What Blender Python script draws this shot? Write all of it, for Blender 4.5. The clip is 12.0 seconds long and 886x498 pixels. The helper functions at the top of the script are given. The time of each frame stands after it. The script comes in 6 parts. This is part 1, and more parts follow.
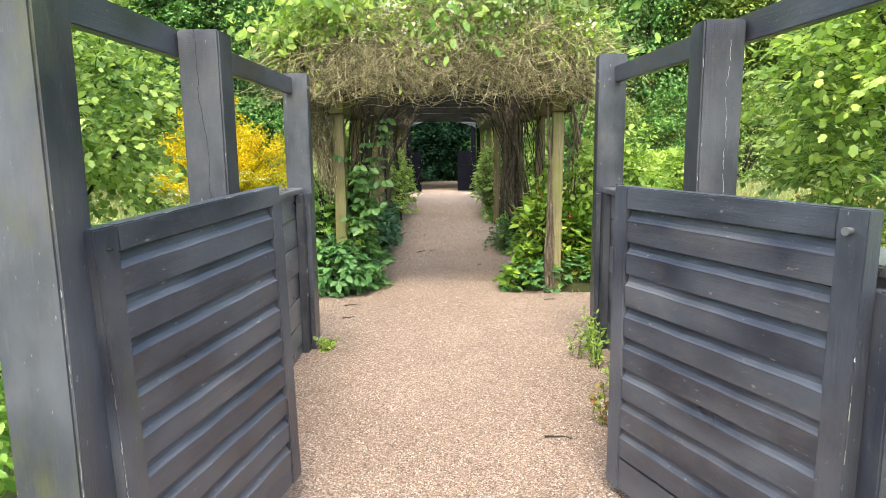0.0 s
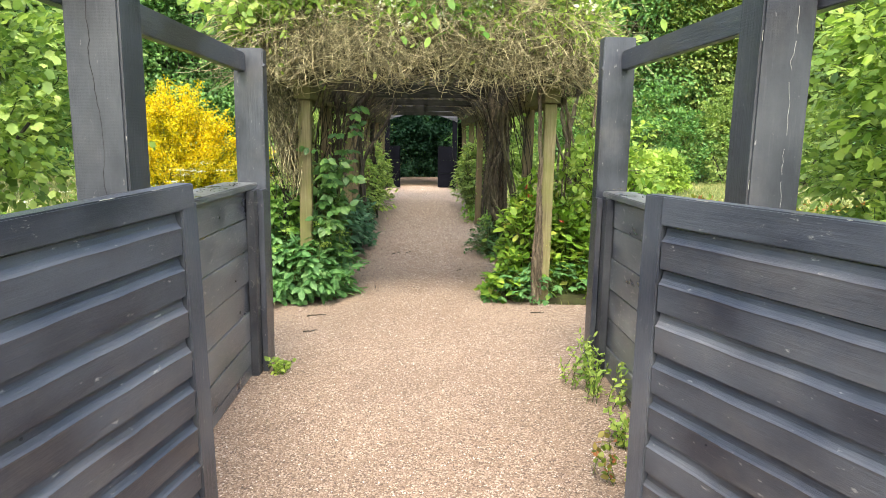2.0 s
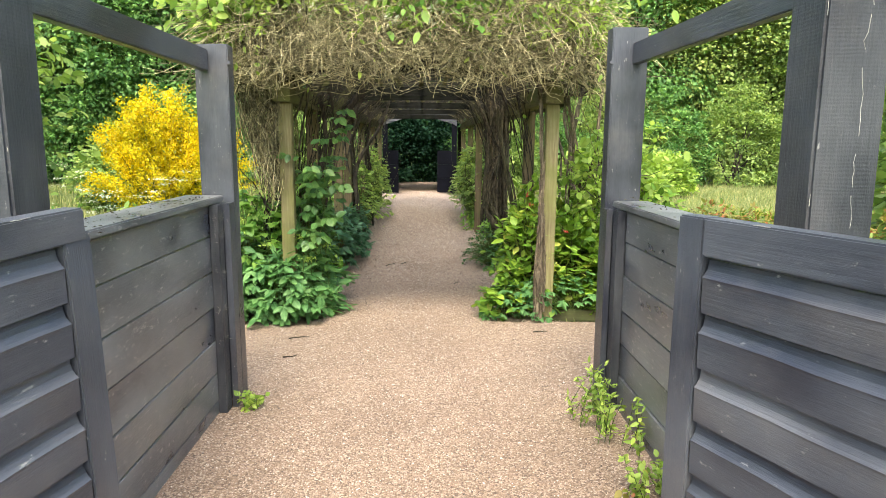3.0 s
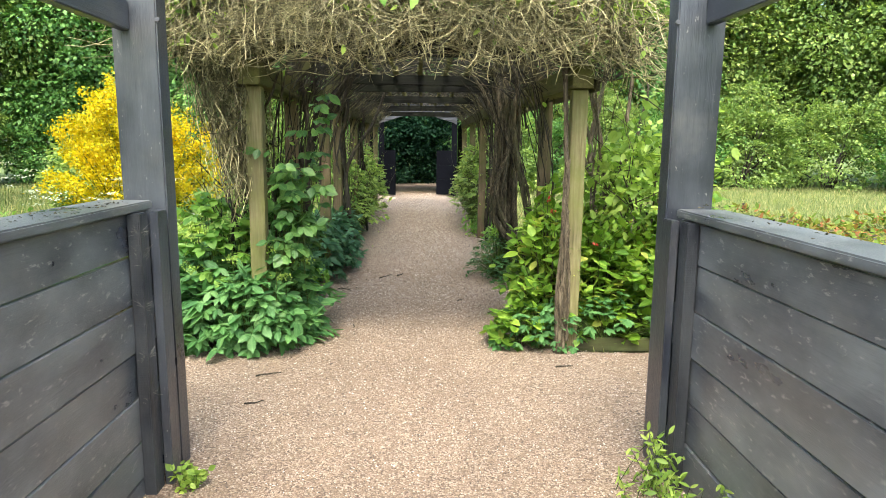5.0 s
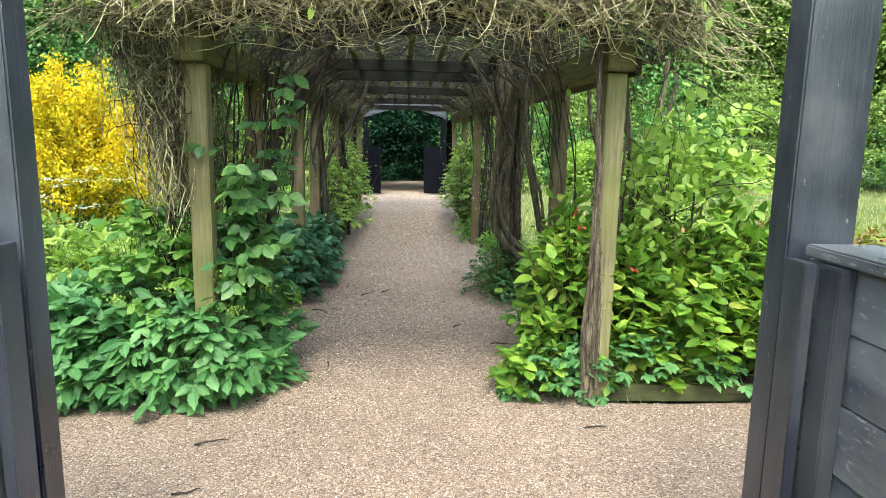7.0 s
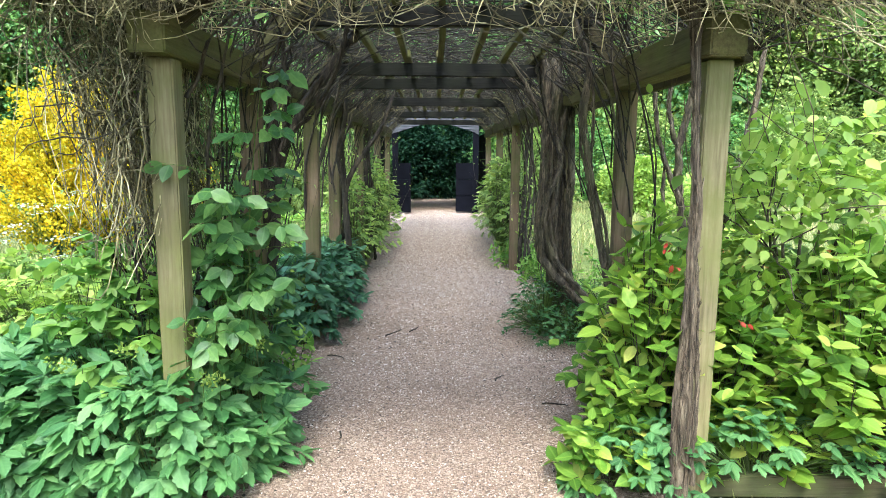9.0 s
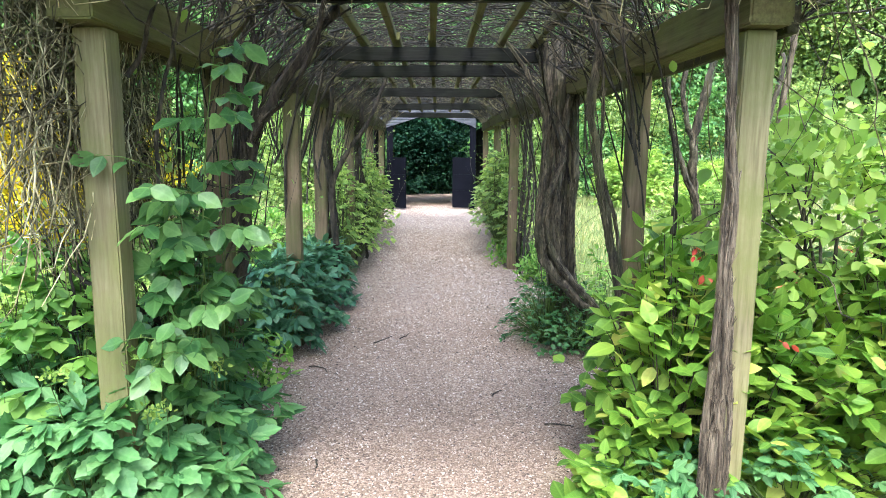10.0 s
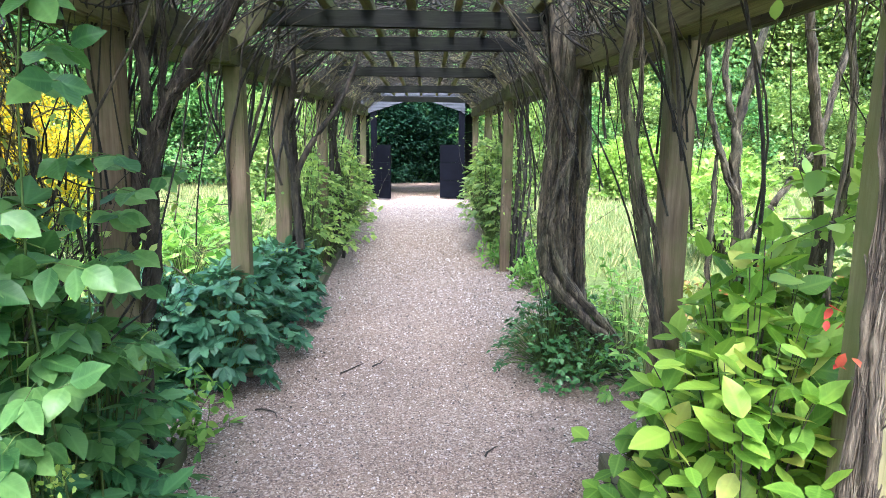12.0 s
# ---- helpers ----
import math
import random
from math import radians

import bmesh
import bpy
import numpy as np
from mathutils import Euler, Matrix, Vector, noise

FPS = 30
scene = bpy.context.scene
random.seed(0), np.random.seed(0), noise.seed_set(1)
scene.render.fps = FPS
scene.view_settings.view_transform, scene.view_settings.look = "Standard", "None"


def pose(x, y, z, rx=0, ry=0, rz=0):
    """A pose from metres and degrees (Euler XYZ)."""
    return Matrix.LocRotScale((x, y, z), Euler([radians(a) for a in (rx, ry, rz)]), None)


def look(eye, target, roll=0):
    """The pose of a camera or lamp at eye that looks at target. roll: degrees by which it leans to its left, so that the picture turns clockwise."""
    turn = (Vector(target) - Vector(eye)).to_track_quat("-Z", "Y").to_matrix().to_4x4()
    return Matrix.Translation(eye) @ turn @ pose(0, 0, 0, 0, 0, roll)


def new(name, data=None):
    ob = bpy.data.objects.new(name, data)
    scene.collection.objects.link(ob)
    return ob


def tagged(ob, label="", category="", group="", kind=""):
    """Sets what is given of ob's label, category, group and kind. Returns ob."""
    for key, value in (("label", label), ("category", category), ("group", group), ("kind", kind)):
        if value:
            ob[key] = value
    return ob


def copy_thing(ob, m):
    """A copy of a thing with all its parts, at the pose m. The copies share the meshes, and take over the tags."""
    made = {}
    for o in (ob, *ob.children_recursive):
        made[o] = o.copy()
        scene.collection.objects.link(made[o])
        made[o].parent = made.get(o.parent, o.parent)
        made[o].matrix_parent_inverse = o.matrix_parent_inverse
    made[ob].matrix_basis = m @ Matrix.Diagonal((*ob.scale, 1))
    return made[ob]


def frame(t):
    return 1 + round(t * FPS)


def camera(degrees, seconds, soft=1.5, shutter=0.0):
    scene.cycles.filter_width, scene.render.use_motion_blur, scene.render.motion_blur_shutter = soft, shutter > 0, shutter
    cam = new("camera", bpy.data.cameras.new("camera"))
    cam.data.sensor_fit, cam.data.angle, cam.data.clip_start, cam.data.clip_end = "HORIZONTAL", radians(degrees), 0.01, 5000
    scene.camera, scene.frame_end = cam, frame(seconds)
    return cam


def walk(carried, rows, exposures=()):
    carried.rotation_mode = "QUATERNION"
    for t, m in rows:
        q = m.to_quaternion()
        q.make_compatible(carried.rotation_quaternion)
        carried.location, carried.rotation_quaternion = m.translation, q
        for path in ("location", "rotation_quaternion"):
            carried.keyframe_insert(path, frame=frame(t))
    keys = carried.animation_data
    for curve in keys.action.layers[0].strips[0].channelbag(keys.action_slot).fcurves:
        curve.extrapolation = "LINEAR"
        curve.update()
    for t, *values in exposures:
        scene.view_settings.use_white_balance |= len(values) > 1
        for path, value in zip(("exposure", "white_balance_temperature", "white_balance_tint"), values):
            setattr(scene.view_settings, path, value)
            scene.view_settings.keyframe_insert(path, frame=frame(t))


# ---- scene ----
cam = camera(68.5, 12.0, soft=0.7)
PATH = [
    (0, (0.02, 0.028, 1.562), (0.019, 2.002, 1.24), -0.7),
    (0.5, (0.061, 0.216, 1.538), (0.083, 2.185, 1.189), 0.5),
    (1, (0.107, 0.367, 1.532), (0.156, 2.335, 1.178), 1.2),
    (1.5, (0.06, 0.55, 1.514), (0.126, 2.52, 1.17), 1.1),
    (2, (0.038, 0.715, 1.54), (0.103, 2.685, 1.205), 0.9),
    (2.5, (0.09, 0.958, 1.543), (0.145, 2.929, 1.209), 0.9),
    (3, (0.124, 1.196, 1.547), (0.181, 3.169, 1.223), 0.3),
    (4.8, (0.133, 2.071, 1.496), (0.194, 4.045, 1.183), 0.4),
    (5, (0.118, 2.174, 1.486), (0.181, 4.147, 1.167), 0.5),
    (5.5, (0.082, 2.422, 1.499), (0.164, 4.391, 1.161), 0.8),
    (6, (0.102, 2.681, 1.477), (0.202, 4.648, 1.128), 1.4),
    (6.5, (0.119, 2.925, 1.491), (0.225, 4.892, 1.144), 1.5),
    (7, (0.079, 3.174, 1.491), (0.188, 5.144, 1.16), 1.0),
    (7.2, (0.084, 3.282, 1.501), (0.193, 5.252, 1.172), 0.8),
    (8.8, (0.073, 3.953, 1.481), (0.097, 5.932, 1.196), -0.1),
    (9, (0.08, 4.064, 1.478), (0.092, 6.044, 1.195), 0.2),
    (9.5, (0.088, 4.276, 1.459), (0.1, 6.256, 1.176), 0.1),
    (10, (0.12, 4.485, 1.459), (0.139, 6.463, 1.161), 0.2),
    (10.5, (0.097, 4.735, 1.436), (0.129, 6.711, 1.127), -0.0),
    (11, (0.087, 4.945, 1.486), (0.133, 6.917, 1.159), -0.2),
    (11.5, (0.127, 5.179, 1.476), (0.183, 7.15, 1.142), 0.2),
    (12, (0.174, 5.388, 1.471), (0.227, 7.359, 1.133), 0.4),
]
walk(cam, [(t, look(eye, target, roll)) for t, eye, target, roll in PATH],
     exposures=[(0.0, 2.14, 6550, 5), (3.0, 2.2, 6800, 3), (7.0, 2.2, 6050, -3), (9.5, 2.6, 5600, 4), (12.0, 2.94, 5350, 9)])

# ---- daylight: bright overcast sky with a soft sun ----
SUN_ELEVATION, SUN_TURN = 58.0, 184.0
world = bpy.data.worlds.new("world")
scene.world = world
world.use_nodes = True
wn = world.node_tree
sky = wn.nodes.new("ShaderNodeTexSky")
sky.sky_type = "NISHITA"
sky.sun_disc = False
sky.sun_elevation = radians(SUN_ELEVATION)
sky.sun_rotation = radians(SUN_TURN)
sky.air_density, sky.dust_density, sky.ozone_density = 1.0, 4.0, 0.6
wn.links.new(sky.outputs["Color"], wn.nodes["Background"].inputs["Color"])
wn.nodes["Background"].inputs["Strength"].default_value = 0.15
sun_data = bpy.data.lights.new("sun", "SUN")
sun_data.energy, sun_data.angle, sun_data.color = 0.8, radians(24), (1.0, 0.95, 0.87)
sun = new("sun", sun_data)
a, e = radians(SUN_TURN), radians(SUN_ELEVATION)
sun_way = Vector((math.sin(a) * math.cos(e), math.cos(a) * math.cos(e), math.sin(e)))
sun.matrix_world = look(sun_way * 60, (0, 0, 0))

rng = np.random.default_rng(7)


# ---- materials ----
def nodes_of(name):
    m = bpy.data.materials.new(name)
    m.use_nodes = True
    return m, m.node_tree.nodes, m.node_tree.links, m.node_tree.nodes["Principled BSDF"]


def add(nodes, kind, **values):
    n = nodes.new(kind)
    for key, value in values.items():
        n.inputs[key.replace("_", " ")].default_value = value
    return n


def ramp(nodes, links, source, stops):
    r = nodes.new("ShaderNodeValToRGB")
    while len(r.color_ramp.elements) < len(stops):
        r.color_ramp.elements.new(0.5)
    for el, (p, c) in zip(r.color_ramp.elements, stops):
        el.position, el.color = p, (*c, 1) if len(c) == 3 else c
    links.new(source, r.inputs["Fac"])
    return r


def mixed(nodes, links, fac, a, b, mode="MIX"):
    m = nodes.new("ShaderNodeMix")
    m.data_type, m.blend_type = "RGBA", mode
    for sock, v in ((m.inputs[0], fac), (m.inputs[6], a), (m.inputs[7], b)):
        if isinstance(v, (int, float)):
            sock.default_value = v
        elif isinstance(v, tuple):
            sock.default_value = (*v, 1)
        else:
            links.new(v, sock)
    return m.outputs[2]


def coords(nodes, links, scale=(1, 1, 1), shift=True):
    tc = nodes.new("ShaderNodeTexCoord")
    mp = nodes.new("ShaderNodeMapping")
    mp.inputs["Scale"].default_value = scale
    links.new(tc.outputs["Object"], mp.inputs["Vector"])
    if shift:
        info = nodes.new("ShaderNodeObjectInfo")
        comb = nodes.new("ShaderNodeCombineXYZ")
        mul = nodes.new("ShaderNodeMath")
        mul.operation = "MULTIPLY"
        mul.inputs[1].default_value = 37.0
        links.new(info.outputs["Random"], mul.inputs[0])
        for k in range(3):
            links.new(mul.outputs[0], comb.inputs[k])
        links.new(comb.outputs[0], mp.inputs["Location"])
    return mp.outputs["Vector"]


def bumped(nodes, links, bsdf, height, strength, distance):
    b = add(nodes, "ShaderNodeBump", Strength=strength, Distance=distance)
    links.new(height, b.inputs["Height"])
    links.new(b.outputs["Normal"], bsdf.inputs["Normal"])
    return b


def timber_mat(name, dark, mid, light, green=None, rough=0.75, bump=0.5):
    """Sawn timber whose grain runs along the local x axis."""
    m, n, l, b = nodes_of(name)
    grain = add(n, "ShaderNodeTexNoise", Scale=9.0, Detail=8.0, Roughness=0.65)
    l.new(coords(n, l, (0.35, 7, 7)), grain.inputs["Vector"])
    big = add(n, "ShaderNodeTexNoise", Scale=2.6, Detail=4.0)
    l.new(coords(n, l), big.inputs["Vector"])
    col = ramp(n, l, grain.outputs["Fac"], [(0.25, dark), (0.5, mid), (0.78, light)]).outputs["Color"]
    stain = ramp(n, l, big.outputs["Fac"], [(0.35, (0.55, 0.55, 0.55)), (0.65, (1.1, 1.08, 1.05))]).outputs["Color"]
    col = mixed(n, l, 0.8, col, stain, "MULTIPLY")
    if green:
        alg = add(n, "ShaderNodeTexNoise", Scale=3.1, Detail=6.0, Roughness=0.7)
        l.new(coords(n, l, (0.6, 1, 1)), alg.inputs["Vector"])
        f = ramp(n, l, alg.outputs["Fac"], [(0.42, (0, 0, 0)), (0.62, (0.75, 0.75, 0.75))]).outputs["Color"]
        col = mixed(n, l, f, col, green)
    l.new(col, b.inputs["Base Color"])
    b.inputs["Roughness"].default_value = rough
    b.inputs["Specular IOR Level"].default_value = 0.2
    bumped(n, l, b, grain.outputs["Fac"], bump, 0.006)
    return m


def black_paint(name, saw=0.0, wear=0.5, shine=0.7, scuffs=0.612, tone=(0.019, 0.022, 0.033), rough=0.33, dusty=0.5, moss=False):
    """Black-stained boards: grain, faded patches, scuffs and chips."""
    m, n, l, b = nodes_of(name)
    grain = add(n, "ShaderNodeTexNoise", Scale=10.0, Detail=8.0, Roughness=0.7)
    l.new(coords(n, l, (0.25, 6, 6)), grain.inputs["Vector"])
    fade = add(n, "ShaderNodeTexNoise", Scale=3.0, Detail=5.0, Roughness=0.6)
    l.new(coords(n, l, (0.7, 1.4, 1.4)), fade.inputs["Vector"])
    chips = add(n, "ShaderNodeTexNoise", Scale=44.0, Detail=7.0, Roughness=0.72)
    l.new(coords(n, l, (0.4, 1, 1)), chips.inputs["Vector"])
    worn = (tone[0] * 3.9, tone[1] * 3.7, tone[2] * 3.0)
    col = ramp(n, l, fade.outputs["Fac"], [(0.36, tone), (0.70, worn)]).outputs["Color"]
    f = ramp(n, l, chips.outputs["Fac"], [(scuffs + 0.01, (0, 0, 0)), (scuffs + 0.07, (0.85, 0.85, 0.85))]).outputs["Color"]
    col = mixed(n, l, f, col, (0.30, 0.29, 0.275))
    streak = add(n, "ShaderNodeTexNoise", Scale=40.0, Detail=5.0, Roughness=0.8)
    l.new(coords(n, l, (0.12, 1.5, 1.5)), streak.inputs["Vector"])
    fs = ramp(n, l, streak.outputs["Fac"], [(0.56, (0, 0, 0)), (0.80, (wear * 0.6,) * 3)]).outputs["Color"]
    col = mixed(n, l, fs, col, (0.16, 0.16, 0.165))
    dirt = add(n, "ShaderNodeTexNoise", Scale=2.1, Detail=7.0, Roughness=0.68)
    l.new(coords(n, l, (0.8, 1.1, 1.1)), dirt.inputs["Vector"])
    fd = ramp(n, l, dirt.outputs["Fac"], [(0.50, (0, 0, 0)), (0.72, (dusty,) * 3)]).outputs["Color"]
    col = mixed(n, l, fd, col, (0.18, 0.16, 0.142))
    if moss:
        alga = add(n, "ShaderNodeTexNoise", Scale=2.6, Detail=6.0, Roughness=0.7)
        l.new(coords(n, l, (0.45, 1.6, 1.6)), alga.inputs["Vector"])
        fm = ramp(n, l, alga.outputs["Fac"], [(0.54, (0, 0, 0)), (0.68, (0.6, 0.6, 0.6))]).outputs["Color"]
        col = mixed(n, l, fm, col, (0.075, 0.082, 0.016))
    l.new(col, b.inputs["Base Color"])
    rr = ramp(n, l, fade.outputs["Fac"], [(0.3, (rough - 0.06,) * 3), (0.7, (rough + 0.2,) * 3)])
    l.new(rr.outputs["Color"], b.inputs["Roughness"])
    b.inputs["Specular IOR Level"].default_value = shine
    h = grain.outputs["Fac"]
    if saw:
        w = n.new("ShaderNodeTexWave")
        w.wave_type, w.bands_direction = "BANDS", "X"
        w.inputs["Scale"].default_value = 31.0
        w.inputs["Distortion"].default_value = 4.0
        w.inputs["Detail"].default_value = 3.0
        l.new(coords(n, l, (1, 0.4, 0.4)), w.inputs["Vector"])
        mx = n.new("ShaderNodeMath")
        mx.operation = "MULTIPLY_ADD"
        mx.inputs[1].default_value = saw
        l.new(w.outputs["Fac"], mx.inputs[0])
        l.new(h, mx.inputs[2])
        h = mx.outputs[0]
    bumped(n, l, b, h, 0.5, 0.006)
    return m


def leaf_mat(name, dark, mid, light, gloss=0.5, through_light=0.35, veins=0.0, warm=None, warm_share=0.08, shine=0.35):
    """Leaves: colour by leaf, gloss on top, light shining through; the midrib is at v = 0.5 of the UV map."""
    m, n, l, b = nodes_of(name)
    geo = n.new("ShaderNodeNewGeometry")
    info = n.new("ShaderNodeObjectInfo")
    s = n.new("ShaderNodeMath")
    s.operation = "ADD"
    l.new(geo.outputs["Random Per Island"], s.inputs[0])
    l.new(info.outputs["Random"], s.inputs[1])
    fr = n.new("ShaderNodeMath")
    fr.operation = "FRACT"
    l.new(s.outputs[0], fr.inputs[0])
    stops = [(0.0, dark), (0.45, mid), (0.9, light)]
    if warm:
        stops = [(0.0, dark), (0.42, mid), (0.97 - warm_share, light), (1.0 - warm_share * 0.8, warm)]
    col = ramp(n, l, fr.outputs[0], stops).outputs["Color"]
    patch = add(n, "ShaderNodeTexNoise", Scale=1.7, Detail=3.0)
    l.new(coords(n, l, shift=False), patch.inputs["Vector"])
    tone = ramp(n, l, patch.outputs["Fac"], [(0.32, (0.60, 0.68, 0.62)), (0.68, (1.22, 1.16, 1.05))]).outputs["Color"]
    col = mixed(n, l, 1.0, col, tone, "MULTIPLY")
    if veins:
        uv = n.new("ShaderNodeUVMap")
        sep = n.new("ShaderNodeSeparateXYZ")
        l.new(uv.outputs["UV"], sep.inputs[0])
        d = n.new("ShaderNodeMath"); d.operation = "SUBTRACT"; d.inputs[1].default_value = 0.5
        l.new(sep.outputs[1], d.inputs[0])
        ab = n.new("ShaderNodeMath"); ab.operation = "ABSOLUTE"
        l.new(d.outputs[0], ab.inputs[0])
        k = n.new("ShaderNodeMath"); k.operation = "MULTIPLY_ADD"; k.inputs[1].default_value = -0.7
        l.new(ab.outputs[0], k.inputs[0]); l.new(sep.outputs[0], k.inputs[2])
        fq = n.new("ShaderNodeMath"); fq.operation = "MULTIPLY"; fq.inputs[1].default_value = 44.0
        l.new(k.outputs[0], fq.inputs[0])
        sn = n.new("ShaderNodeMath"); sn.operation = "SINE"
        l.new(fq.outputs[0], sn.inputs[0])
        side = ramp(n, l, sn.outputs[0], [(0.9, (0, 0, 0)), (1.0, (veins * 0.6,) * 3)]).outputs["Color"]
        rib = ramp(n, l, ab.outputs[0], [(0.015, (veins,) * 3), (0.05, (0, 0, 0))]).outputs["Color"]
        f = mixed(n, l, 1.0, side, rib, "LIGHTEN")
        pale = tuple(min(1, c * 1.8 + 0.03) for c in light)
        col = mixed(n, l, f, col, pale)
        bumped(n, l, b, sn.outputs[0], 0.08, 0.002)
    l.new(col, b.inputs["Base Color"])
    b.inputs["Roughness"].default_value = gloss
    b.inputs["Specular IOR Level"].default_value = shine
    t = n.new("ShaderNodeBsdfTranslucent")
    lit = mixed(n, l, 1.0, col, (1.2, 1.22, 0.75), "MULTIPLY")
    l.new(lit, t.inputs["Color"])
    mx = n.new("ShaderNodeMixShader")
    mx.inputs[0].default_value = through_light
    out = n["Material Output"]
    l.new(b.outputs[0], mx.inputs[1]); l.new(t.outputs[0], mx.inputs[2]); l.new(mx.outputs[0], out.inputs["Surface"])
    return m


def bark_mat(name, dark, mid, light, moss=None):
    m, n, l, b = nodes_of(name)
    g = add(n, "ShaderNodeTexNoise", Scale=34.0, Detail=6.0, Roughness=0.7)
    l.new(coords(n, l, (1, 1, 0.22)), g.inputs["Vector"])
    geo = n.new("ShaderNodeNewGeometry")
    c1 = ramp(n, l, g.outputs["Fac"], [(0.38, dark), (0.52, mid), (0.70, light)]).outputs["Color"]
    isl = ramp(n, l, geo.outputs["Random Per Island"], [(0.0, (0.32, 0.31, 0.29)), (1.0, (1.4, 1.36, 1.25))]).outputs["Color"]
    col = mixed(n, l, 1.0, c1, isl, "MULTIPLY")
    if moss:
        q = add(n, "ShaderNodeTexNoise", Scale=2.2, Detail=4.0)
        l.new(coords(n, l), q.inputs["Vector"])
        f = ramp(n, l, q.outputs["Fac"], [(0.5, (0, 0, 0)), (0.68, (0.7, 0.7, 0.7))]).outputs["Color"]
        col = mixed(n, l, f, col, moss)
    l.new(col, b.inputs["Base Color"])
    b.inputs["Roughness"].default_value = 0.9
    bumped(n, l, b, g.outputs["Fac"], 1.0, 0.018)
    return m


def gravel_mat():
    """Packed fine gravel: stones as cells at two sizes, damp and dusty patches."""
    m, n, l, b = nodes_of("gravel")
    v = coords(n, l, shift=False)
    cell = add(n, "ShaderNodeTexVoronoi", Scale=118.0, Randomness=1.0)
    l.new(v, cell.inputs["Vector"])
    fine = add(n, "ShaderNodeTexVoronoi", Scale=290.0, Randomness=1.0)
    l.new(v, fine.inputs["Vector"])
    sep = n.new("ShaderNodeSeparateColor")
    l.new(cell.outputs["Color"], sep.inputs[0])
    stone = ramp(n, l, sep.outputs[0], [(0.0, (0.17, 0.128, 0.102)), (0.3, (0.275, 0.207, 0.162)), (0.62, (0.40, 0.31, 0.242)), (0.88, (0.51, 0.425, 0.353)), (1.0, (0.60, 0.52, 0.45))]).outputs["Color"]
    sep2 = n.new("ShaderNodeSeparateColor")
    l.new(fine.outputs["Color"], sep2.inputs[0])
    grit = ramp(n, l, sep2.outputs[0], [(0.0, (0.21, 0.155, 0.12)), (0.6, (0.36, 0.27, 0.21)), (1.0, (0.52, 0.43, 0.36))]).outputs["Color"]
    pick = add(n, "ShaderNodeTexNoise", Scale=14.0, Detail=3.0)
    l.new(v, pick.inputs["Vector"])
    f = ramp(n, l, pick.outputs["Fac"], [(0.48, (0, 0, 0)), (0.72, (0.9, 0.9, 0.9))]).outputs["Color"]
    col = mixed(n, l, f, stone, grit)
    gap = ramp(n, l, cell.outputs["Distance"], [(0.36, (1.14, 1.14, 1.14)), (0.80, (0.74, 0.72, 0.70))]).outputs["Color"]
    col = mixed(n, l, 1.0, col, gap, "MULTIPLY")
    big = add(n, "ShaderNodeTexNoise", Scale=0.9, Detail=5.0, Roughness=0.6)
    l.new(v, big.inputs["Vector"])
    dust = ramp(n, l, big.outputs["Fac"], [(0.32, (0.66, 0.60, 0.55)), (0.55, (0.79, 0.725, 0.67)), (0.75, (0.90, 0.835, 0.775))]).outputs["Color"]
    col = mixed(n, l, 1.0, col, dust, "MULTIPLY")
    l.new(col, b.inputs["Base Color"])
    b.inputs["Roughness"].default_value = 0.88
    h = n.new("ShaderNodeMath"); h.operation = "MULTIPLY_ADD"; h.inputs[1].default_value = 0.45
    l.new(fine.outputs["Distance"], h.inputs[0]); l.new(cell.outputs["Distance"], h.inputs[2])
    bp = bumped(n, l, b, h.outputs[0], 0.9, 0.009)
    bp.invert = True
    return m


def stone_mat():
    m, n, l, b = nodes_of("pebbles")
    geo = n.new("ShaderNodeNewGeometry")
    col = ramp(n, l, geo.outputs["Random Per Island"], [(0.0, (0.075, 0.058, 0.048)), (0.25, (0.18, 0.135, 0.108)), (0.5, (0.32, 0.255, 0.205)), (0.8, (0.47, 0.39, 0.33)), (1.0, (0.64, 0.58, 0.525))]).outputs["Color"]
    g = add(n, "ShaderNodeTexNoise", Scale=160.0, Detail=3.0)
    l.new(coords(n, l, shift=False), g.inputs["Vector"])
    tone = ramp(n, l, g.outputs["Fac"], [(0.3, (0.82, 0.79, 0.77)), (0.7, (1.15, 1.12, 1.10))]).outputs["Color"]
    l.new(mixed(n, l, 1.0, col, tone, "MULTIPLY"), b.inputs["Base Color"])
    b.inputs["Roughness"].default_value = 0.8
    return m


def ground_mat():
    """Rough grass and earth."""
    m, n, l, b = nodes_of("rough_grass")
    v = coords(n, l, shift=False)
    a1 = add(n, "ShaderNodeTexNoise", Scale=0.55, Detail=6.0, Roughness=0.6)
    a2 = add(n, "ShaderNodeTexNoise", Scale=38.0, Detail=6.0, Roughness=0.75)
    l.new(v, a1.inputs["Vector"]); l.new(v, a2.inputs["Vector"])
    fine = ramp(n, l, a2.outputs["Fac"], [(0.3, (0.06, 0.095, 0.02)), (0.55, (0.15, 0.20, 0.05)), (0.75, (0.26, 0.27, 0.10))]).outputs["Color"]
    big = ramp(n, l, a1.outputs["Fac"], [(0.35, (0.8, 0.85, 0.7)), (0.65, (1.25, 1.15, 0.95))]).outputs["Color"]
    l.new(mixed(n, l, 1.0, fine, big, "MULTIPLY"), b.inputs["Base Color"])
    b.inputs["Roughness"].default_value = 0.95
    bumped(n, l, b, a2.outputs["Fac"], 0.9, 0.04)
    return m


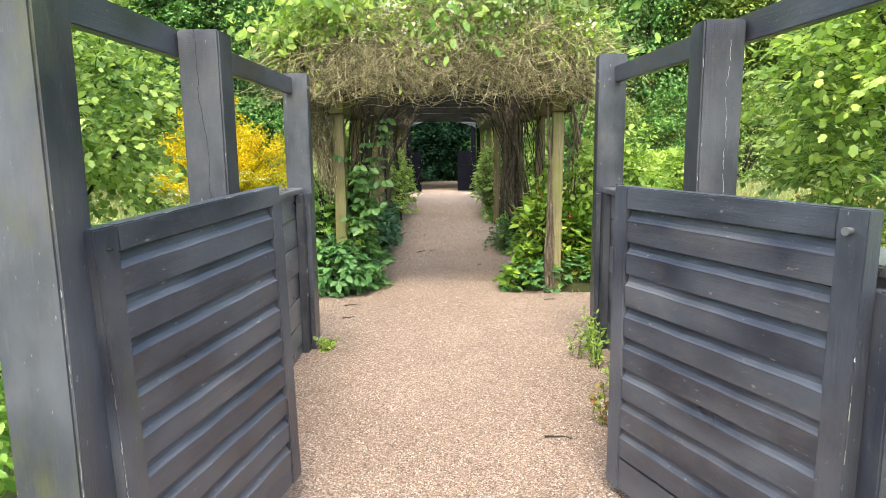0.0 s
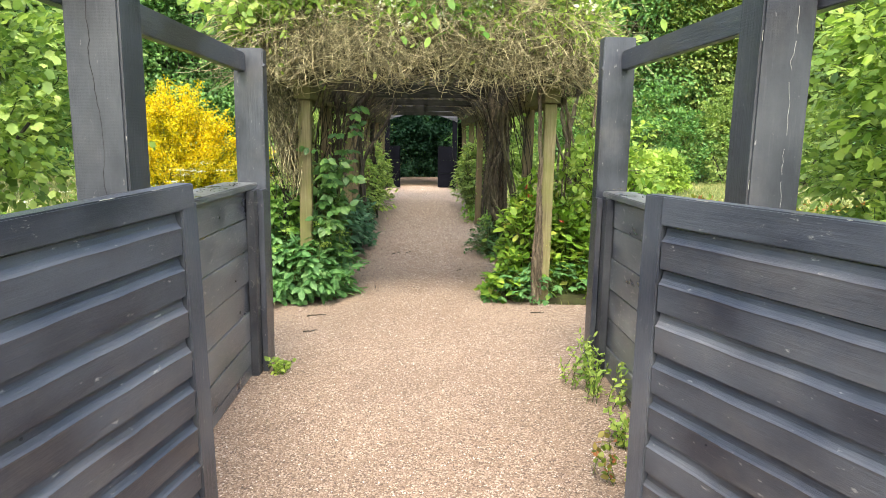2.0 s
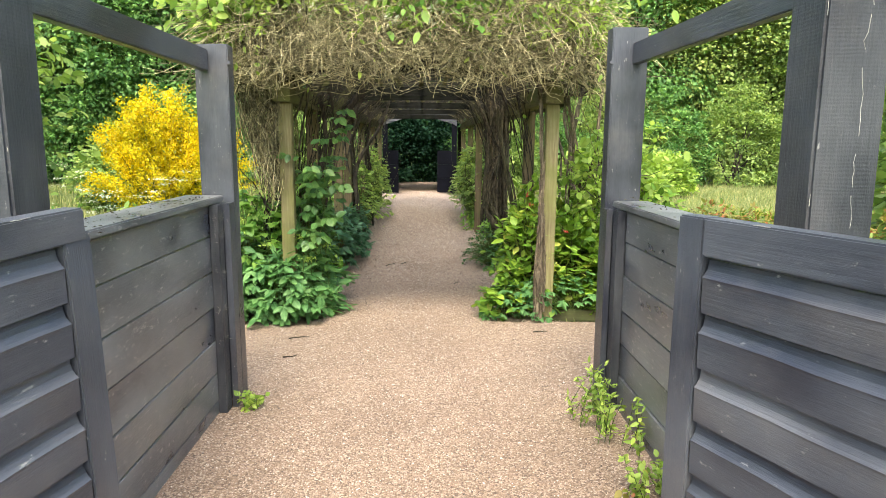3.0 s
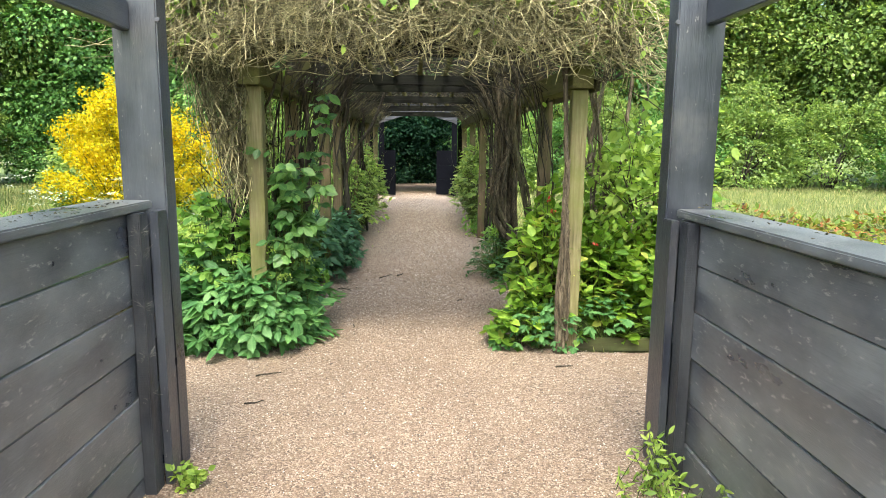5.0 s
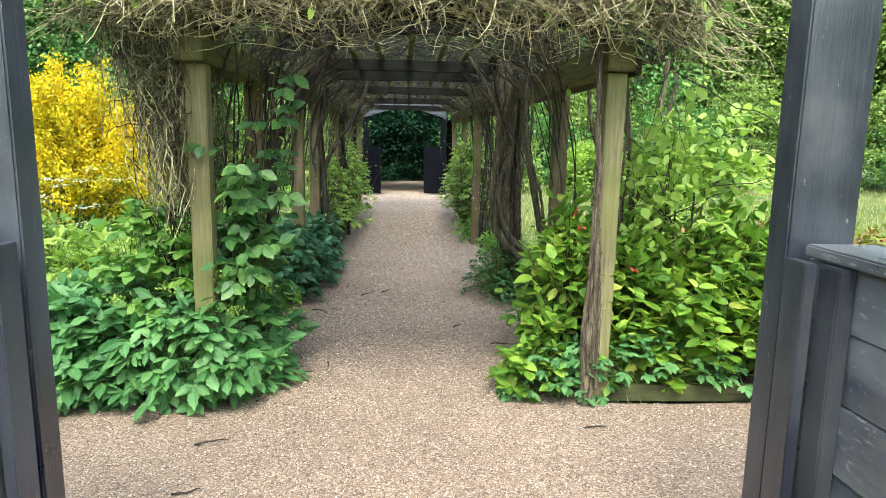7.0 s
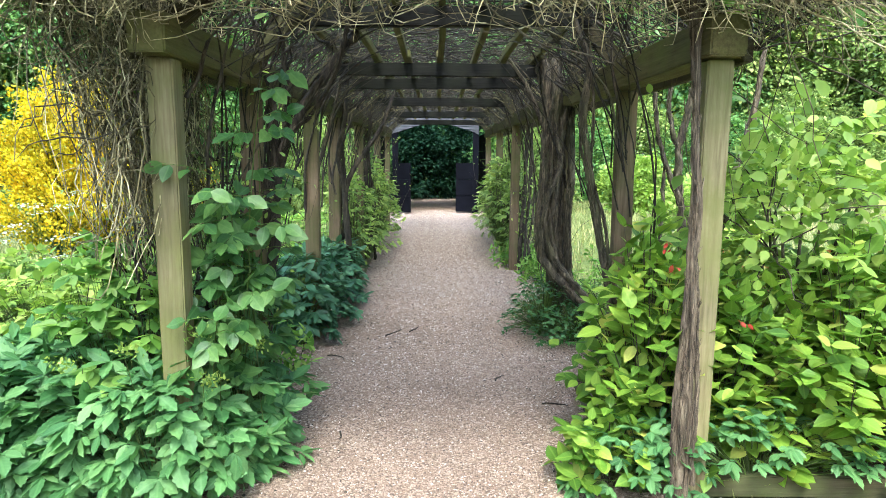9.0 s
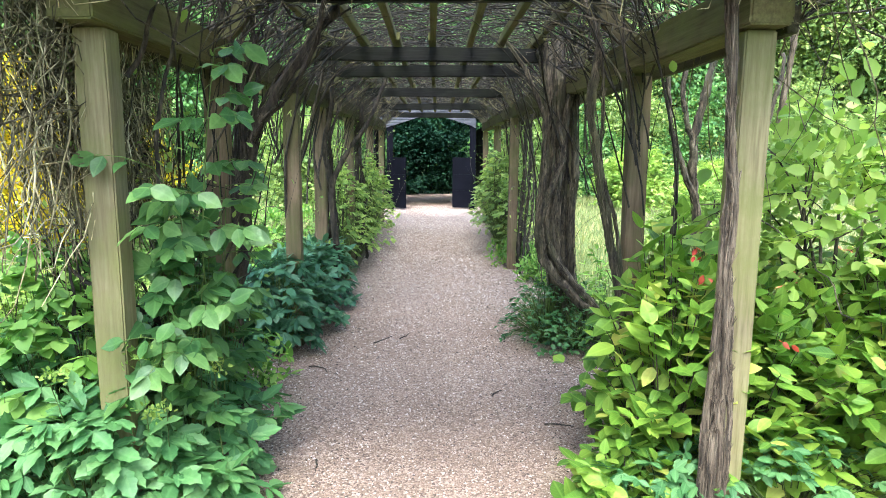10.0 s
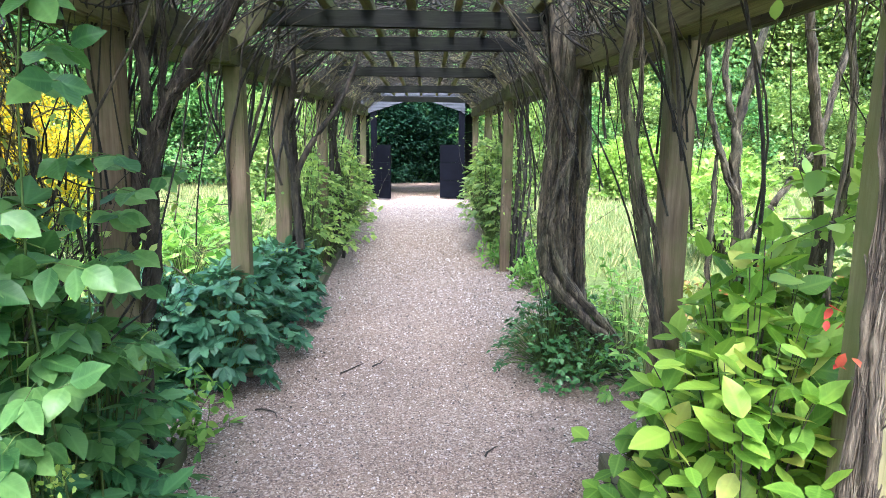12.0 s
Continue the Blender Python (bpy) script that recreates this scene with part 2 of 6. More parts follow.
def earth_mat():
    m, n, l, b = nodes_of("bed_earth")
    v = coords(n, l, shift=False)
    g = add(n, "ShaderNodeTexNoise", Scale=30.0, Detail=8.0, Roughness=0.75)
    l.new(v, g.inputs["Vector"])
    l.new(ramp(n, l, g.outputs["Fac"], [(0.3, (0.025, 0.018, 0.012)), (0.6, (0.085, 0.06, 0.04)), (0.8, (0.16, 0.12, 0.08))]).outputs["Color"], b.inputs["Base Color"])
    b.inputs["Roughness"].default_value = 0.95
    bumped(n, l, b, g.outputs["Fac"], 1.0, 0.03)
    return m


BLACK = black_paint("black_stain", scuffs=0.625, dusty=0.3)
BLACK_MOSSY = black_paint("black_stain_mossy", scuffs=0.63, dusty=0.25, moss=True)
BLACK_SAWN = black_paint("black_stain_sawn", saw=0.085, shine=0.5, scuffs=0.64, tone=(0.018, 0.020, 0.027), rough=0.42, dusty=0.2)
BLACK_FADED = black_paint("black_stain_faded", scuffs=0.578, tone=(0.050, 0.055, 0.070), rough=0.30, dusty=0.42)
# Black timber made duller and darker: tree shade on the shelter, as colour.
HUT_SHADED_BLACK = black_paint("hut_shaded_black", wear=0.0, shine=0.06, scuffs=0.85, tone=(0.0014, 0.0016, 0.0032), rough=0.8, dusty=0.0)
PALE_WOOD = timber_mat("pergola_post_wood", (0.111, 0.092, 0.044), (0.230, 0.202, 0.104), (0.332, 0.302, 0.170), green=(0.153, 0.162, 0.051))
# Inner posts: browner wood, with the shade under the roof put into its colour.
SHADED_BROWN_WOOD = timber_mat("pergola_shaded_wood", (0.10, 0.07, 0.045), (0.185, 0.135, 0.085), (0.27, 0.21, 0.14), green=(0.10, 0.11, 0.035))
# Darkened wood: the dimness inside the tunnel is put into its colour.
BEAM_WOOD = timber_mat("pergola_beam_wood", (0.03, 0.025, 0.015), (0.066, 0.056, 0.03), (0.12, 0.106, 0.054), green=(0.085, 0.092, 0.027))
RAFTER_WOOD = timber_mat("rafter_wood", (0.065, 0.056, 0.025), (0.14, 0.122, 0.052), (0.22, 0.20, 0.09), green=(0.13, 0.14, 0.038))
# Near-black copy of the beam wood: shade under the roof is put into it.
SHADED_BEAM = timber_mat("shaded_beam_wood", (0.003, 0.003, 0.003), (0.008, 0.008, 0.007), (0.03, 0.03, 0.027), green=(0.014, 0.016, 0.008))
EDGE_WOOD = timber_mat("edging_wood", (0.045, 0.036, 0.023), (0.09, 0.072, 0.046), (0.15, 0.125, 0.08), green=(0.10, 0.12, 0.04))
HUT_PALE = timber_mat("weathered_pale_boards", (0.03, 0.03, 0.036), (0.06, 0.062, 0.073), (0.10, 0.103, 0.118))
GRAVEL, PEBBLES, GRASS, EARTH = gravel_mat(), stone_mat(), ground_mat(), earth_mat()
DRY_STEM = bark_mat("dry_stems", (0.172, 0.152, 0.081), (0.471, 0.425, 0.247), (0.800, 0.747, 0.506))
OLIVE_STEM = bark_mat("olive_stems", (0.06, 0.054, 0.024), (0.155, 0.137, 0.066), (0.29, 0.255, 0.135))
# Dark copy of the stem bark: shade below the roof is put into it.
ROOF_SHADE_STEM = bark_mat("roof_stems", (0.012, 0.010, 0.006), (0.031, 0.027, 0.014), (0.08, 0.068, 0.037))
VINE_BARK = bark_mat("vine_bark", (0.014, 0.011, 0.008), (0.078, 0.064, 0.043), (0.22, 0.185, 0.13), moss=(0.06, 0.063, 0.024))
DARK_BARK = bark_mat("dark_bark", (0.011, 0.009, 0.007), (0.042, 0.034, 0.024), (0.105, 0.087, 0.06))
GREY_BARK = bark_mat("shaggy_bark", (0.068, 0.053, 0.038), (0.165, 0.131, 0.094), (0.285, 0.240, 0.180))
GREEN_STEM = bark_mat("green_stems", (0.05, 0.09, 0.015), (0.10, 0.16, 0.03), (0.16, 0.22, 0.06))
LEAF_ROSE = leaf_mat("bed_leaf", (0.060, 0.165, 0.056), (0.108, 0.249, 0.085), (0.161, 0.314, 0.116), 0.52, 0.32, veins=0.12)
# Darker copy of the bed leaf, the pergola's shade put into its colour.
LEAF_ROSE_SHADED = leaf_mat("bed_leaf_shaded", (0.035, 0.104, 0.054), (0.064, 0.16, 0.087), (0.103, 0.217, 0.12), 0.4, 0.25, veins=0.08)
LEAF_HYPER = leaf_mat("hypericum_leaf", (0.077, 0.168, 0.019), (0.178, 0.322, 0.038), (0.307, 0.437, 0.065), 0.5, 0.36, veins=0.10, warm=(0.408, 0.432, 0.096), warm_share=0.06)
LEAF_IVY = leaf_mat("ivy_leaf", (0.027, 0.090, 0.024), (0.050, 0.143, 0.036), (0.090, 0.195, 0.060), 0.35, 0.2)
LEAF_BRIGHT = leaf_mat("bright_leaf", (0.105, 0.24, 0.048), (0.205, 0.38, 0.078), (0.35, 0.52, 0.135), 0.45, 0.48)
LEAF_HAW = leaf_mat("shrub_leaf", (0.152, 0.253, 0.064), (0.285, 0.409, 0.110), (0.451, 0.561, 0.175), 0.4, 0.46)
LEAF_LIME = leaf_mat("lime_leaf", (0.185, 0.304, 0.062), (0.314, 0.451, 0.100), (0.465, 0.580, 0.162), 0.45, 0.48)
LEAF_MID = leaf_mat("tree_leaf", (0.125, 0.208, 0.066), (0.242, 0.349, 0.109), (0.377, 0.470, 0.160), 0.45, 0.42)
LEAF_DARK = leaf_mat("dark_tree_leaf", (0.056, 0.143, 0.046), (0.121, 0.264, 0.078), (0.232, 0.406, 0.124), 0.5, 0.3)
# Very dark leaf: woodland shade behind the shelter is put into its colour.
LEAF_IN_SHADE = leaf_mat("shaded_shrub_leaf", (0.006, 0.022, 0.016), (0.013, 0.042, 0.024), (0.025, 0.066, 0.034), 0.6, 0.15, shine=0.08)
LEAF_OLIVE = leaf_mat("olive_tree_leaf", (0.121, 0.206, 0.050), (0.244, 0.334, 0.088), (0.413, 0.475, 0.149), 0.55, 0.35)
LEAF_RUSSET = leaf_mat("russet_leaf", (0.13, 0.22, 0.03), (0.24, 0.30, 0.05), (0.36, 0.27, 0.08), 0.5, 0.35, warm=(0.42, 0.16, 0.07), warm_share=0.2)
LEAF_RED = leaf_mat("red_leaf", (0.24, 0.018, 0.012), (0.34, 0.035, 0.022), (0.36, 0.09, 0.045), 0.5, 0.35)
BROOM_YELLOW = leaf_mat("broom_flower", (0.52, 0.36, 0.004), (0.66, 0.51, 0.006), (0.76, 0.64, 0.015), 0.6, 0.35)
WHITE_PETAL = leaf_mat("white_petal", (0.6, 0.62, 0.5), (0.72, 0.72, 0.64), (0.8, 0.8, 0.72), 0.6, 0.3)
GRASS_BLADE = leaf_mat("grass_blade", (0.19, 0.235, 0.085), (0.31, 0.33, 0.15), (0.46, 0.42, 0.23), 0.7, 0.35)
LEAF_SPRAY = leaf_mat("climber_leaf", (0.045, 0.122, 0.037), (0.083, 0.188, 0.056), (0.149, 0.274, 0.083), 0.38, 0.42, veins=0.12)
PLATE, = [nodes_of("galvanised")]
PLATE[3].inputs["Base Color"].default_value, PLATE[3].inputs["Metallic"].default_value, PLATE[3].inputs["Roughness"].default_value = (0.35, 0.35, 0.36, 1), 0.9, 0.45
METAL = PLATE[0]
CRACK_DARK = bark_mat("crack_dark", (0.004, 0.004, 0.005), (0.008, 0.008, 0.009), (0.012, 0.012, 0.013))
COBWEB = bark_mat("cobweb", (0.2, 0.2, 0.19), (0.32, 0.32, 0.3), (0.45, 0.45, 0.43))
CRACK_PALE = bark_mat("crack_pale", (0.3, 0.3, 0.29), (0.45, 0.45, 0.43), (0.6, 0.6, 0.58))


# ---- mesh helpers ----
def link_mesh(name, mesh, material, parent=None, label=""):
    if material and not mesh.materials:
        mesh.materials.append(material)
    ob = new(name, mesh)
    if parent:
        ob.parent = parent
    if label:
        tagged(ob, label)
    return ob


def thing(name, x, y, z, label, category, group="", kind="", turn=0):
    ob = new(name)
    ob.empty_display_size = 0.1
    ob.matrix_basis = pose(x, y, z, 0, 0, turn)
    return tagged(ob, label, category, group, kind)


def part(name, bm, material, parent, label=""):
    mesh = bpy.data.meshes.new(name)
    bm.to_mesh(mesh)
    bm.free()
    return link_mesh(name, mesh, material, parent, label)


def timber_bm(length, w, h, bevel=0.004, wobble=0.0, cuts=0):
    """A length of timber along x from 0, centred on y and z, with eased edges."""
    bm = bmesh.new()
    bmesh.ops.create_cube(bm, size=1, matrix=Matrix.LocRotScale((length / 2, 0, 0), None, (length, w, h)))
    if cuts:
        bmesh.ops.subdivide_edges(bm, edges=[e for e in bm.edges if abs((e.verts[0].co - e.verts[1].co).normalized().x) > 0.9], cuts=cuts, use_grid_fill=True)
    if bevel:
        bmesh.ops.bevel(bm, geom=[e for e in bm.edges if len(e.link_faces) == 2 and e.calc_face_angle(0) > 0.5], offset=bevel, segments=2, affect="EDGES")
    if wobble:
        for v in bm.verts:
            v.co += Vector(noise.noise_vector(v.co * 2.7 + Vector((length * 9, w * 50, h * 70)))) * wobble
    return bm


def timber(name, parent, start, end, w, h, material, bevel=0.004, wobble=0.0, cuts=0, label="", roll=0):
    """Timber from start to end in the parent's space; h is measured upwards (or along y for an upright one)."""
    s, e2 = Vector(start), Vector(end)
    d = e2 - s
    ob = part(name, timber_bm(d.length, w, h, bevel, wobble, cuts), material, parent, label)
    xa = d.normalized()
    up = Vector((0, 0, 1)) if abs(xa.z) < 0.95 else Vector((0, 1, 0))
    ya = up.cross(xa).normalized()
    za = xa.cross(ya)
    rot = Matrix((xa, ya, za)).transposed().to_4x4()
    ob.matrix_basis = Matrix.Translation(s) @ rot @ pose(0, 0, 0, roll, 0, 0)
    return ob


def np_mesh(name, verts, tris, uv=None, smooth=True):
    """A mesh from arrays: verts (n, 3), faces (m, k) of equal size, uv (n, 2)."""
    mesh = bpy.data.meshes.new(name)
    nv, (nf, k) = len(verts), tris.shape
    mesh.vertices.add(nv)
    mesh.vertices.foreach_set("co", np.ascontiguousarray(verts, dtype=np.float32).ravel())
    mesh.loops.add(nf * k)
    mesh.loops.foreach_set("vertex_index", np.ascontiguousarray(tris, dtype=np.int32).ravel())
    mesh.polygons.add(nf)
    mesh.polygons.foreach_set("loop_start", np.arange(0, nf * k, k, dtype=np.int32))
    if uv is not None:
        layer = mesh.uv_layers.new(name="UVMap")
        layer.data.foreach_set("uv", np.ascontiguousarray(uv[tris.ravel()], dtype=np.float32).ravel())
    mesh.update(calc_edges=True)
    if smooth:
        mesh.polygons.foreach_set("use_smooth", np.ones(nf, dtype=bool))
    return mesh


def unit(v):
    return v / np.maximum(np.linalg.norm(v, axis=-1, keepdims=True), 1e-9)


def tube_mesh(name, paths, radius, sides=4, tip=0.45):
    """Joined tubes. paths (n, k, 3); radius (n,) at the foot, narrowing to tip."""
    n, k, _ = paths.shape
    tan = unit(np.gradient(paths, axis=1))
    ref = np.where(np.abs(tan[..., 2:3]) > 0.8, np.array([1.0, 0, 0]), np.array([0, 0, 1.0]))
    u = unit(np.cross(tan, ref))
    v = np.cross(tan, u)
    ang = np.arange(sides) * 2 * np.pi / sides
    taper = np.linspace(1, tip, k)
    r = np.asarray(radius).reshape(n, 1, 1, 1) * taper.reshape(1, k, 1, 1)
    ring = u[:, :, None] * np.cos(ang)[:, None] + v[:, :, None] * np.sin(ang)[:, None]
    verts = (paths[:, :, None] + ring * r).reshape(-1, 3)
    i = np.arange(k - 1)[:, None] * sides + np.arange(sides)[None]
    j = np.arange(k - 1)[:, None] * sides + (np.arange(sides)[None] + 1) % sides
    quad = np.stack([i, j, j + sides, i + sides], -1).reshape(-1, 4)
    faces = (quad[None] + (np.arange(n) * k * sides)[:, None, None]).reshape(-1, 4)
    return np_mesh(name, verts, faces)


def wander(starts, ways, length, k, curl=0.25, fall=0.0):
    """Growing lines: from starts along ways, bending at random and falling (or rising) on the way."""
    n = len(starts)
    pts = np.zeros((n, k, 3))
    pts[:, 0] = starts
    d = unit(np.asarray(ways, dtype=float))
    step = (np.asarray(length).reshape(-1, 1) / (k - 1)) * np.ones((n, 1))
    for q in range(1, k):
        d = unit(d + rng.normal(0, curl, (n, 3)) + np.array([0, 0, -fall]))
        pts[:, q] = pts[:, q - 1] + d * step
    return pts


def leaf_shape(kind):
    """Verts, triangles and uv of a leaf 1 long along x, its face to z."""
    if kind == "far":
        v = np.array([[0, 0, 0], [0.5, 0.36, 0.06], [1, 0, -0.06], [0.5, -0.36, 0.06]])
        f = np.array([[0, 2, 1], [0, 3, 2]])
    elif kind == "blade":
        v = np.array([[0, 0.05, 0], [0, -0.05, 0], [0.5, 0.045, 0.0], [0.5, -0.045, 0.0], [1, 0, -0.12]])
        f = np.array([[0, 1, 3], [0, 3, 2], [2, 3, 4]])
    elif kind == "mid":
        v = np.array([[0, 0, 0], [0.42, 0, -0.05], [1, 0, -0.12], [0.22, 0.24, 0.02], [0.6, 0.25, 0.0], [0.22, -0.24, 0.02], [0.6, -0.25, 0.0]])
        f = np.array([[0, 1, 3], [3, 1, 4], [4, 1, 2], [0, 5, 1], [5, 6, 1], [6, 2, 1]])
    elif kind == "toothed":
        t = np.array([0, 0.1, 0.2, 0.3, 0.41, 0.52, 0.63, 0.74, 0.85, 1.0])
        w = np.array([0, 0.10, 0.15, 0.23, 0.19, 0.25, 0.18, 0.19, 0.09, 0])
        drop = -0.16 * t ** 2
        mid = np.stack([t, 0 * t, drop - 0.035 * np.sin(np.pi * t)], 1)
        edge = np.stack([t[1:9], w[1:9], drop[1:9] + 0.12 * w[1:9]], 1)
        v = np.concatenate([mid, edge, edge * np.array([1, -1, 1])])
        f = []
        for b0, flip in ((10, 0), (18, 1)):
            rows = [[0, 1, b0]]
            for q in range(7):
                rows += [[1 + q, 2 + q, b0 + q], [b0 + q, 2 + q, b0 + q + 1]]
            rows += [[8, 9, b0 + 7]]
            f += [r[::-1] if flip else r for r in rows]
        f = np.array(f)
    elif kind == "lobed":
        v = np.array([[0, 0, 0], [0.45, 0, -0.05], [1, 0, -0.14], [0.2, 0.30, -0.02], [0.42, 0.26, 0.03], [0.66, 0.36, -0.05], [0.2, -0.30, -0.02], [0.42, -0.26, 0.03], [0.66, -0.36, -0.05], [0.80, 0.19, -0.05], [0.80, -0.19, -0.05]])
        f = np.array([[0, 1, 3], [3, 1, 4], [4, 1, 5], [5, 1, 9], [9, 1, 2], [0, 6, 1], [6, 7, 1], [7, 8, 1], [8, 10, 1], [10, 2, 1]])
    else:
        t = np.array([0, 0.16, 0.38, 0.62, 0.84, 1.0])
        w = {"ovate": [0, 0.23, 0.33, 0.28, 0.13, 0], "round": [0, 0.24, 0.34, 0.33, 0.21, 0], "long": [0, 0.13, 0.19, 0.17, 0.09, 0], "tapered": [0, 0.23, 0.31, 0.26, 0.13, 0]}[kind]
        drop = -0.13 * t ** 2
        mid = np.stack([t, 0 * t, drop - 0.03 * np.sin(np.pi * t)], 1)
        lift = 0.05
        left = np.stack([t[1:5], np.array(w)[1:5], drop[1:5] + lift * np.array(w)[1:5] * 2], 1)
        right = left * np.array([1, -1, 1])
        v = np.concatenate([mid, left, right])
        f = []
        for base, flip in ((6, 0), (10, 1)):
            rows = [[0, 1, base]]
            for q in range(3):
                rows += [[1 + q, 2 + q, base + q], [base + q, 2 + q, base + q + 1]]
            rows += [[4, 5, base + 3]]
            f += [r[::-1] if flip else r for r in rows]
        f = np.array(f)
    uv = np.stack([v[:, 0], v[:, 1] + 0.5], 1)
    return v, f, uv


def frames_for(d, nrm):
    d = unit(d)
    side = unit(np.cross(nrm, d))
    return np.stack([d, side, np.cross(d, side)], -1)


def leaf_mesh(name, kind, pos, d, nrm, size):
    v, f, uv = leaf_shape(kind)
    rot = frames_for(d, nrm)
    n = len(pos)
    verts = (np.einsum("nij,kj->nki", rot, v) * np.asarray(size).reshape(-1, 1, 1) + pos[:, None]).reshape(-1, 3)
    faces = (f[None] + (np.arange(n) * len(v))[:, None, None]).reshape(-1, f.shape[1])
    return np_mesh(name, verts, faces, np.tile(uv, (n, 1)))


LEAF_CACHE = {}


def single_leaves(kind, material, parent, pos, d, nrm, size, label=""):
    """Leaves as objects of their own, on a few shared meshes."""
    key = (kind, material.name)
    if key not in LEAF_CACHE:
        v, f, uv = leaf_shape(kind)
        LEAF_CACHE[key] = []
        for q in range(3):
            vv = v.copy()
            vv[:, 2] += (q - 1) * 0.10 * np.sin(v[:, 0] * 2.6) + 0.025 * np.sin(v[:, 0] * 9 + q * 2 + v[:, 1] * 14)
            me = np_mesh("leaf", vv, f, uv)
            me.materials.append(material)
            LEAF_CACHE[key].append(me)
    rot = frames_for(d, nrm)
    for q in range(len(pos)):
        ob = new("leaf", LEAF_CACHE[key][q % 3])
        m = Matrix(rot[q].tolist()).to_4x4()
        ob.parent = parent
        ob.matrix_basis = Matrix.Translation(Vector(pos[q])) @ m @ Matrix.Scale(float(size[q]), 4)
        if label:
            tagged(ob, label)


def stuff(name, mesh, material, parent, label=""):
    return tagged(link_mesh(name, mesh, material, parent, label), kind="stuff")


def rand_dirs(n, up_bias=0.0):
    v = rng.normal(size=(n, 3))
    v[:, 2] += up_bias
    return unit(v)


def lumpy(dirs, freq, amount, seed):
    o = Vector((seed * 3.7, seed * 1.3, seed * 2.1))
    return np.array([1 + amount * noise.noise(Vector(q) * freq + o) for q in dirs])


def crown_points(center, radii, clumps, per, spread, seed, low=-0.5):
    """Places, outward ways of leaves in clumps over a lumpy crown."""
    d = rand_dirs(clumps * 2)
    d = d[d[:, 2] > low][:clumps]
    r = lumpy(d, 1.8, 0.45, seed) * rng.uniform(0.62, 1.0, len(d)) ** 0.6
    c = np.asarray(center) + d * r[:, None] * np.asarray(radii)
    idx = np.repeat(np.arange(len(c)), per)
    off = rng.normal(size=(len(idx), 3)) * np.asarray(spread)
    off[:, 2] *= 0.6
    return c[idx] + off, unit(d[idx] + unit(off) * 0.9)


# ---- ground ----
def ground_sheet():
    xs = np.concatenate([np.linspace(-900, -30, 8), np.linspace(-24, 24, 97), np.linspace(30, 900, 8)])
    ys = np.concatenate([np.linspace(-900, -14, 8), np.linspace(-10, 38, 97), np.linspace(44, 900, 8)])
    gx, gy = np.meshgrid(xs, ys, indexing="ij")
    z = np.array([noise.noise(Vector((x * 0.35, y * 0.35, 0))) * 0.035 for x, y in zip(gx.ravel(), gy.ravel())]) - 0.075
    n1, n2 = gx.shape
    i = np.arange(n1 - 1)[:, None] * n2 + np.arange(n2 - 1)[None]
    f = np.stack([i, i + n2, i + n2 + 1, i + 1], -1).reshape(-1, 4)
    ob = link_mesh("ground", np_mesh("ground", np.stack([gx.ravel(), gy.ravel(), z], 1), f), GRASS)
    tagged(ob, "rough garden grass and earth, yellowish green", "ground", kind="structure")


def on_gravel(x, y):
    """Whether the path covers the place; its edges wander a little."""
    w = 0.07 * noise.noise(Vector((x * 1.7, y * 1.7, 4))) + 0.03 * noise.noise(Vector((x * 6, y * 6, 9)))
    if y < 5.05:
        return -1.3 + w < x < 1.5 + w
    if y < 6.72 + w:
        return -3.6 < x < 4.2
    if 8.35 + w < y < 9.25 + w:
        return -1.35 < x < 1.5
    if 9.2 < y < 12.7 + w:
        return -1.0 + w < x < 1.36 + w
    if y < 17.2:
        return -1.02 + w < x < 1.12 + w
    return -1.7 + w < x < 1.7 + w and y < 27


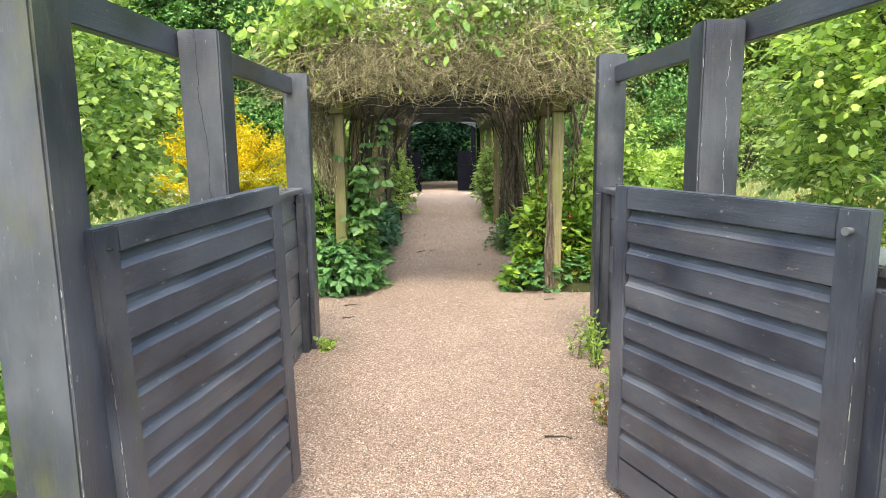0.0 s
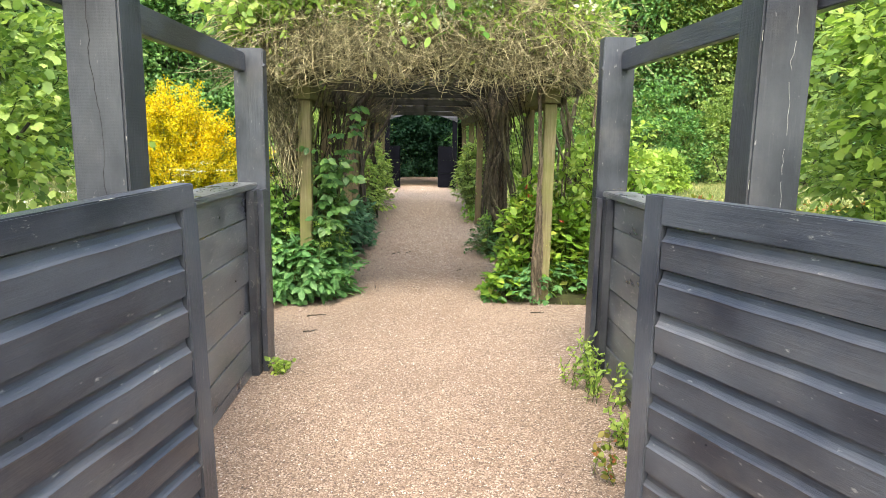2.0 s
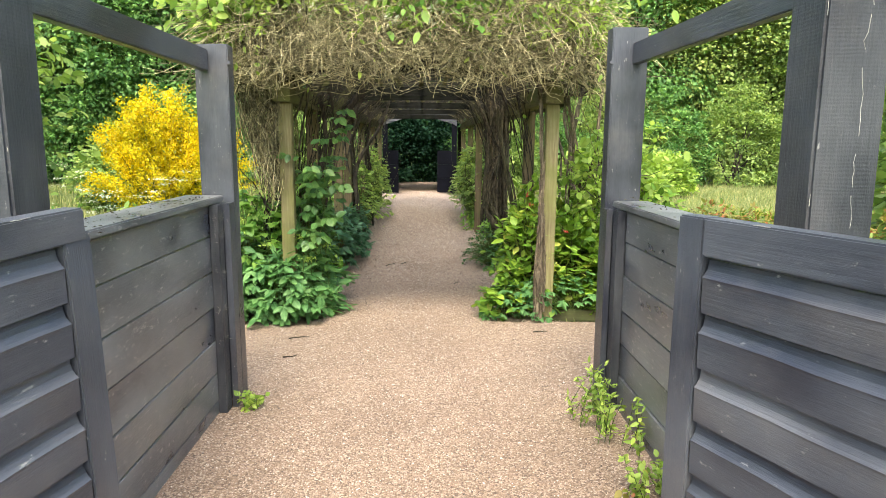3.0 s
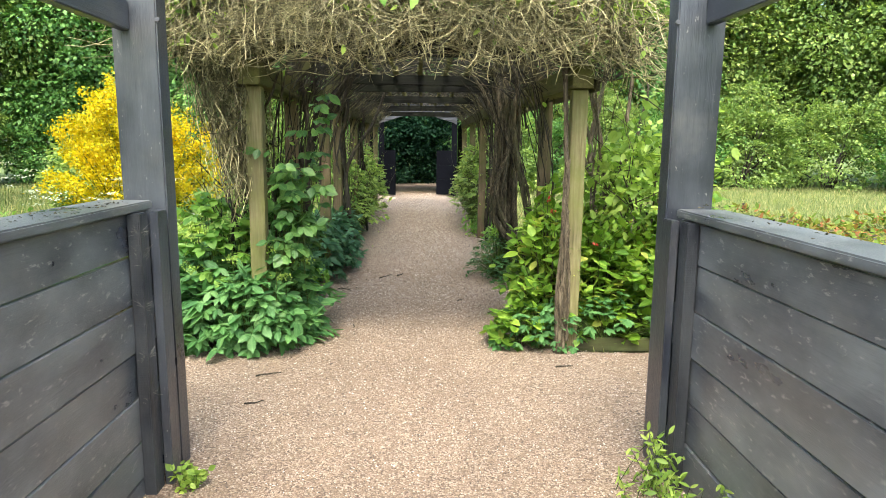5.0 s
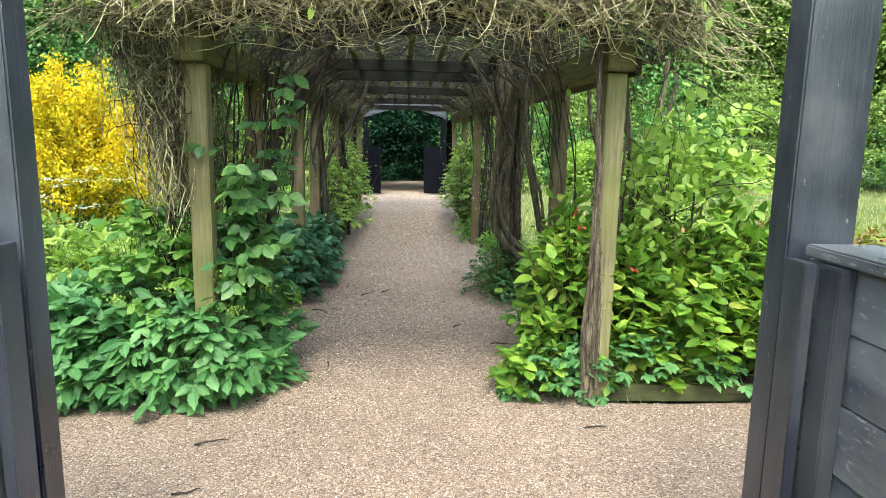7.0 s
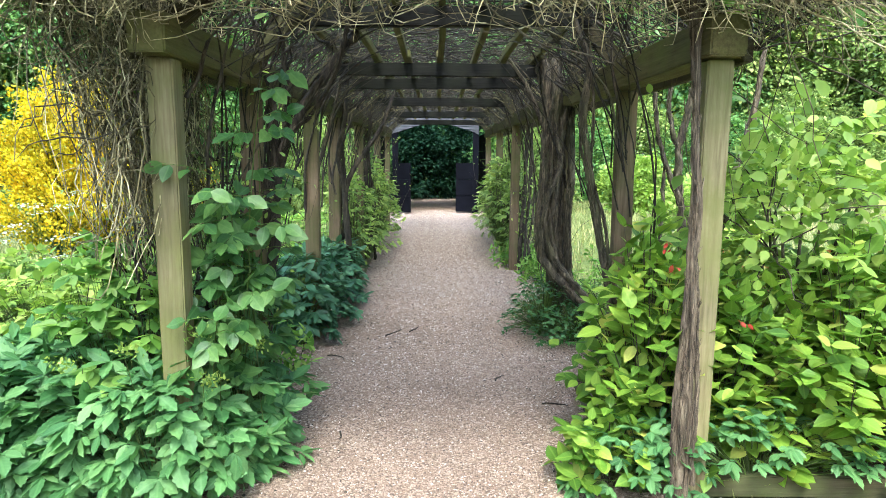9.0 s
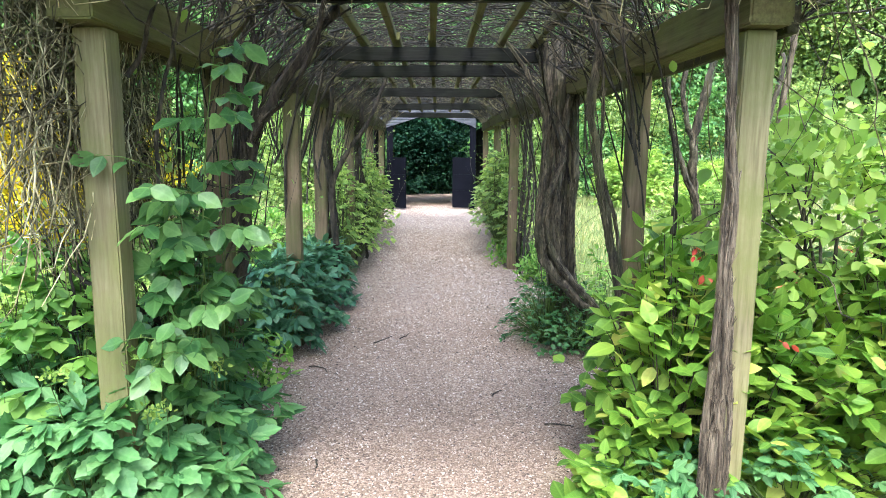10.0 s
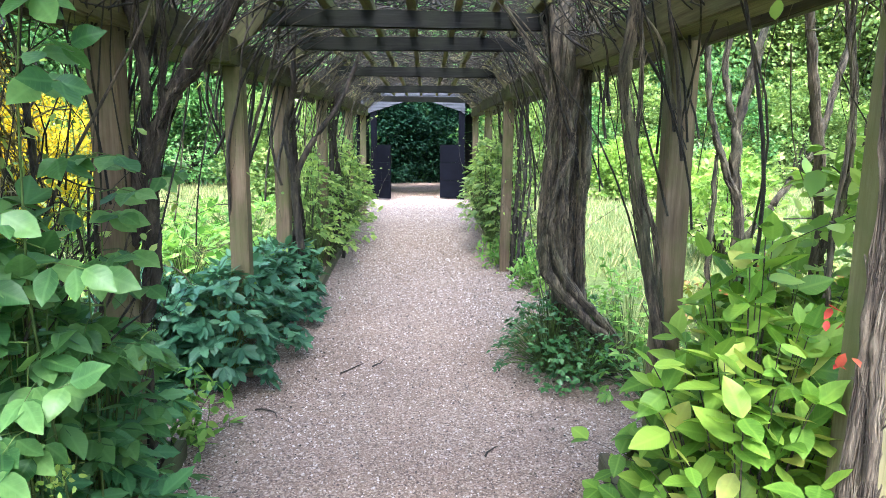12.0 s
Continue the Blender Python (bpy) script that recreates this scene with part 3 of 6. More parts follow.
def gravel_path():
    step = 0.1
    xs, ys = np.arange(-3.6, 4.21, step), np.arange(-4.0, 27.0, step)
    keep, index, verts = [], {}, []

    def vert(i, j):
        if (i, j) not in index:
            x, y = xs[i], ys[j]
            index[(i, j)] = len(verts)
            verts.append((x, y, 0.012 * noise.noise(Vector((x * 0.9, y * 0.9, 2)))))
        return index[(i, j)]
    for i in range(len(xs) - 1):
        for j in range(len(ys) - 1):
            if on_gravel(xs[i] + step / 2, ys[j] + step / 2):
                keep.append((vert(i, j), vert(i + 1, j), vert(i + 1, j + 1), vert(i, j + 1)))
    path = link_mesh("path", np_mesh("path", np.array(verts), np.array(keep)), GRAVEL)
    tagged(path, "pinkish tan fine gravel garden path", "path", kind="structure")
    # loose stones on top
    n = 112000
    x = rng.uniform(-1.6, 1.9, n * 2)
    y = 0.9 + 21.0 * rng.uniform(0, 1, n * 2) ** 1.45
    ok = np.array([on_gravel(a1, b1) for a1, b1 in zip(x, y)])
    x, y = x[ok][:n], y[ok][:n]
    z = np.array([0.012 * noise.noise(Vector((a1 * 0.9, b1 * 0.9, 2))) for a1, b1 in zip(x, y)])
    octa = np.array([[1, 0, -0.35], [-1, 0, -0.35], [0, 1, -0.35], [0, -1, -0.35], [0, 0, 1]], dtype=float)
    fo = np.array([[0, 2, 4], [2, 1, 4], [1, 3, 4], [3, 0, 4]])
    s = rng.uniform(0.0026, 0.0072, n)[:, None, None] * rng.uniform(0.6, 1.4, (n, 1, 3))
    s *= np.clip(0.70 + (y - 5.0) * 0.10, 0.70, 1.45)[:, None, None]
    t = rng.uniform(0, 2 * np.pi, n)
    v = octa[None] * s * np.array([1.15, 1, 0.7]) + rng.normal(0, 0.0009, (n, 5, 3))
    c, sn = np.cos(t)[:, None], np.sin(t)[:, None]
    v = np.stack([v[..., 0] * c - v[..., 1] * sn, v[..., 0] * sn + v[..., 1] * c, v[..., 2]], -1)
    v = v + np.stack([x, y, z + 0.002], 1)[:, None]
    f = (fo[None] + (np.arange(n) * 5)[:, None, None]).reshape(-1, 3)
    ob = stuff("pebbles", np_mesh("pebbles", v.reshape(-1, 3), f, smooth=False), PEBBLES, None, "loose pinkish grey pebbles on the gravel path")
    tagged(ob, category="gravel")


ground_sheet()
gravel_path()


def fallen_twig(x, y, turn, length):
    p = wander(np.array([[0, 0, 0.008]]), np.array([[1, 0, 0.0]]), np.array([length]), 7, 0.22)
    p[:, :, 2] = 0.006 + 0.004 * np.abs(np.sin(np.arange(7)))
    ob = link_mesh("twig", tube_mesh("twig", p, np.array([0.006]), 5), DARK_BARK)
    ob.matrix_basis = pose(x, y, 0, 0, 0, turn)
    tagged(ob, "thin dry brown twig lying on the gravel", "twig", "fallen twigs")


for x, y, turn, length in [(-0.36, 9.30, 35, 0.22), (-0.17, 9.42, 20, 0.16), (1.02, 6.36, -20, 0.14), (-0.95, 6.2, 10, 0.17), (0.95, 9.15, -5, 0.3), (-0.75, 8.75, 40, 0.2), (-0.9, 5.75, 8, 0.12), (0.45, 8.2, 60, 0.15), (0.7, 7.8, 25, 0.18), (-0.45, 7.4, -50, 0.12), (0.55, 3.3, -35, 0.16)]:
    fallen_twig(x, y, turn, length)


# ---- black timber gateway: fences with posts and rails on both sides ----
def worn_edge(owner, a, b, share, r=0.0013):
    """Pale slivers along an edge from a to b (world), broken by gaps: bare wood, and sky gleam on head rails."""
    a, b = np.array(a), np.array(b)
    rows, s = [], 0.0
    while s < 0.97:
        ln = rng.uniform(0.01, 0.07)
        if rng.uniform() < share:
            t = np.linspace(s, min(s + ln, 1.0), 6)[:, None]
            rows.append(a + (b - a) * t + rng.normal(0, 0.0005, (6, 3)))
        s += ln + rng.uniform(0.005, 0.05)
    if rows:
        wear = stuff("worn_edge", tube_mesh("worn_edge", np.array(rows), rng.uniform(0.6, 1.3, len(rows)) * r, 4, 0.6), CRACK_PALE, owner, "pale slivers on an edge: bare wood, on head rails painted gleam")
        bpy.context.view_layer.update()
        wear.matrix_basis = owner.matrix_world.inverted()


def fence(side):
    """side -1: the fence at x = -1.06; side 1: the one at x = 1.25."""
    left = side < 0
    xf, cap = (-1.06, 1.205) if left else (1.255, 1.178)
    out = side
    th = thing("fence", xf, 3.3, 0, "black-stained timber board fence with cap rail and tall posts", "fence", "gateway fences")
    inv = lambda x, y, z: (x - xf, y - 3.3, z)
    # tall posts: near, middle, far
    w = 0.175
    for y0, top, mat in ((1.575 if left else 1.10, 2.06, BLACK_MOSSY if left else BLACK), (2.86, 2.045 if left else 2.06, BLACK_SAWN)):
        xi = (-0.91 - w / 2) if left else (1.125 + w / 2)
        timber("post", th, inv(xi, y0 + 0.085, -0.05), inv(xi, y0 + 0.085, top), w, 0.17, mat, 0.008, 0.004, 6)
    xi = -1.075 if left else 1.295
    top = 2.085 if left else 2.195
    timber("post", th, inv(xi, 5.06, -0.05), inv(xi, 5.06, top), 0.185 if left else 0.205, 0.11, BLACK, 0.006, 0.003, 6)
    if not left:
        timber("hinge_post", th, inv(1.27, 1.74, -0.05), inv(1.27, 1.74, 1.15), 0.13, 0.11, BLACK, 0.006, 0.003, 4)
    # rails along the outer side of the posts, flush with their tops
    xr = (-1.115 if left else 1.335)
    z1 = 1.985 if left else 2.0
    timber("top_rail", th, inv(xr, 0.6, z1), inv(xr, 5.0, z1 + (0.01 if left else 0.05)), 0.05, 0.115, BLACK, 0.004, 0.001, 8)
    # board panel
    hs = [0.175, 0.2, 0.2, 0.195, 0.19, 0.16, 0.08]
    z = cap - 0.005
    for q, h in enumerate(hs):
        mid = z - h / 2
        dx = rng.uniform(-0.003, 0.003)
        timber("board", th, inv(xf + dx + out * 0.012, 1.75, mid), inv(xf + dx + out * 0.012 + rng.uniform(-0.003, 0.003), 4.99, mid + rng.uniform(-0.003, 0.003)), 0.026, h - 0.006, BLACK_FADED, 0.003, 0.0015, 5)
        z -= h
    # upright batten beside the far post, with a narrow cover strip
    timber("batten", th, inv(xf - out * 0.03, 4.815, 0.0), inv(xf - out * 0.03, 4.815, cap - 0.004), 0.05, 0.085, BLACK_SAWN, 0.004, 0.002, 4)
    timber("cover_strip", th, inv(xf - out * 0.075, 4.91, 0.0), inv(xf - out * 0.075, 4.91, cap - 0.004), 0.035, 0.10, BLACK, 0.003, 0.002, 4)
    # cap
    timber("cap_rail", th, inv(xf + out * 0.075, 1.75, cap + 0.018), inv(xf + out * 0.075, 4.97, cap + 0.018), 0.21, 0.036, BLACK_FADED, 0.006, 0.003, 8, "weathered cap rail with fallen leaves and grit")
    # old cobwebs in the corner by the far post
    for z in ((1.13, 1.04, 0.83, 0.62, 0.44) if left else ()):
        m = 14
        corner = np.array([xf - out * 0.03 - xf, 4.77 - 3.3, z])
        a = corner + rng.normal(0, 1, (m, 3)) * np.array([0.006, 0.012, 0.022])
        b = corner + np.array([-out * 0.03, 0.05, 0.0]) + rng.normal(0, 1, (m, 3)) * np.array([0.008, 0.014, 0.02])
        t = np.linspace(0, 1, 6)[None, :, None]
        web = a[:, None] * (1 - t) + b[:, None] * t - np.array([0, 0, 0.012]) * np.sin(t * np.pi)
        stuff("cobweb", tube_mesh("cobweb", web, np.full(m, 0.0007), 3, 1.0), COBWEB, th, "grey dusty cobweb")
    # bolts in the posts
    far_post = [o for o in th.children if o.name.startswith("post")][-1]
    for bx, by, bz in (((-0.9755, 5.0, 1.98), (1.19, 5.0, 2.0))[not left],):
        bm = bmesh.new()
        bmesh.ops.create_cone(bm, cap_ends=True, segments=10, radius1=0.012, radius2=0.009, depth=0.012, matrix=Matrix.Translation(inv(bx, by, bz)) @ pose(0, 0, 0, 90, 0, 0))
        bolt = part("bolt", bm, BLACK, far_post)
        bolt.matrix_basis = far_post.matrix_basis.inverted()
    # a drying crack down the middle post's face
    k = 40
    zz = np.linspace(1.2, 2.04, k)
    cx = (-1.02 if left else 1.268) + np.cumsum(rng.normal(0, 0.0035, k)) + (2.0 - zz) * (0.05 if left else -0.03)
    line = np.stack([cx - xf, np.full(k, 2.8595 - 3.3), zz], 1)
    pieces = line[None] if left else np.stack([line[q:q + 5] for q in (0, 6, 11, 17, 21, 27, 32)])
    mid_post = [o for o in th.children if o.name.startswith("post")][1]
    for piece in pieces:
        crack = link_mesh("crack", tube_mesh("crack", piece[None], np.array([0.0011 if left else 0.0009]), 4, 1.0), CRACK_DARK if left else CRACK_PALE, mid_post)
        crack.matrix_basis = mid_post.matrix_basis.inverted()
    near = [o for o in th.children if o.name.startswith("post")]
    if left:
        worn_edge(near[0], (-0.912, 1.577, 0.2), (-0.912, 1.577, 1.5), 0.5)
        worn_edge(near[1], (-0.912, 2.862, 0.9), (-0.912, 2.862, 2.0), 0.25, 0.001)
    else:
        worn_edge(near[1], (1.127, 2.862, 0.9), (1.127, 2.862, 2.0), 0.25, 0.001)
    return th


fence(-1)
fence(1)


def board_with_bevel(length, h, thick=0.05, slope=0.042):
    """A panel board with a worn lip and a hollow running back up to the board above."""
    bm = bmesh.new()
    f = -thick / 2
    prof = [(f + 0.004, 0), (thick / 2, 0), (thick / 2, h), (f + 0.019, h), (f + 0.0183, h - slope * 0.25), (f + 0.0145, h - slope * 0.58), (f + 0.0065, h - slope * 0.86), (f, h - slope), (f + 0.0015, h - slope - 0.006)]
    cuts = 9
    rings = []
    for q in range(cuts + 1):
        x = length * q / cuts
        w = 0.001 * math.sin(q * 2.1 + h * 90)
        rings.append([bm.verts.new((x, y + (w if y < 0 else 0), z + (w if z > 0.5 * h else 0))) for y, z in prof])
    k = len(prof)
    for q in range(cuts):
        for p in range(k):
            bm.faces.new((rings[q][p], rings[q + 1][p], rings[q + 1][(p + 1) % k], rings[q][(p + 1) % k]))
    bm.faces.new(rings[0][::-1])
    bm.faces.new(rings[-1])
    bmesh.ops.recalc_face_normals(bm, faces=bm.faces)
    return bm


def gate(hinge, free, zh, zf, face, label):
    """A gate leaf from its hinge to its free end. Local x runs along it, local -y is the panelled face seen from the path."""
    h2, f2 = Vector((*hinge, 0)), Vector((*free, 0))
    length = (f2 - h2).length
    turn = math.degrees(math.atan2(f2.y - h2.y, f2.x - h2.x))
    th = thing("gate", hinge[0], hinge[1], 0, label, "gate", "open gate leaves", turn=turn)
    lift = math.degrees(math.atan2(zf - zh, length))
    th.matrix_basis = pose(hinge[0], hinge[1], 0, 0, -lift, turn)
    T = zh
    top = 0.075 if face < 0 else 0.09
    s = -1 if face < 0 else 1
    stile = timber("hinge_stile", th, (0.045, 0, 0.05), (0.045, 0, T), 0.09, 0.062, BLACK_MOSSY if face < 0 else BLACK, 0.004, 0.002, 5)
    end = length - 0.012 if face < 0 else length - 0.08
    timber("free_stile", th, (length - 0.04, 0, 0.05), (length - 0.04, 0, T - (0.056 if face < 0 else 0)), 0.08, 0.06, BLACK, 0.004, 0.002, 5)
    head = timber("head_rail", th, (0.09, s * 0.003, T - top / 2), (end, s * 0.003, T - top / 2), 0.055, top, BLACK, 0.004, 0.001, 5)
    timber("foot_rail", th, (0.09, 0, 0.12), (length - 0.08, 0, 0.12), 0.05, 0.14, BLACK, 0.004, 0.002, 5)
    n, hh = (9, 0.127) if face < 0 else (8, 0.135)
    z0 = T - top - n * hh
    for q in range(n):
        bm = board_with_bevel(length - 0.172, hh - 0.006)
        if face > 0:
            bmesh.ops.scale(bm, vec=(1, -1, 1), verts=bm.verts)
            bmesh.ops.reverse_faces(bm, faces=bm.faces)
        ob = part("board", bm, BLACK, th)
        ob.matrix_basis = pose(0.086, s * 0.004, z0 + q * hh, 0, 0, 0)
    for z in (0.32, T - 0.24):
        strap = timber("hinge_strap", th, (-0.03, -s * 0.036, z), (0.34, -s * 0.036, z), 0.006, 0.04, METAL, 0.002)
        for sx in (0.04, 0.16, 0.28):
            bm = bmesh.new()
            bmesh.ops.create_uvsphere(bm, u_segments=8, v_segments=5, radius=0.007, matrix=Matrix.LocRotScale((sx, -s * 0.003, 0), None, (1, 0.5, 1)))
            part("screw", bm, METAL, strap)
    # metal pin; for face < 0 a dark stub stands for a hole's shade
    bm = bmesh.new()
    big = 1.0 if face > 0 else 0.45
    bmesh.ops.create_cone(bm, cap_ends=True, segments=12, radius1=0.012 * big, radius2=0.008 * big, depth=0.034 * big, matrix=pose(0.045, s * 0.04, T - 0.06, 90, 0, 0))
    pin = part("latch_pin", bm, METAL if face > 0 else CRACK_DARK, stile, "worn metal pin" if face > 0 else "dark stub standing for the shade in an empty bolt hole")
    pin.matrix_basis = stile.matrix_basis.inverted()
    # painted sky gleam along the top edge, pale bare wood down the hinge stile
    bpy.context.view_layer.update()
    place = lambda x, y, z: tuple(th.matrix_basis @ Vector((x, y, z)))
    worn_edge(head, place(0.1, s * 0.031, T), place(length - 0.1, s * 0.031, T), 0.35, 0.0009)
    worn_edge(stile, place(0.0, s * 0.032, 0.25), place(0.0, s * 0.032, T - 0.35), 0.6, 0.0024 if face > 0 else 0.0012)
    return th


gate((-0.90, 1.76), (-0.655, 2.76), 1.352, 1.40, -1, "black-stained timber gate leaf, open, with sloping panel boards")
gate((1.175, 1.76), (0.765, 2.765), 1.372, 1.378, 1, "black-stained timber gate leaf, open, with scuffed panel boards")


def litter(name, label, n, places, mat, size):
    p = places(n)
    ob = stuff(name, leaf_mesh(name, "far", p, rand_dirs(n) * np.array([1, 1, 0.15]), rand_dirs(n, 2.5), rng.uniform(0.5, 1.3, n) * size), mat, None, label)
    tagged(ob, category="leaf litter")


litter("leaf_litter", "brown leaf crumbs lying on the fence caps", 420, lambda n: np.stack([np.where(rng.uniform(size=n) < 0.5, -1.135, 1.33) + rng.normal(0, 0.055, n), rng.uniform(2.6, 4.95, n), np.full(n, 1.242)], 1), VINE_BARK, 0.014)
litter("leaf_litter", "dark leaf crumbs along the edges of the gravel", 1500, lambda n: np.stack([np.where(rng.uniform(size=n) < 0.5, -0.72, 0.80) + rng.normal(0, 0.16, n), rng.uniform(6.5, 13.0, n), np.full(n, 0.012)], 1), VINE_BARK, 0.016)


# ---- pergola ----
FRAMES = [(6.78, 6.78), (7.9, 8.12), (9.3, 9.5), (10.7, None), (12.8, 12.55), (15.5, 15.2), (17.8, 17.8)]
POST_X = [(-1.035, 1.205), (-1.005, 1.225), (-0.935, 1.12), (-0.98, 1.1), (-0.985, 1.07), (-1.0, 1.1), (-1.0, 1.1)]


def pergola():
    th = thing("pergola", 0.1, 6.7, 0, "weathered timber pergola tunnel overgrown with old climbers across the gravel path", "pergola")
    inv = lambda x, y, z: (x - 0.1, y - 6.7, z)
    for q, (ya, yb) in enumerate(FRAMES):
        for side in (-1, 1):
            y = ya if side < 0 else yb
            if y is None:
                continue
            x = POST_X[q][side > 0]
            mat = PALE_WOOD if q == 0 else SHADED_BROWN_WOOD
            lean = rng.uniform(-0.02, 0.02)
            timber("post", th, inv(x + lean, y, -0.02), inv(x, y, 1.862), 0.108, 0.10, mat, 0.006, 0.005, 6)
            # diagonal brace from the plate up to the cross beam
            xi = -0.72 if side < 0 else 0.90
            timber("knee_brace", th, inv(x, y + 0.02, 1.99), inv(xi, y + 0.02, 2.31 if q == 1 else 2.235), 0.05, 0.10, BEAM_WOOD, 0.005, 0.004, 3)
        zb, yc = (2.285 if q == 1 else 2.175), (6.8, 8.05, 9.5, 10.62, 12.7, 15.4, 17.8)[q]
        timber("cross_beam", th, inv(-0.80, yc, zb), inv(0.98, yc, zb + (0.01 if q % 2 else -0.012)), 0.055, 0.115 if q < 2 else 0.10, SHADED_BEAM, 0.006, 0.008, 8)
    # side plates on the posts
    for side, spans in ((-1, ((6.62, 8.15), (8.2, 9.12), (9.15, 10.75), (11.6, 13.4), (13.5, 15.7), (15.74, 18.0))), (1, ((6.66, 9.72), (9.75, 13.3), (13.34, 15.8), (15.84, 18.0)))):
        x = -1.035 if side < 0 else 1.205
        for y0, y1 in spans:
            bend = [np.interp(yy, (7, 9.4, 12.6, 18), (0, 0.06, 0.06, 0.04) if side < 0 else (0, -0.06, -0.12, -0.1)) for yy in (y0, y1)]
            # plates past the entrance take the wood darkened for roof shade
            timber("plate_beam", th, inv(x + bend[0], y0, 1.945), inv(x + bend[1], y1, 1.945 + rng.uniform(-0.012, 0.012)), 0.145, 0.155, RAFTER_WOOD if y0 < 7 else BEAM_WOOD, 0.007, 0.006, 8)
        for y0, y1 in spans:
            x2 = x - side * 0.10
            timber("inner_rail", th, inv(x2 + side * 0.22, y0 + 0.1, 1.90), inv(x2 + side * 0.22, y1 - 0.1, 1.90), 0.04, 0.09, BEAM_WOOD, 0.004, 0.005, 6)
    # rafters along the roof, over the cross beams
    for x in np.arange(-0.70, 0.95, 0.262):
        for y0, y1 in ((6.6, 8.2), (8.1, 10.0), (9.3, 11.2), (10.5, 13.4), (12.9, 15.8), (15.6, 18.0)):
            j = rng.uniform(-0.02, 0.02)
            zr = {6.6: 2.375, 10.5: 2.305}.get(y0, 2.27)
            timber("rafter", th, inv(x + j, y0, zr), inv(x + j + rng.uniform(-0.02, 0.02), y1, zr), 0.042, 0.055, RAFTER_WOOD, 0.004, 0.004, 5)
    return th


pergola()


# ---- far shelter at the end of the path ----
def shelter():
    th = thing("shelter", 0, 21.0, 0, "dark timber shelter with pale weathered gable boards and an arched opening", "shelter")
    # gable boards, cut to the opening, one by one
    z, h = 1.80, 0.072
    cx = -0.13

    def plank(x0, x1, u0, u1, z0, z1):
        """A weatherboard from x0 to x1 at its foot, u0 to u1 at its head, leaning out at the foot."""
        bm = bmesh.new()
        front = [(x0, -0.036, z0), (x1, -0.036, z0), (u1, -0.020, z1), (u0, -0.020, z1)]
        a1 = [bm.verts.new(p) for p in front]
        b4 = [bm.verts.new((p[0], 0.0, p[2])) for p in front]
        bm.faces.new(a1), bm.faces.new(b4[::-1])
        for q in range(4):
            bm.faces.new((a1[q], b4[q], b4[(q + 1) % 4], a1[(q + 1) % 4]))
        bmesh.ops.recalc_face_normals(bm, faces=bm.faces)
        part("board", bm, HUT_PALE, th)
    wide = lambda zz: 1.22 if zz < 2.4 else 1.22 * (3.1 - zz) / 0.7
    left_cut = lambda zz: -1.35 + (zz - 1.97) * 0.9 / 0.28
    right_cut = lambda zz: 0.42 + (2.25 - zz) / 0.30
    while z < 3.05:
        z1 = z + h - 0.003
        w0, w1 = wide(z), wide(z1)
        if z >= 2.245:
            plank(cx - w0, cx + w0, cx - w1, cx + w1, z, z1)
        else:
            l0, l1 = max(left_cut(z), cx - w0), max(left_cut(z1), cx - w1)
            if l1 > cx - w1 + 0.01:
                plank(cx - w0, l0 + 0.001, cx - w1, min(l1, 0), z, z1)
            r0, r1 = min(right_cut(z), cx + w0), min(right_cut(z1), cx + w1)
            if r1 < cx + w1 - 0.01:
                plank(r0 - 0.001, cx + w0, r1, cx + w1, z, z1)
        z += h
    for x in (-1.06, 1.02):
        timber("door_post", th, (x, 0.06, -0.02), (x, 0.06, 2.1), 0.15, 0.12, HUT_SHADED_BLACK, 0.006)
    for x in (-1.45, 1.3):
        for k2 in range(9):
            timber("side_board", th, (x, -0.02, 0.12 + k2 * 0.23), (x, 3.2, 0.12 + k2 * 0.23), 0.03, 0.222, HUT_SHADED_BLACK, 0.004)
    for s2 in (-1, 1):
        timber("roof", th, (-0.12 + s2 * 0.78, -0.15, 2.74), (-0.12 + s2 * 0.78, 3.3, 2.74), 1.8, 0.05, HUT_SHADED_BLACK, 0.004, roll=s2 * 26)
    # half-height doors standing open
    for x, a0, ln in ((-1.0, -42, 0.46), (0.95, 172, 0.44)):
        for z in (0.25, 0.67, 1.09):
            timber("door_board", th, (x, 0.02, z), (x + math.cos(radians(a0)) * ln, 0.02 + math.sin(radians(a0)) * ln, z), 0.04, 0.416, HUT_SHADED_BLACK, 0.003)
    return th


shelter()


# ---- bed edging and soil ----
def edging(x0, y0, x1, y1, h=0.10):
    ob = part("bed_edging", timber_bm((Vector((x1, y1)) - Vector((x0, y0))).length, 0.05, h, 0.006, 0.004, 6), EDGE_WOOD, None)
    ob.matrix_basis = pose(x0, y0, h / 2 - 0.02, 0, 0, math.degrees(math.atan2(y1 - y0, x1 - x0)))
    tagged(ob, "worn brown timber edging board along a planting bed", "edging board", "bed edging boards")


for row in ((0.90, 6.80, 2.75, 6.76), (0.90, 6.83, 0.98, 8.1), (-0.80, 6.8, -0.96, 8.25), (-0.86, 11.6, -0.92, 13.6)):
    edging(*row)


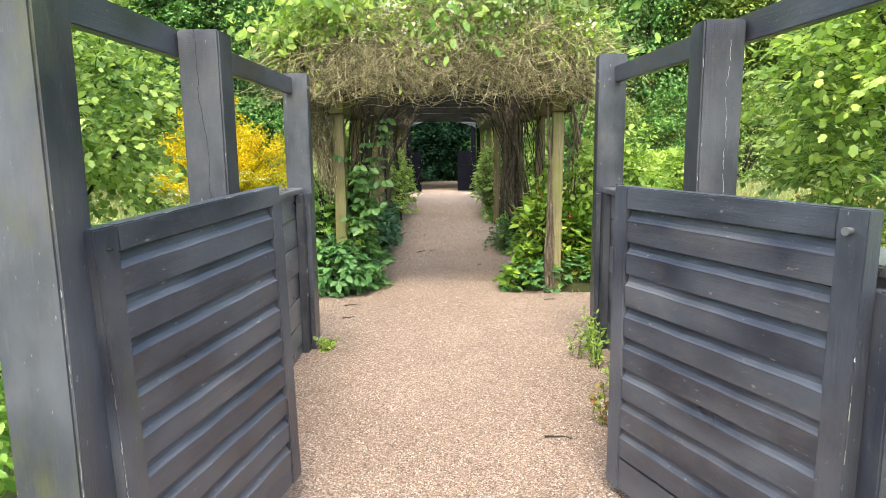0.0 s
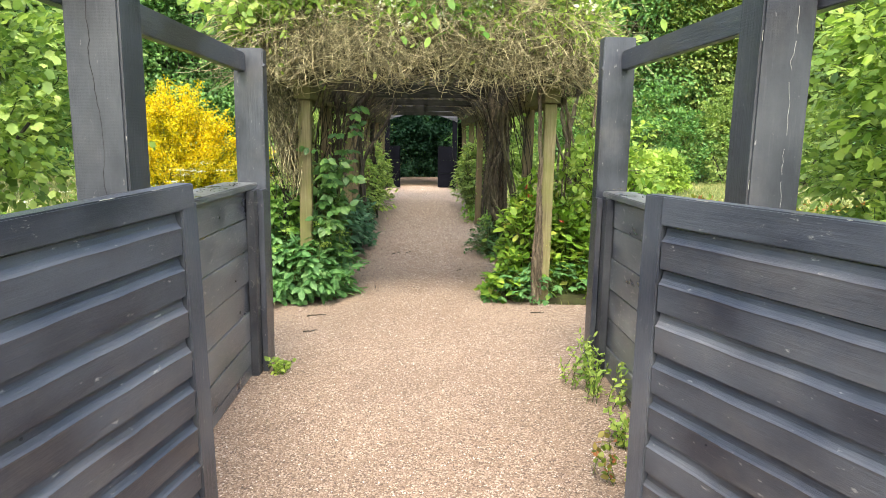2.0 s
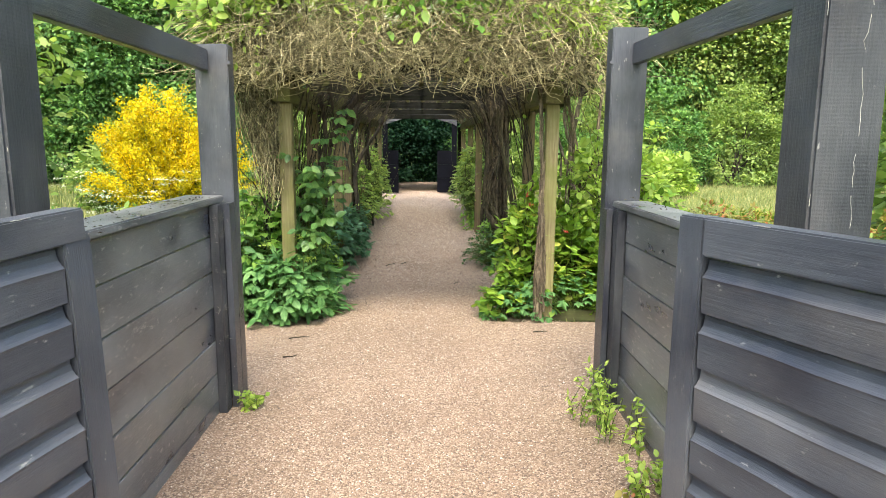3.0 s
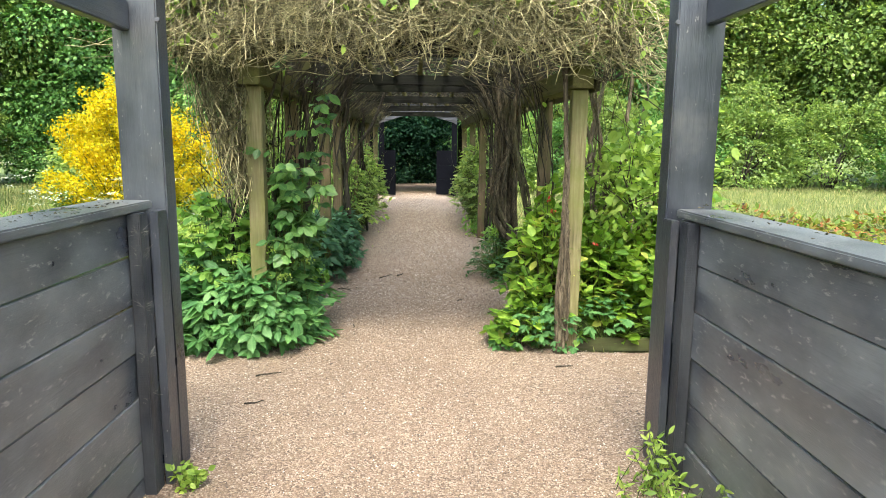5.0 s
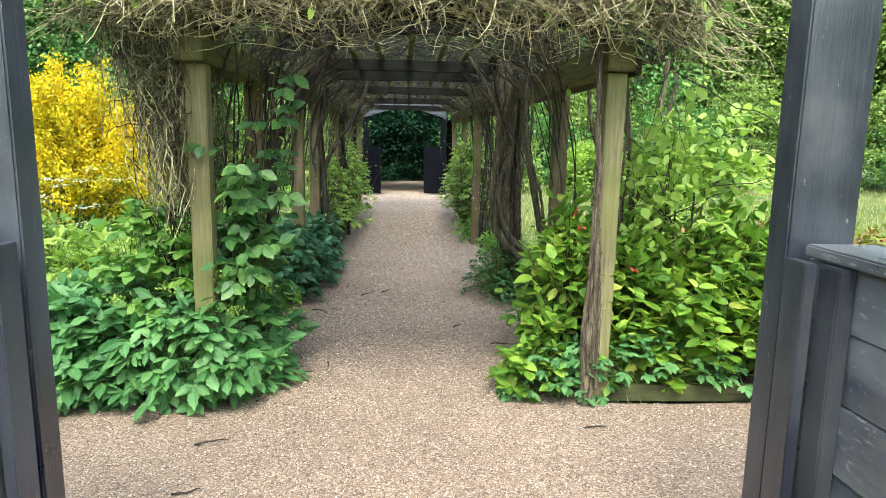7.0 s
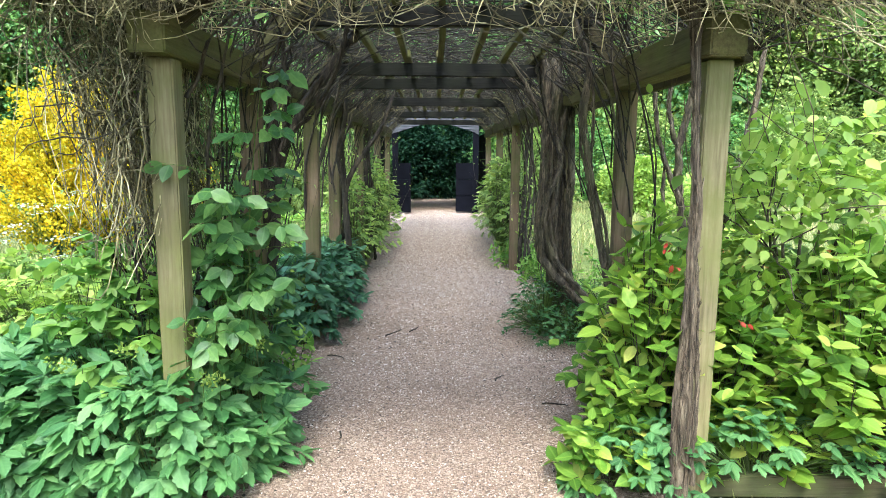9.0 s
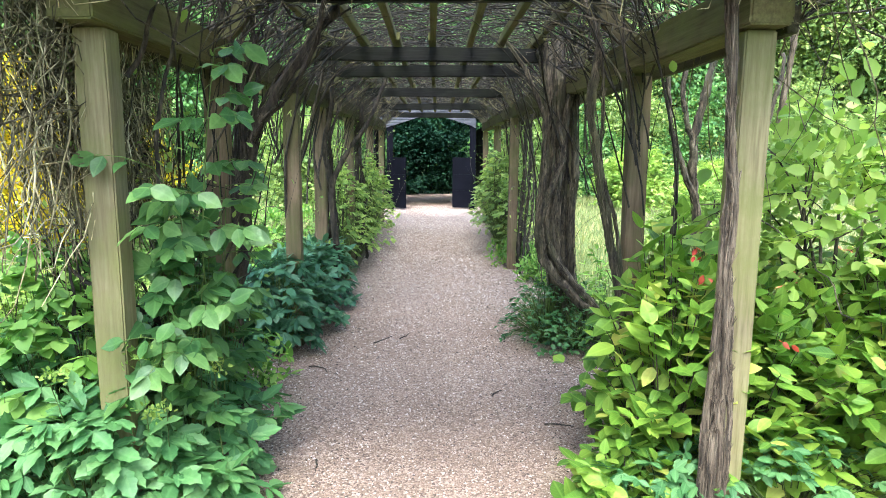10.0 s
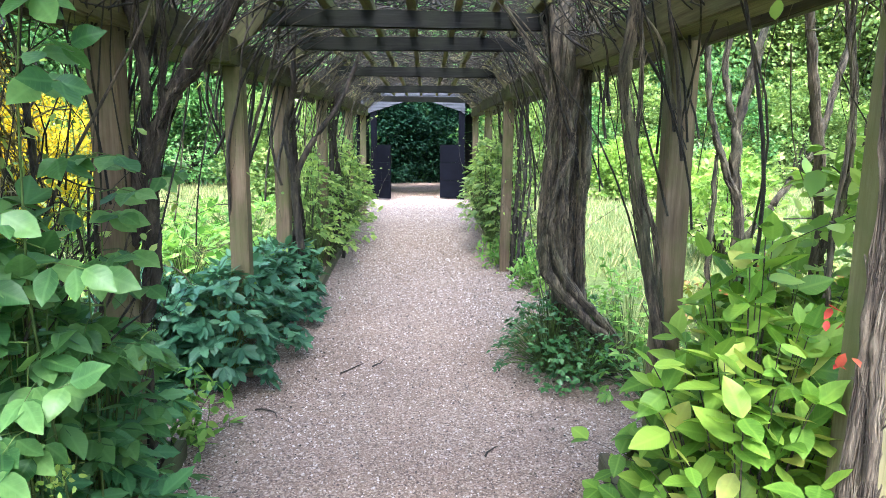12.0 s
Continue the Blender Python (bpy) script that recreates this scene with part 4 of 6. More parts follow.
def bed(x0, x1, y0, y1, h):
    nx, ny = 14, 14
    gx, gy = np.meshgrid(np.linspace(x0, x1, nx), np.linspace(y0, y1, ny), indexing="ij")
    edge = np.minimum(np.minimum(gx - x0, x1 - gx), np.minimum(gy - y0, y1 - gy))
    z = -0.04 + h * np.clip(edge / 0.12, 0, 1) + np.array([noise.noise(Vector((p, q, 3)) * 3) * 0.02 for p, q in zip(gx.ravel(), gy.ravel())]).reshape(gx.shape)
    i = np.arange(nx - 1)[:, None] * ny + np.arange(ny - 1)[None]
    f = np.stack([i, i + ny, i + ny + 1, i + 1], -1).reshape(-1, 4)
    ob = link_mesh("bed_soil", np_mesh("bed_soil", np.stack([gx, gy, z], -1).reshape(-1, 3), f), EARTH)
    tagged(ob, "dark crumbly soil of a planting bed", "soil", kind="structure")


for row in ((-2.9, -0.90, 6.8, 8.3, 0.10), (1.0, 2.7, 6.84, 8.2, 0.10), (-2.0, -1.0, 9.3, 16.8, 0.05), (1.0, 1.9, 12.75, 16.8, 0.05)):
    bed(*row)


# ---- plants ----
def bed_shrub(name, boxes, n_spray, size, mat, label, category, single=0, single_from=None, leaflets=5, droop=0.2, kind="ovate", stem_mat=None):
    """Low leafy plants: sprays of leaflets held outwards over mounds. boxes: (centre, radii) of mounds."""
    c0 = boxes[0][0]
    th = thing(name, c0[0], c0[1], 0, label, category)
    base = np.array([c0[0], c0[1], 0.0])
    vols = np.array([b[1][0] * b[1][1] + b[1][0] * b[1][2] for b in boxes])
    share = (n_spray * vols / vols.sum()).astype(int)
    P, D, N, S, stems = [], [], [], [], []
    for (c, r), n in zip(boxes, share):
        d = rand_dirs(n * 2, 0.35)
        d = d[d[:, 2] > -0.25][:n]
        n = len(d)
        rad = rng.uniform(0.55, 1.0, n) ** 0.45 * lumpy(d, 2.2, 0.35, c[0])
        p = np.asarray(c) + d * rad[:, None] * np.asarray(r)
        ok = p[:, 2] > 0.03
        p, d = p[ok], d[ok]
        n = len(p)
        out = unit(d / np.asarray(r) * np.array([1, 1, 0.5]))
        root = np.stack([c[0] + (p[:, 0] - c[0]) * 0.12, c[1] + (p[:, 1] - c[1]) * 0.12, np.full(n, 0.0)], 1)
        mid = (root + p) / 2 + np.array([0, 0, 0.08])
        stems.append(np.stack([root, root * 0.4 + mid * 0.6, mid * 0.6 + p * 0.4, p], 1))
        axis = unit(out + rng.normal(0, 0.35, (n, 3)) + np.array([0, 0, -0.15]))
        up = unit(np.array([0, 0, 1.0]) + out * 0.55 + rng.normal(0, 0.25, (n, 3)))
        side = unit(np.cross(up, axis))
        for q in range(leaflets):
            t = q - (leaflets - 1) / 2
            if q == leaflets // 2:
                dd, pp = axis, p + axis * size * 0.18
            else:
                sg = np.sign(t)
                dd = unit(axis * (-0.05 if abs(t) > 1 else 0.72) + side * sg * 0.85)
                pp = p + axis * size * (0.08 if abs(t) > 1 else 0.16)
            P.append(pp)
            D.append(unit(dd + rng.normal(0, 0.18, (n, 3)) + np.array([0, 0, -droop])))
            N.append(unit(up + rng.normal(0, 0.2, (n, 3))))
            S.append(size * rng.uniform(0.75, 1.2, n) * (1.12 if q == leaflets // 2 else (0.98, 0.76)[abs(t) > 1]))
    P, D, N, S = np.concatenate(P), np.concatenate(D), np.concatenate(N), np.concatenate(S)
    st = np.concatenate(stems)
    stuff("stem_mass", tube_mesh("stems", st - base, rng.uniform(0.002, 0.004, len(st)), 3), stem_mat or GREEN_STEM, th)
    alone = np.zeros(len(P), bool)
    if single:
        order = np.argsort(((P - np.asarray(single_from)) ** 2).sum(1))[:single]
        alone[order] = True
        single_leaves(kind, mat, th, P[alone] - base, D[alone], N[alone], S[alone])
    stuff("foliage", leaf_mesh("foliage", kind, P[~alone] - base, D[~alone], N[~alone], S[~alone]), mat, th)
    return th


def hypericum(boxes, n_stem, size, label, single, single_from):
    """Arching stems with pairs of broad yellow-green leaves."""
    c0 = boxes[0][0]
    th = thing("hypericum_shrub", c0[0], c0[1], 0, label, "shrub")
    base = np.array([c0[0], c0[1], 0.0])
    vols = np.array([b[1][0] * b[1][1] + b[1][0] * b[1][2] for b in boxes])
    P, D, N, S, paths = [], [], [], [], []
    for (c, r), n in zip(boxes, (n_stem * vols / vols.sum()).astype(int)):
        d = rand_dirs(n * 3, 0.4)
        d = d[d[:, 2] > -0.3][:n]
        rad = rng.uniform(0.5, 1.0, len(d)) ** 0.5 * lumpy(d, 2.0, 0.3, c[1])
        tip = np.asarray(c) + d * rad[:, None] * np.asarray(r)
        tip = tip[tip[:, 2] > 0.06]
        n = len(tip)
        root = np.stack([c[0] + (tip[:, 0] - c[0]) * 0.15, c[1] + (tip[:, 1] - c[1]) * 0.15, np.full(n, 0.0)], 1)
        mid = root * 0.45 + tip * 0.55
        mid[:, 2] = tip[:, 2] * 0.75 + 0.03
        t = np.linspace(0, 1, 13)[None, :, None]
        path = root[:, None] * (1 - t) ** 2 + 2 * mid[:, None] * t * (1 - t) + tip[:, None] * t ** 2
        paths.append(path)
        tan = unit(np.gradient(path, axis=1))
        for q, sc in ((6, 0.8), (8, 1.0), (10, 1.15), (12, 0.85)):
            ax = tan[:, q]
            up = np.array([0, 0, 1.0]) + rng.normal(0, 0.25, (n, 3))
            side = unit(np.cross(up, ax) + rng.normal(0, 0.25, (n, 3)))
            if q % 4:
                side = unit(side + 0.5 * np.cross(side, ax))
            for sg in (-1, 1):
                P.append(path[:, q])
                D.append(unit(side * sg + ax * (0.3 if q < 12 else 0.9) + np.array([0, 0, -0.06]) + rng.normal(0, 0.2, (n, 3))))
                N.append(unit(up + ax * 0.15 + rng.normal(0, 0.2, (n, 3))))
                S.append(size * sc * rng.uniform(0.55, 1.15, n))
    P, D, N, S = np.concatenate(P), np.concatenate(D), np.concatenate(N), np.concatenate(S)
    pa = np.concatenate(paths)
    stuff("stem_mass", tube_mesh("stems", pa - base, rng.uniform(0.0022, 0.004, len(pa)), 4), VINE_BARK, th)
    alone = np.zeros(len(P), bool)
    alone[np.argsort(((P - np.asarray(single_from)) ** 2).sum(1))[:single]] = True
    single_leaves("tapered", LEAF_HYPER, th, P[alone] - base, D[alone], N[alone], S[alone])
    stuff("foliage", leaf_mesh("foliage", "tapered", P[~alone] - base, D[~alone], N[~alone], S[~alone]), LEAF_HYPER, th)
    return th


def leafy_mass(name, center, radii, clumps, per, spread, size, kind, mat, label, category, low=-0.5, seed=1, group="", trunk=True, bark=None, down=0.25, branches=14, shoots=0, fill=0.35):
    """A shrub or tree: trunk with limbs, a lumpy crown of leaf clumps that are thick above and bare below, inner leaves, and loose leafy shoots."""
    th = thing(name, center[0], center[1], 0, label, category, group)
    c = np.array([0, 0, center[2]])
    at, out = crown_points(c, radii, clumps, 1, 0.02, seed, low)
    m = len(at)
    idx = np.repeat(np.arange(m), per)
    rc = spread * 1.9 * rng.uniform(0.6, 1.35, m)
    e = unit(rng.normal(size=(len(idx), 3)) + np.array([0, 0, 0.55]) + out[idx] * 0.5)
    shell = rng.uniform(0.45, 1.0, len(idx)) ** 0.5 * rc[idx]
    p = at[idx] + e * shell[:, None] * np.array([1.15, 1.15, 0.72])
    way = unit(e + out[idx] * 0.5)
    k = int(len(idx) * fill)
    if k:
        q = rand_dirs(k)
        inner = c + q * (rng.uniform(0.25, 0.78, k) ** 0.5)[:, None] * np.asarray(radii)
        p, way = np.concatenate([p, inner]), np.concatenate([way, q])
    tips = []
    if shoots:
        st, so = crown_points(c, np.asarray(radii) * 0.94, shoots, 1, 0.02, seed, low)
        line = wander(st, so * 0.8 + np.array([0, 0, 0.5]) + rng.normal(0, 0.35, st.shape), rng.uniform(0.25, 0.6, len(st)), 12, 0.14, 0.06)
        tips.append(line)
        tan = unit(np.gradient(line, axis=1))
        side = unit(np.cross(tan, np.array([0, 0, 1.0])))
        for j in range(2, 12):
            sg = 1 if j % 2 else -1
            p = np.concatenate([p, line[:, j], line[:, j]])
            way = np.concatenate([way, unit(tan[:, j] * 0.5 + side[:, j] * sg), unit(tan[:, j] * 0.7 - side[:, j] * sg * 0.6)])
    ok = p[:, 2] > 0.05
    p, way = p[ok], way[ok]
    n = len(p)
    d = unit(way + rng.normal(0, 0.45, (n, 3)) + np.array([0, 0, -down]))
    nrm = unit(np.array([0, 0, 1.0]) + way * 0.55 + rng.normal(0, 0.38, (n, 3)))
    stuff("crown", leaf_mesh("crown", kind, p, d, nrm, size * rng.uniform(0.6, 1.3, n)), mat, th)
    if tips and kind != "far":
        stuff("shoot_mass", tube_mesh("shoots", tips[0], np.full(len(tips[0]), 0.003), 4, 0.4), bark or GREEN_STEM, th)
    if trunk:
        tgt, _ = crown_points(c, np.asarray(radii) * 0.8, branches, 1, 0.05, seed, low)
        k = np.linspace(0, 1, 7)[None, :, None]
        root = np.zeros((len(tgt), 1, 3)) + rng.normal(0, 0.05 * radii[0], (len(tgt), 1, 3)) * np.array([1, 1, 0])
        mid = tgt[:, None] * np.array([0.3, 0.3, 0.55])
        path = root * (1 - k) ** 2 + 2 * mid * k * (1 - k) + tgt[:, None] * k ** 2
        path[:, 1:] += rng.normal(0, 0.02 * radii[0], path[:, 1:].shape)
        rad = np.full(len(tgt), 0.012 + 0.018 * radii[0])
        rad[0] *= 2.2
        link_mesh("trunk", tube_mesh("trunk", path, rad, 6, 0.25), bark or DARK_BARK, th)
    return th


def rose_spray(points, leaves, size, th, base):
    """A long shoot with toothed compound leaves held out on stalks."""
    p = np.array(points)
    t = np.linspace(0, len(p) - 1, 14)
    path = np.stack([np.interp(t, np.arange(len(p)), p[:, q]) for q in range(3)], 1)
    link_mesh("shoot", tube_mesh("shoot", path[None] - base, np.array([0.004]), 5), GREEN_STEM, th)
    P, D, N, S, stalks = [], [], [], [], []
    for q in range(leaves):
        at = path[int(rng.integers(2, 14))]
        ang = rng.uniform(0, 2 * math.pi)
        ax = np.array([math.cos(ang) * 0.8, math.sin(ang) * 0.5 - 0.55, 0.15])
        ax /= np.linalg.norm(ax)
        end = at + ax * size * rng.uniform(1.2, 2.6) + np.array([0, 0, -0.02])
        stalks.append(np.stack([at, (at + end) / 2 + np.array([0, 0, 0.012]), end]))
        side = unit(np.cross(np.array([0, 0, 1.0]), ax))
        for u, sg in ((0.45, -1), (0.45, 1), (0.85, -1), (0.85, 1), (1.0, 0)):
            P.append(at * (1 - u) + end * u)
            D.append(unit(ax * (0.5 if sg else 1) + side * sg * 0.9 + np.array([0, 0, -0.55]) + rng.normal(0, 0.25, 3)))
            N.append(unit(np.array([0, -0.7, 0.8]) + rng.normal(0, 0.4, 3)))
            S.append(size * rng.uniform(0.85, 1.15) * (1.12 if sg == 0 else 1))
    stuff("stalk_mass", tube_mesh("stalks", np.array(stalks) - base, np.full(len(stalks), 0.0022), 4), GREEN_STEM, th)
    single_leaves("ovate", LEAF_SPRAY, th, np.array(P) - base, np.array(D), np.array(N), np.array(S))



# planting at the mouth of the pergola
bed_shrub("bed_plant", [((-1.42, 7.2, 0.16), (0.70, 0.62, 0.46)), ((-2.05, 7.05, 0.14), (0.75, 0.48, 0.44)), ((-1.26, 7.75, 0.2), (0.34, 0.6, 0.52)), ((-1.14, 7.0, 0.34), (0.34, 0.3, 0.38)), ((-1.55, 6.95, 0.04), (0.85, 0.38, 0.34)), ((-1.05, 6.85, 0.02), (0.26, 0.26, 0.34)), ((-1.14, 6.72, 0.22), (0.38, 0.18, 0.34))], 1750, 0.106, LEAF_ROSE, "dense low bed plant with fresh green toothed leaflets beside the gravel", "bed plant", 290, (-0.95, 6.4, 0.5), kind="toothed")
hypericum([((1.5, 7.2, 0.3), (0.74, 0.5, 0.62)), ((2.15, 7.2, 0.4), (0.62, 0.6, 0.72)), ((1.10, 7.1, 0.5), (0.30, 0.40, 0.78)), ((0.86, 6.85, 0.12), (0.24, 0.20, 0.26)), ((1.45, 7.6, 0.45), (0.36, 0.4, 0.6)), ((1.4, 6.95, 0.1), (0.75, 0.22, 0.3))], 900, 0.110, "bushy hypericum with broad yellow-green leaves, some reddish, behind a timber edging", 300, (1.1, 6.3, 0.6))
bed_shrub("bed_plant", [((1.5, 6.82, 0.08), (0.72, 0.16, 0.3)), ((0.98, 6.78, 0.08), (0.3, 0.14, 0.26))], 240, 0.062, LEAF_ROSE, "blue-green low leaflets under the hypericum", "bed plant", kind="toothed")

th = thing("flower_buds", -1.0, 6.75, 0, "pale green unopened flower heads on thin stalks above the bed plant", "flower buds")
for x, y, z in ((0.07, -0.05, 0.74), (0.27, 0.12, 0.64), (-0.2, -0.1, 0.68), (0.15, -0.12, 0.56), (-0.5, -0.05, 0.6)):
    link_mesh("stalk", tube_mesh("stalk", wander(np.array([[x, y + 0.1, 0.1]]), np.array([[0, -0.15, 1.0]]), np.array([z - 0.08]), 7, 0.04), np.array([0.0028]), 5), GREEN_STEM, th)
    p = np.array([x, y + 0.02, z]) + rng.normal(0, 1, (60, 3)) * np.array([0.03, 0.03, 0.018])
    stuff("bud_mass", leaf_mesh("bud_mass", "mid", p, rand_dirs(60, 0.8), rand_dirs(60, 0.6), rng.uniform(0.012, 0.024, 60)), LEAF_LIME, th)

th = thing("red_leaf_spray", 1.0, 6.7, 0.9, "dry red and orange leaves among the hypericum", "leaf spray")
for c, n in (((0.0, -0.08, 0.22), 4), ((0.02, -0.07, 0.12), 4), ((0.30, -0.1, -0.1), 3)):
    pp = np.array(c) + rng.normal(0, 0.02, (n, 3))
    single_leaves("mid", LEAF_RED, th, pp, rand_dirs(n) + np.array([0, 0, -0.5]), rand_dirs(n, 0.5), rng.uniform(0.022, 0.038, n))

# climbing roses and shoots by the first posts
th = thing("climber", -0.86, 6.85, 0, "young climber shoots with fresh toothed leaves by the pergola post", "climber")
base = np.array([-0.86, 6.85, 0.0])
for pts, n in (([(-0.84, 7.0, 0.3), (-0.82, 6.9, 0.9), (-0.80, 6.82, 1.25), (-0.86, 6.75, 1.40)], 5), ([(-0.76, 7.0, 0.4), (-0.76, 6.9, 1.1), (-0.69, 6.82, 1.55), (-0.64, 6.79, 1.80)], 8), ([(-0.86, 6.95, 0.3), (-0.80, 6.9, 0.7), (-0.74, 6.85, 1.0)], 4), ([(-0.96, 6.95, 0.3), (-0.90, 6.8, 0.6), (-0.84, 6.7, 0.8)], 4), ([(-0.84, 7.3, 0.3), (-0.80, 7.25, 0.9), (-0.78, 7.2, 1.5)], 8), ([(-0.92, 7.5, 0.3), (-0.86, 7.45, 0.9), (-0.82, 7.4, 1.3)], 7), ([(-0.95, 8.0, 1.15), (-0.88, 8.15, 1.35), (-0.76, 8.3, 1.30)], 3), ([(-0.86, 7.05, 0.3), (-0.80, 7.0, 0.7), (-0.74, 6.95, 1.2)], 5)):
    rose_spray(pts, n + 2, 0.082, th, base)
bed_shrub("shade_plant", [((-1.15, 9.8, 0.14), (0.46, 0.62, 0.46)), ((-1.6, 9.55, 0.12), (0.5, 0.5, 0.44)), ((-1.02, 10.6, 0.16), (0.34, 0.7, 0.46)), ((-1.3, 9.2, 0.10), (0.40, 0.34, 0.42)), ((-1.02, 9.08, 0.2), (0.27, 0.24, 0.50)), ((-1.3, 9.02, 0.15), (0.3, 0.2, 0.46))], 1400, 0.098, LEAF_ROSE_SHADED, "dark green plant by the path, hand-shaped leaves darkened for shade", "bed plant", kind="toothed")
bed_shrub("shade_plant", [((-1.05, 12.9, 0.3), (0.42, 0.9, 0.75)), ((-1.0, 14.6, 0.35), (0.45, 0.9, 0.85)), ((-1.1, 16.2, 0.3), (0.45, 0.7, 0.7))], 600, 0.085, LEAF_HAW, "leafy green shrubs along the pergola foot", "shrub", kind="mid")
bed_shrub("shade_plant", [((1.3, 13.1, 0.2), (0.36, 0.5, 0.5)), ((1.12, 13.9, 0.5), (0.42, 0.8, 1.0)), ((1.15, 15.6, 0.4), (0.42, 0.9, 0.85))], 520, 0.085, LEAF_MID, "leafy green shrubs along the pergola foot", "shrub", kind="mid")
bed_shrub("shade_plant", [((-1.0, 12.0, 0.55), (0.26, 0.8, 0.75)), ((-0.95, 14.0, 0.7), (0.3, 0.9, 0.8))], 330, 0.08, LEAF_HAW, "tall leafy shoots against the pergola side", "shrub", kind="mid")
bed_shrub("shade_plant", [((1.2, 13.2, 0.6), (0.25, 0.6, 0.7)), ((1.1, 14.6, 0.7), (0.3, 0.9, 0.8))], 300, 0.08, LEAF_HAW, "tall leafy shoots against the pergola side", "shrub", kind="mid")
bed_shrub("climber", [((-0.92, 7.08, 0.6), (0.2, 0.3, 0.55)), ((-0.86, 7.0, 0.95), (0.15, 0.2, 0.4)), ((-0.95, 7.5, 0.5), (0.2, 0.35, 0.42))], 140, 0.088, LEAF_SPRAY, "young climber with fresh broad leaves beside the pale post", "climber")
bed_shrub("climber", [((-1.42, 7.05, 0.72), (0.28, 0.26, 0.36)), ((-1.3, 6.95, 0.55), (0.3, 0.2, 0.3))], 110, 0.09, LEAF_BRIGHT, "bright green young climber leaves beside the pale post", "climber")
bed_shrub("ivy", [((0.96, 9.35, 0.04), (0.34, 0.40, 0.46)), ((1.15, 9.2, 0.03), (0.36, 0.36, 0.26)), ((1.2, 9.9, 0.06), (0.38, 0.5, 0.3))], 1100, 0.034, LEAF_IVY, "dark ivy mound round the foot of an old climber", "ivy", leaflets=3, kind="mid")
bed_shrub("weed", [((1.45, 8.9, 0.1), (0.3, 0.5, 0.35)), ((1.55, 9.6, 0.1), (0.3, 0.5, 0.5))], 160, 0.06, LEAF_BRIGHT, "pale green weeds at the pergola foot", "weeds", kind="long")


# ---- climbers on the pergola ----
def roof_stems():
    """Tangled stems over the roof and its sloping sides."""
    th = thing("old_climber", 0.1, 11.0, 0, "tangled leafless stems of an old climber over the pergola roof", "climber")
    base = np.array([0.1, 11.0, 0.0])
    line = np.array([[-1.32, 1.95], [-1.12, 2.1], [-0.85, 2.33], [0.1, 2.36], [1.02, 2.33], [1.32, 2.1], [1.5, 1.95]])
    cum = np.concatenate([[0], np.cumsum(np.linalg.norm(np.diff(line, axis=0), axis=1))])
    for count, y0, y1, mat, r0 in ((1000, 7.0, 11.2, ROOF_SHADE_STEM, 0.0042), (150, 7.0, 11.2, OLIVE_STEM, 0.0036), (520, 7.0, 18.2, DARK_BARK, 0.006), (1350, 11.0, 18.3, ROOF_SHADE_STEM, 0.005), (220, 11.0, 18.3, OLIVE_STEM, 0.0045)):
        s = rng.uniform(0, cum[-1], count)
        y = rng.uniform(y0, y1, count)
        k, length = 8, rng.uniform(0.5, 1.3, count)
        ang = rng.normal(0, 0.9, count) + np.where(rng.uniform(size=count) < 0.5, 0, np.pi / 2)
        off = rng.uniform(0.0, 0.30, count)
        pts = np.zeros((count, k, 3))
        for q in range(k):
            pts[:, q, 0] = np.interp(s, cum, line[:, 0])
            pts[:, q, 1] = y
            mid = np.abs(np.interp(s, cum, line[:, 0]) - 0.1)
            pts[:, q, 2] = np.interp(s, cum, line[:, 1]) + off * np.where(mid > 1.0, 0.5, 1.0)
            pts[:, q, 0] += np.sign(pts[:, q, 0] - 0.1) * off * np.clip((mid - 0.8) * 1.2, 0, 0.6)
            ang = ang + rng.normal(0, 0.28, count)
            s = np.clip(s + np.cos(ang) * length / k, 0.02, cum[-1] - 0.02)
            y = y + np.sin(ang) * length / k
            off = np.clip(off + rng.normal(0, 0.035, count), -0.02, 0.36)
        stuff("stem_mass", tube_mesh("stems", pts - base, rng.uniform(0.5, 1.5, count) * r0, 4), mat, th)


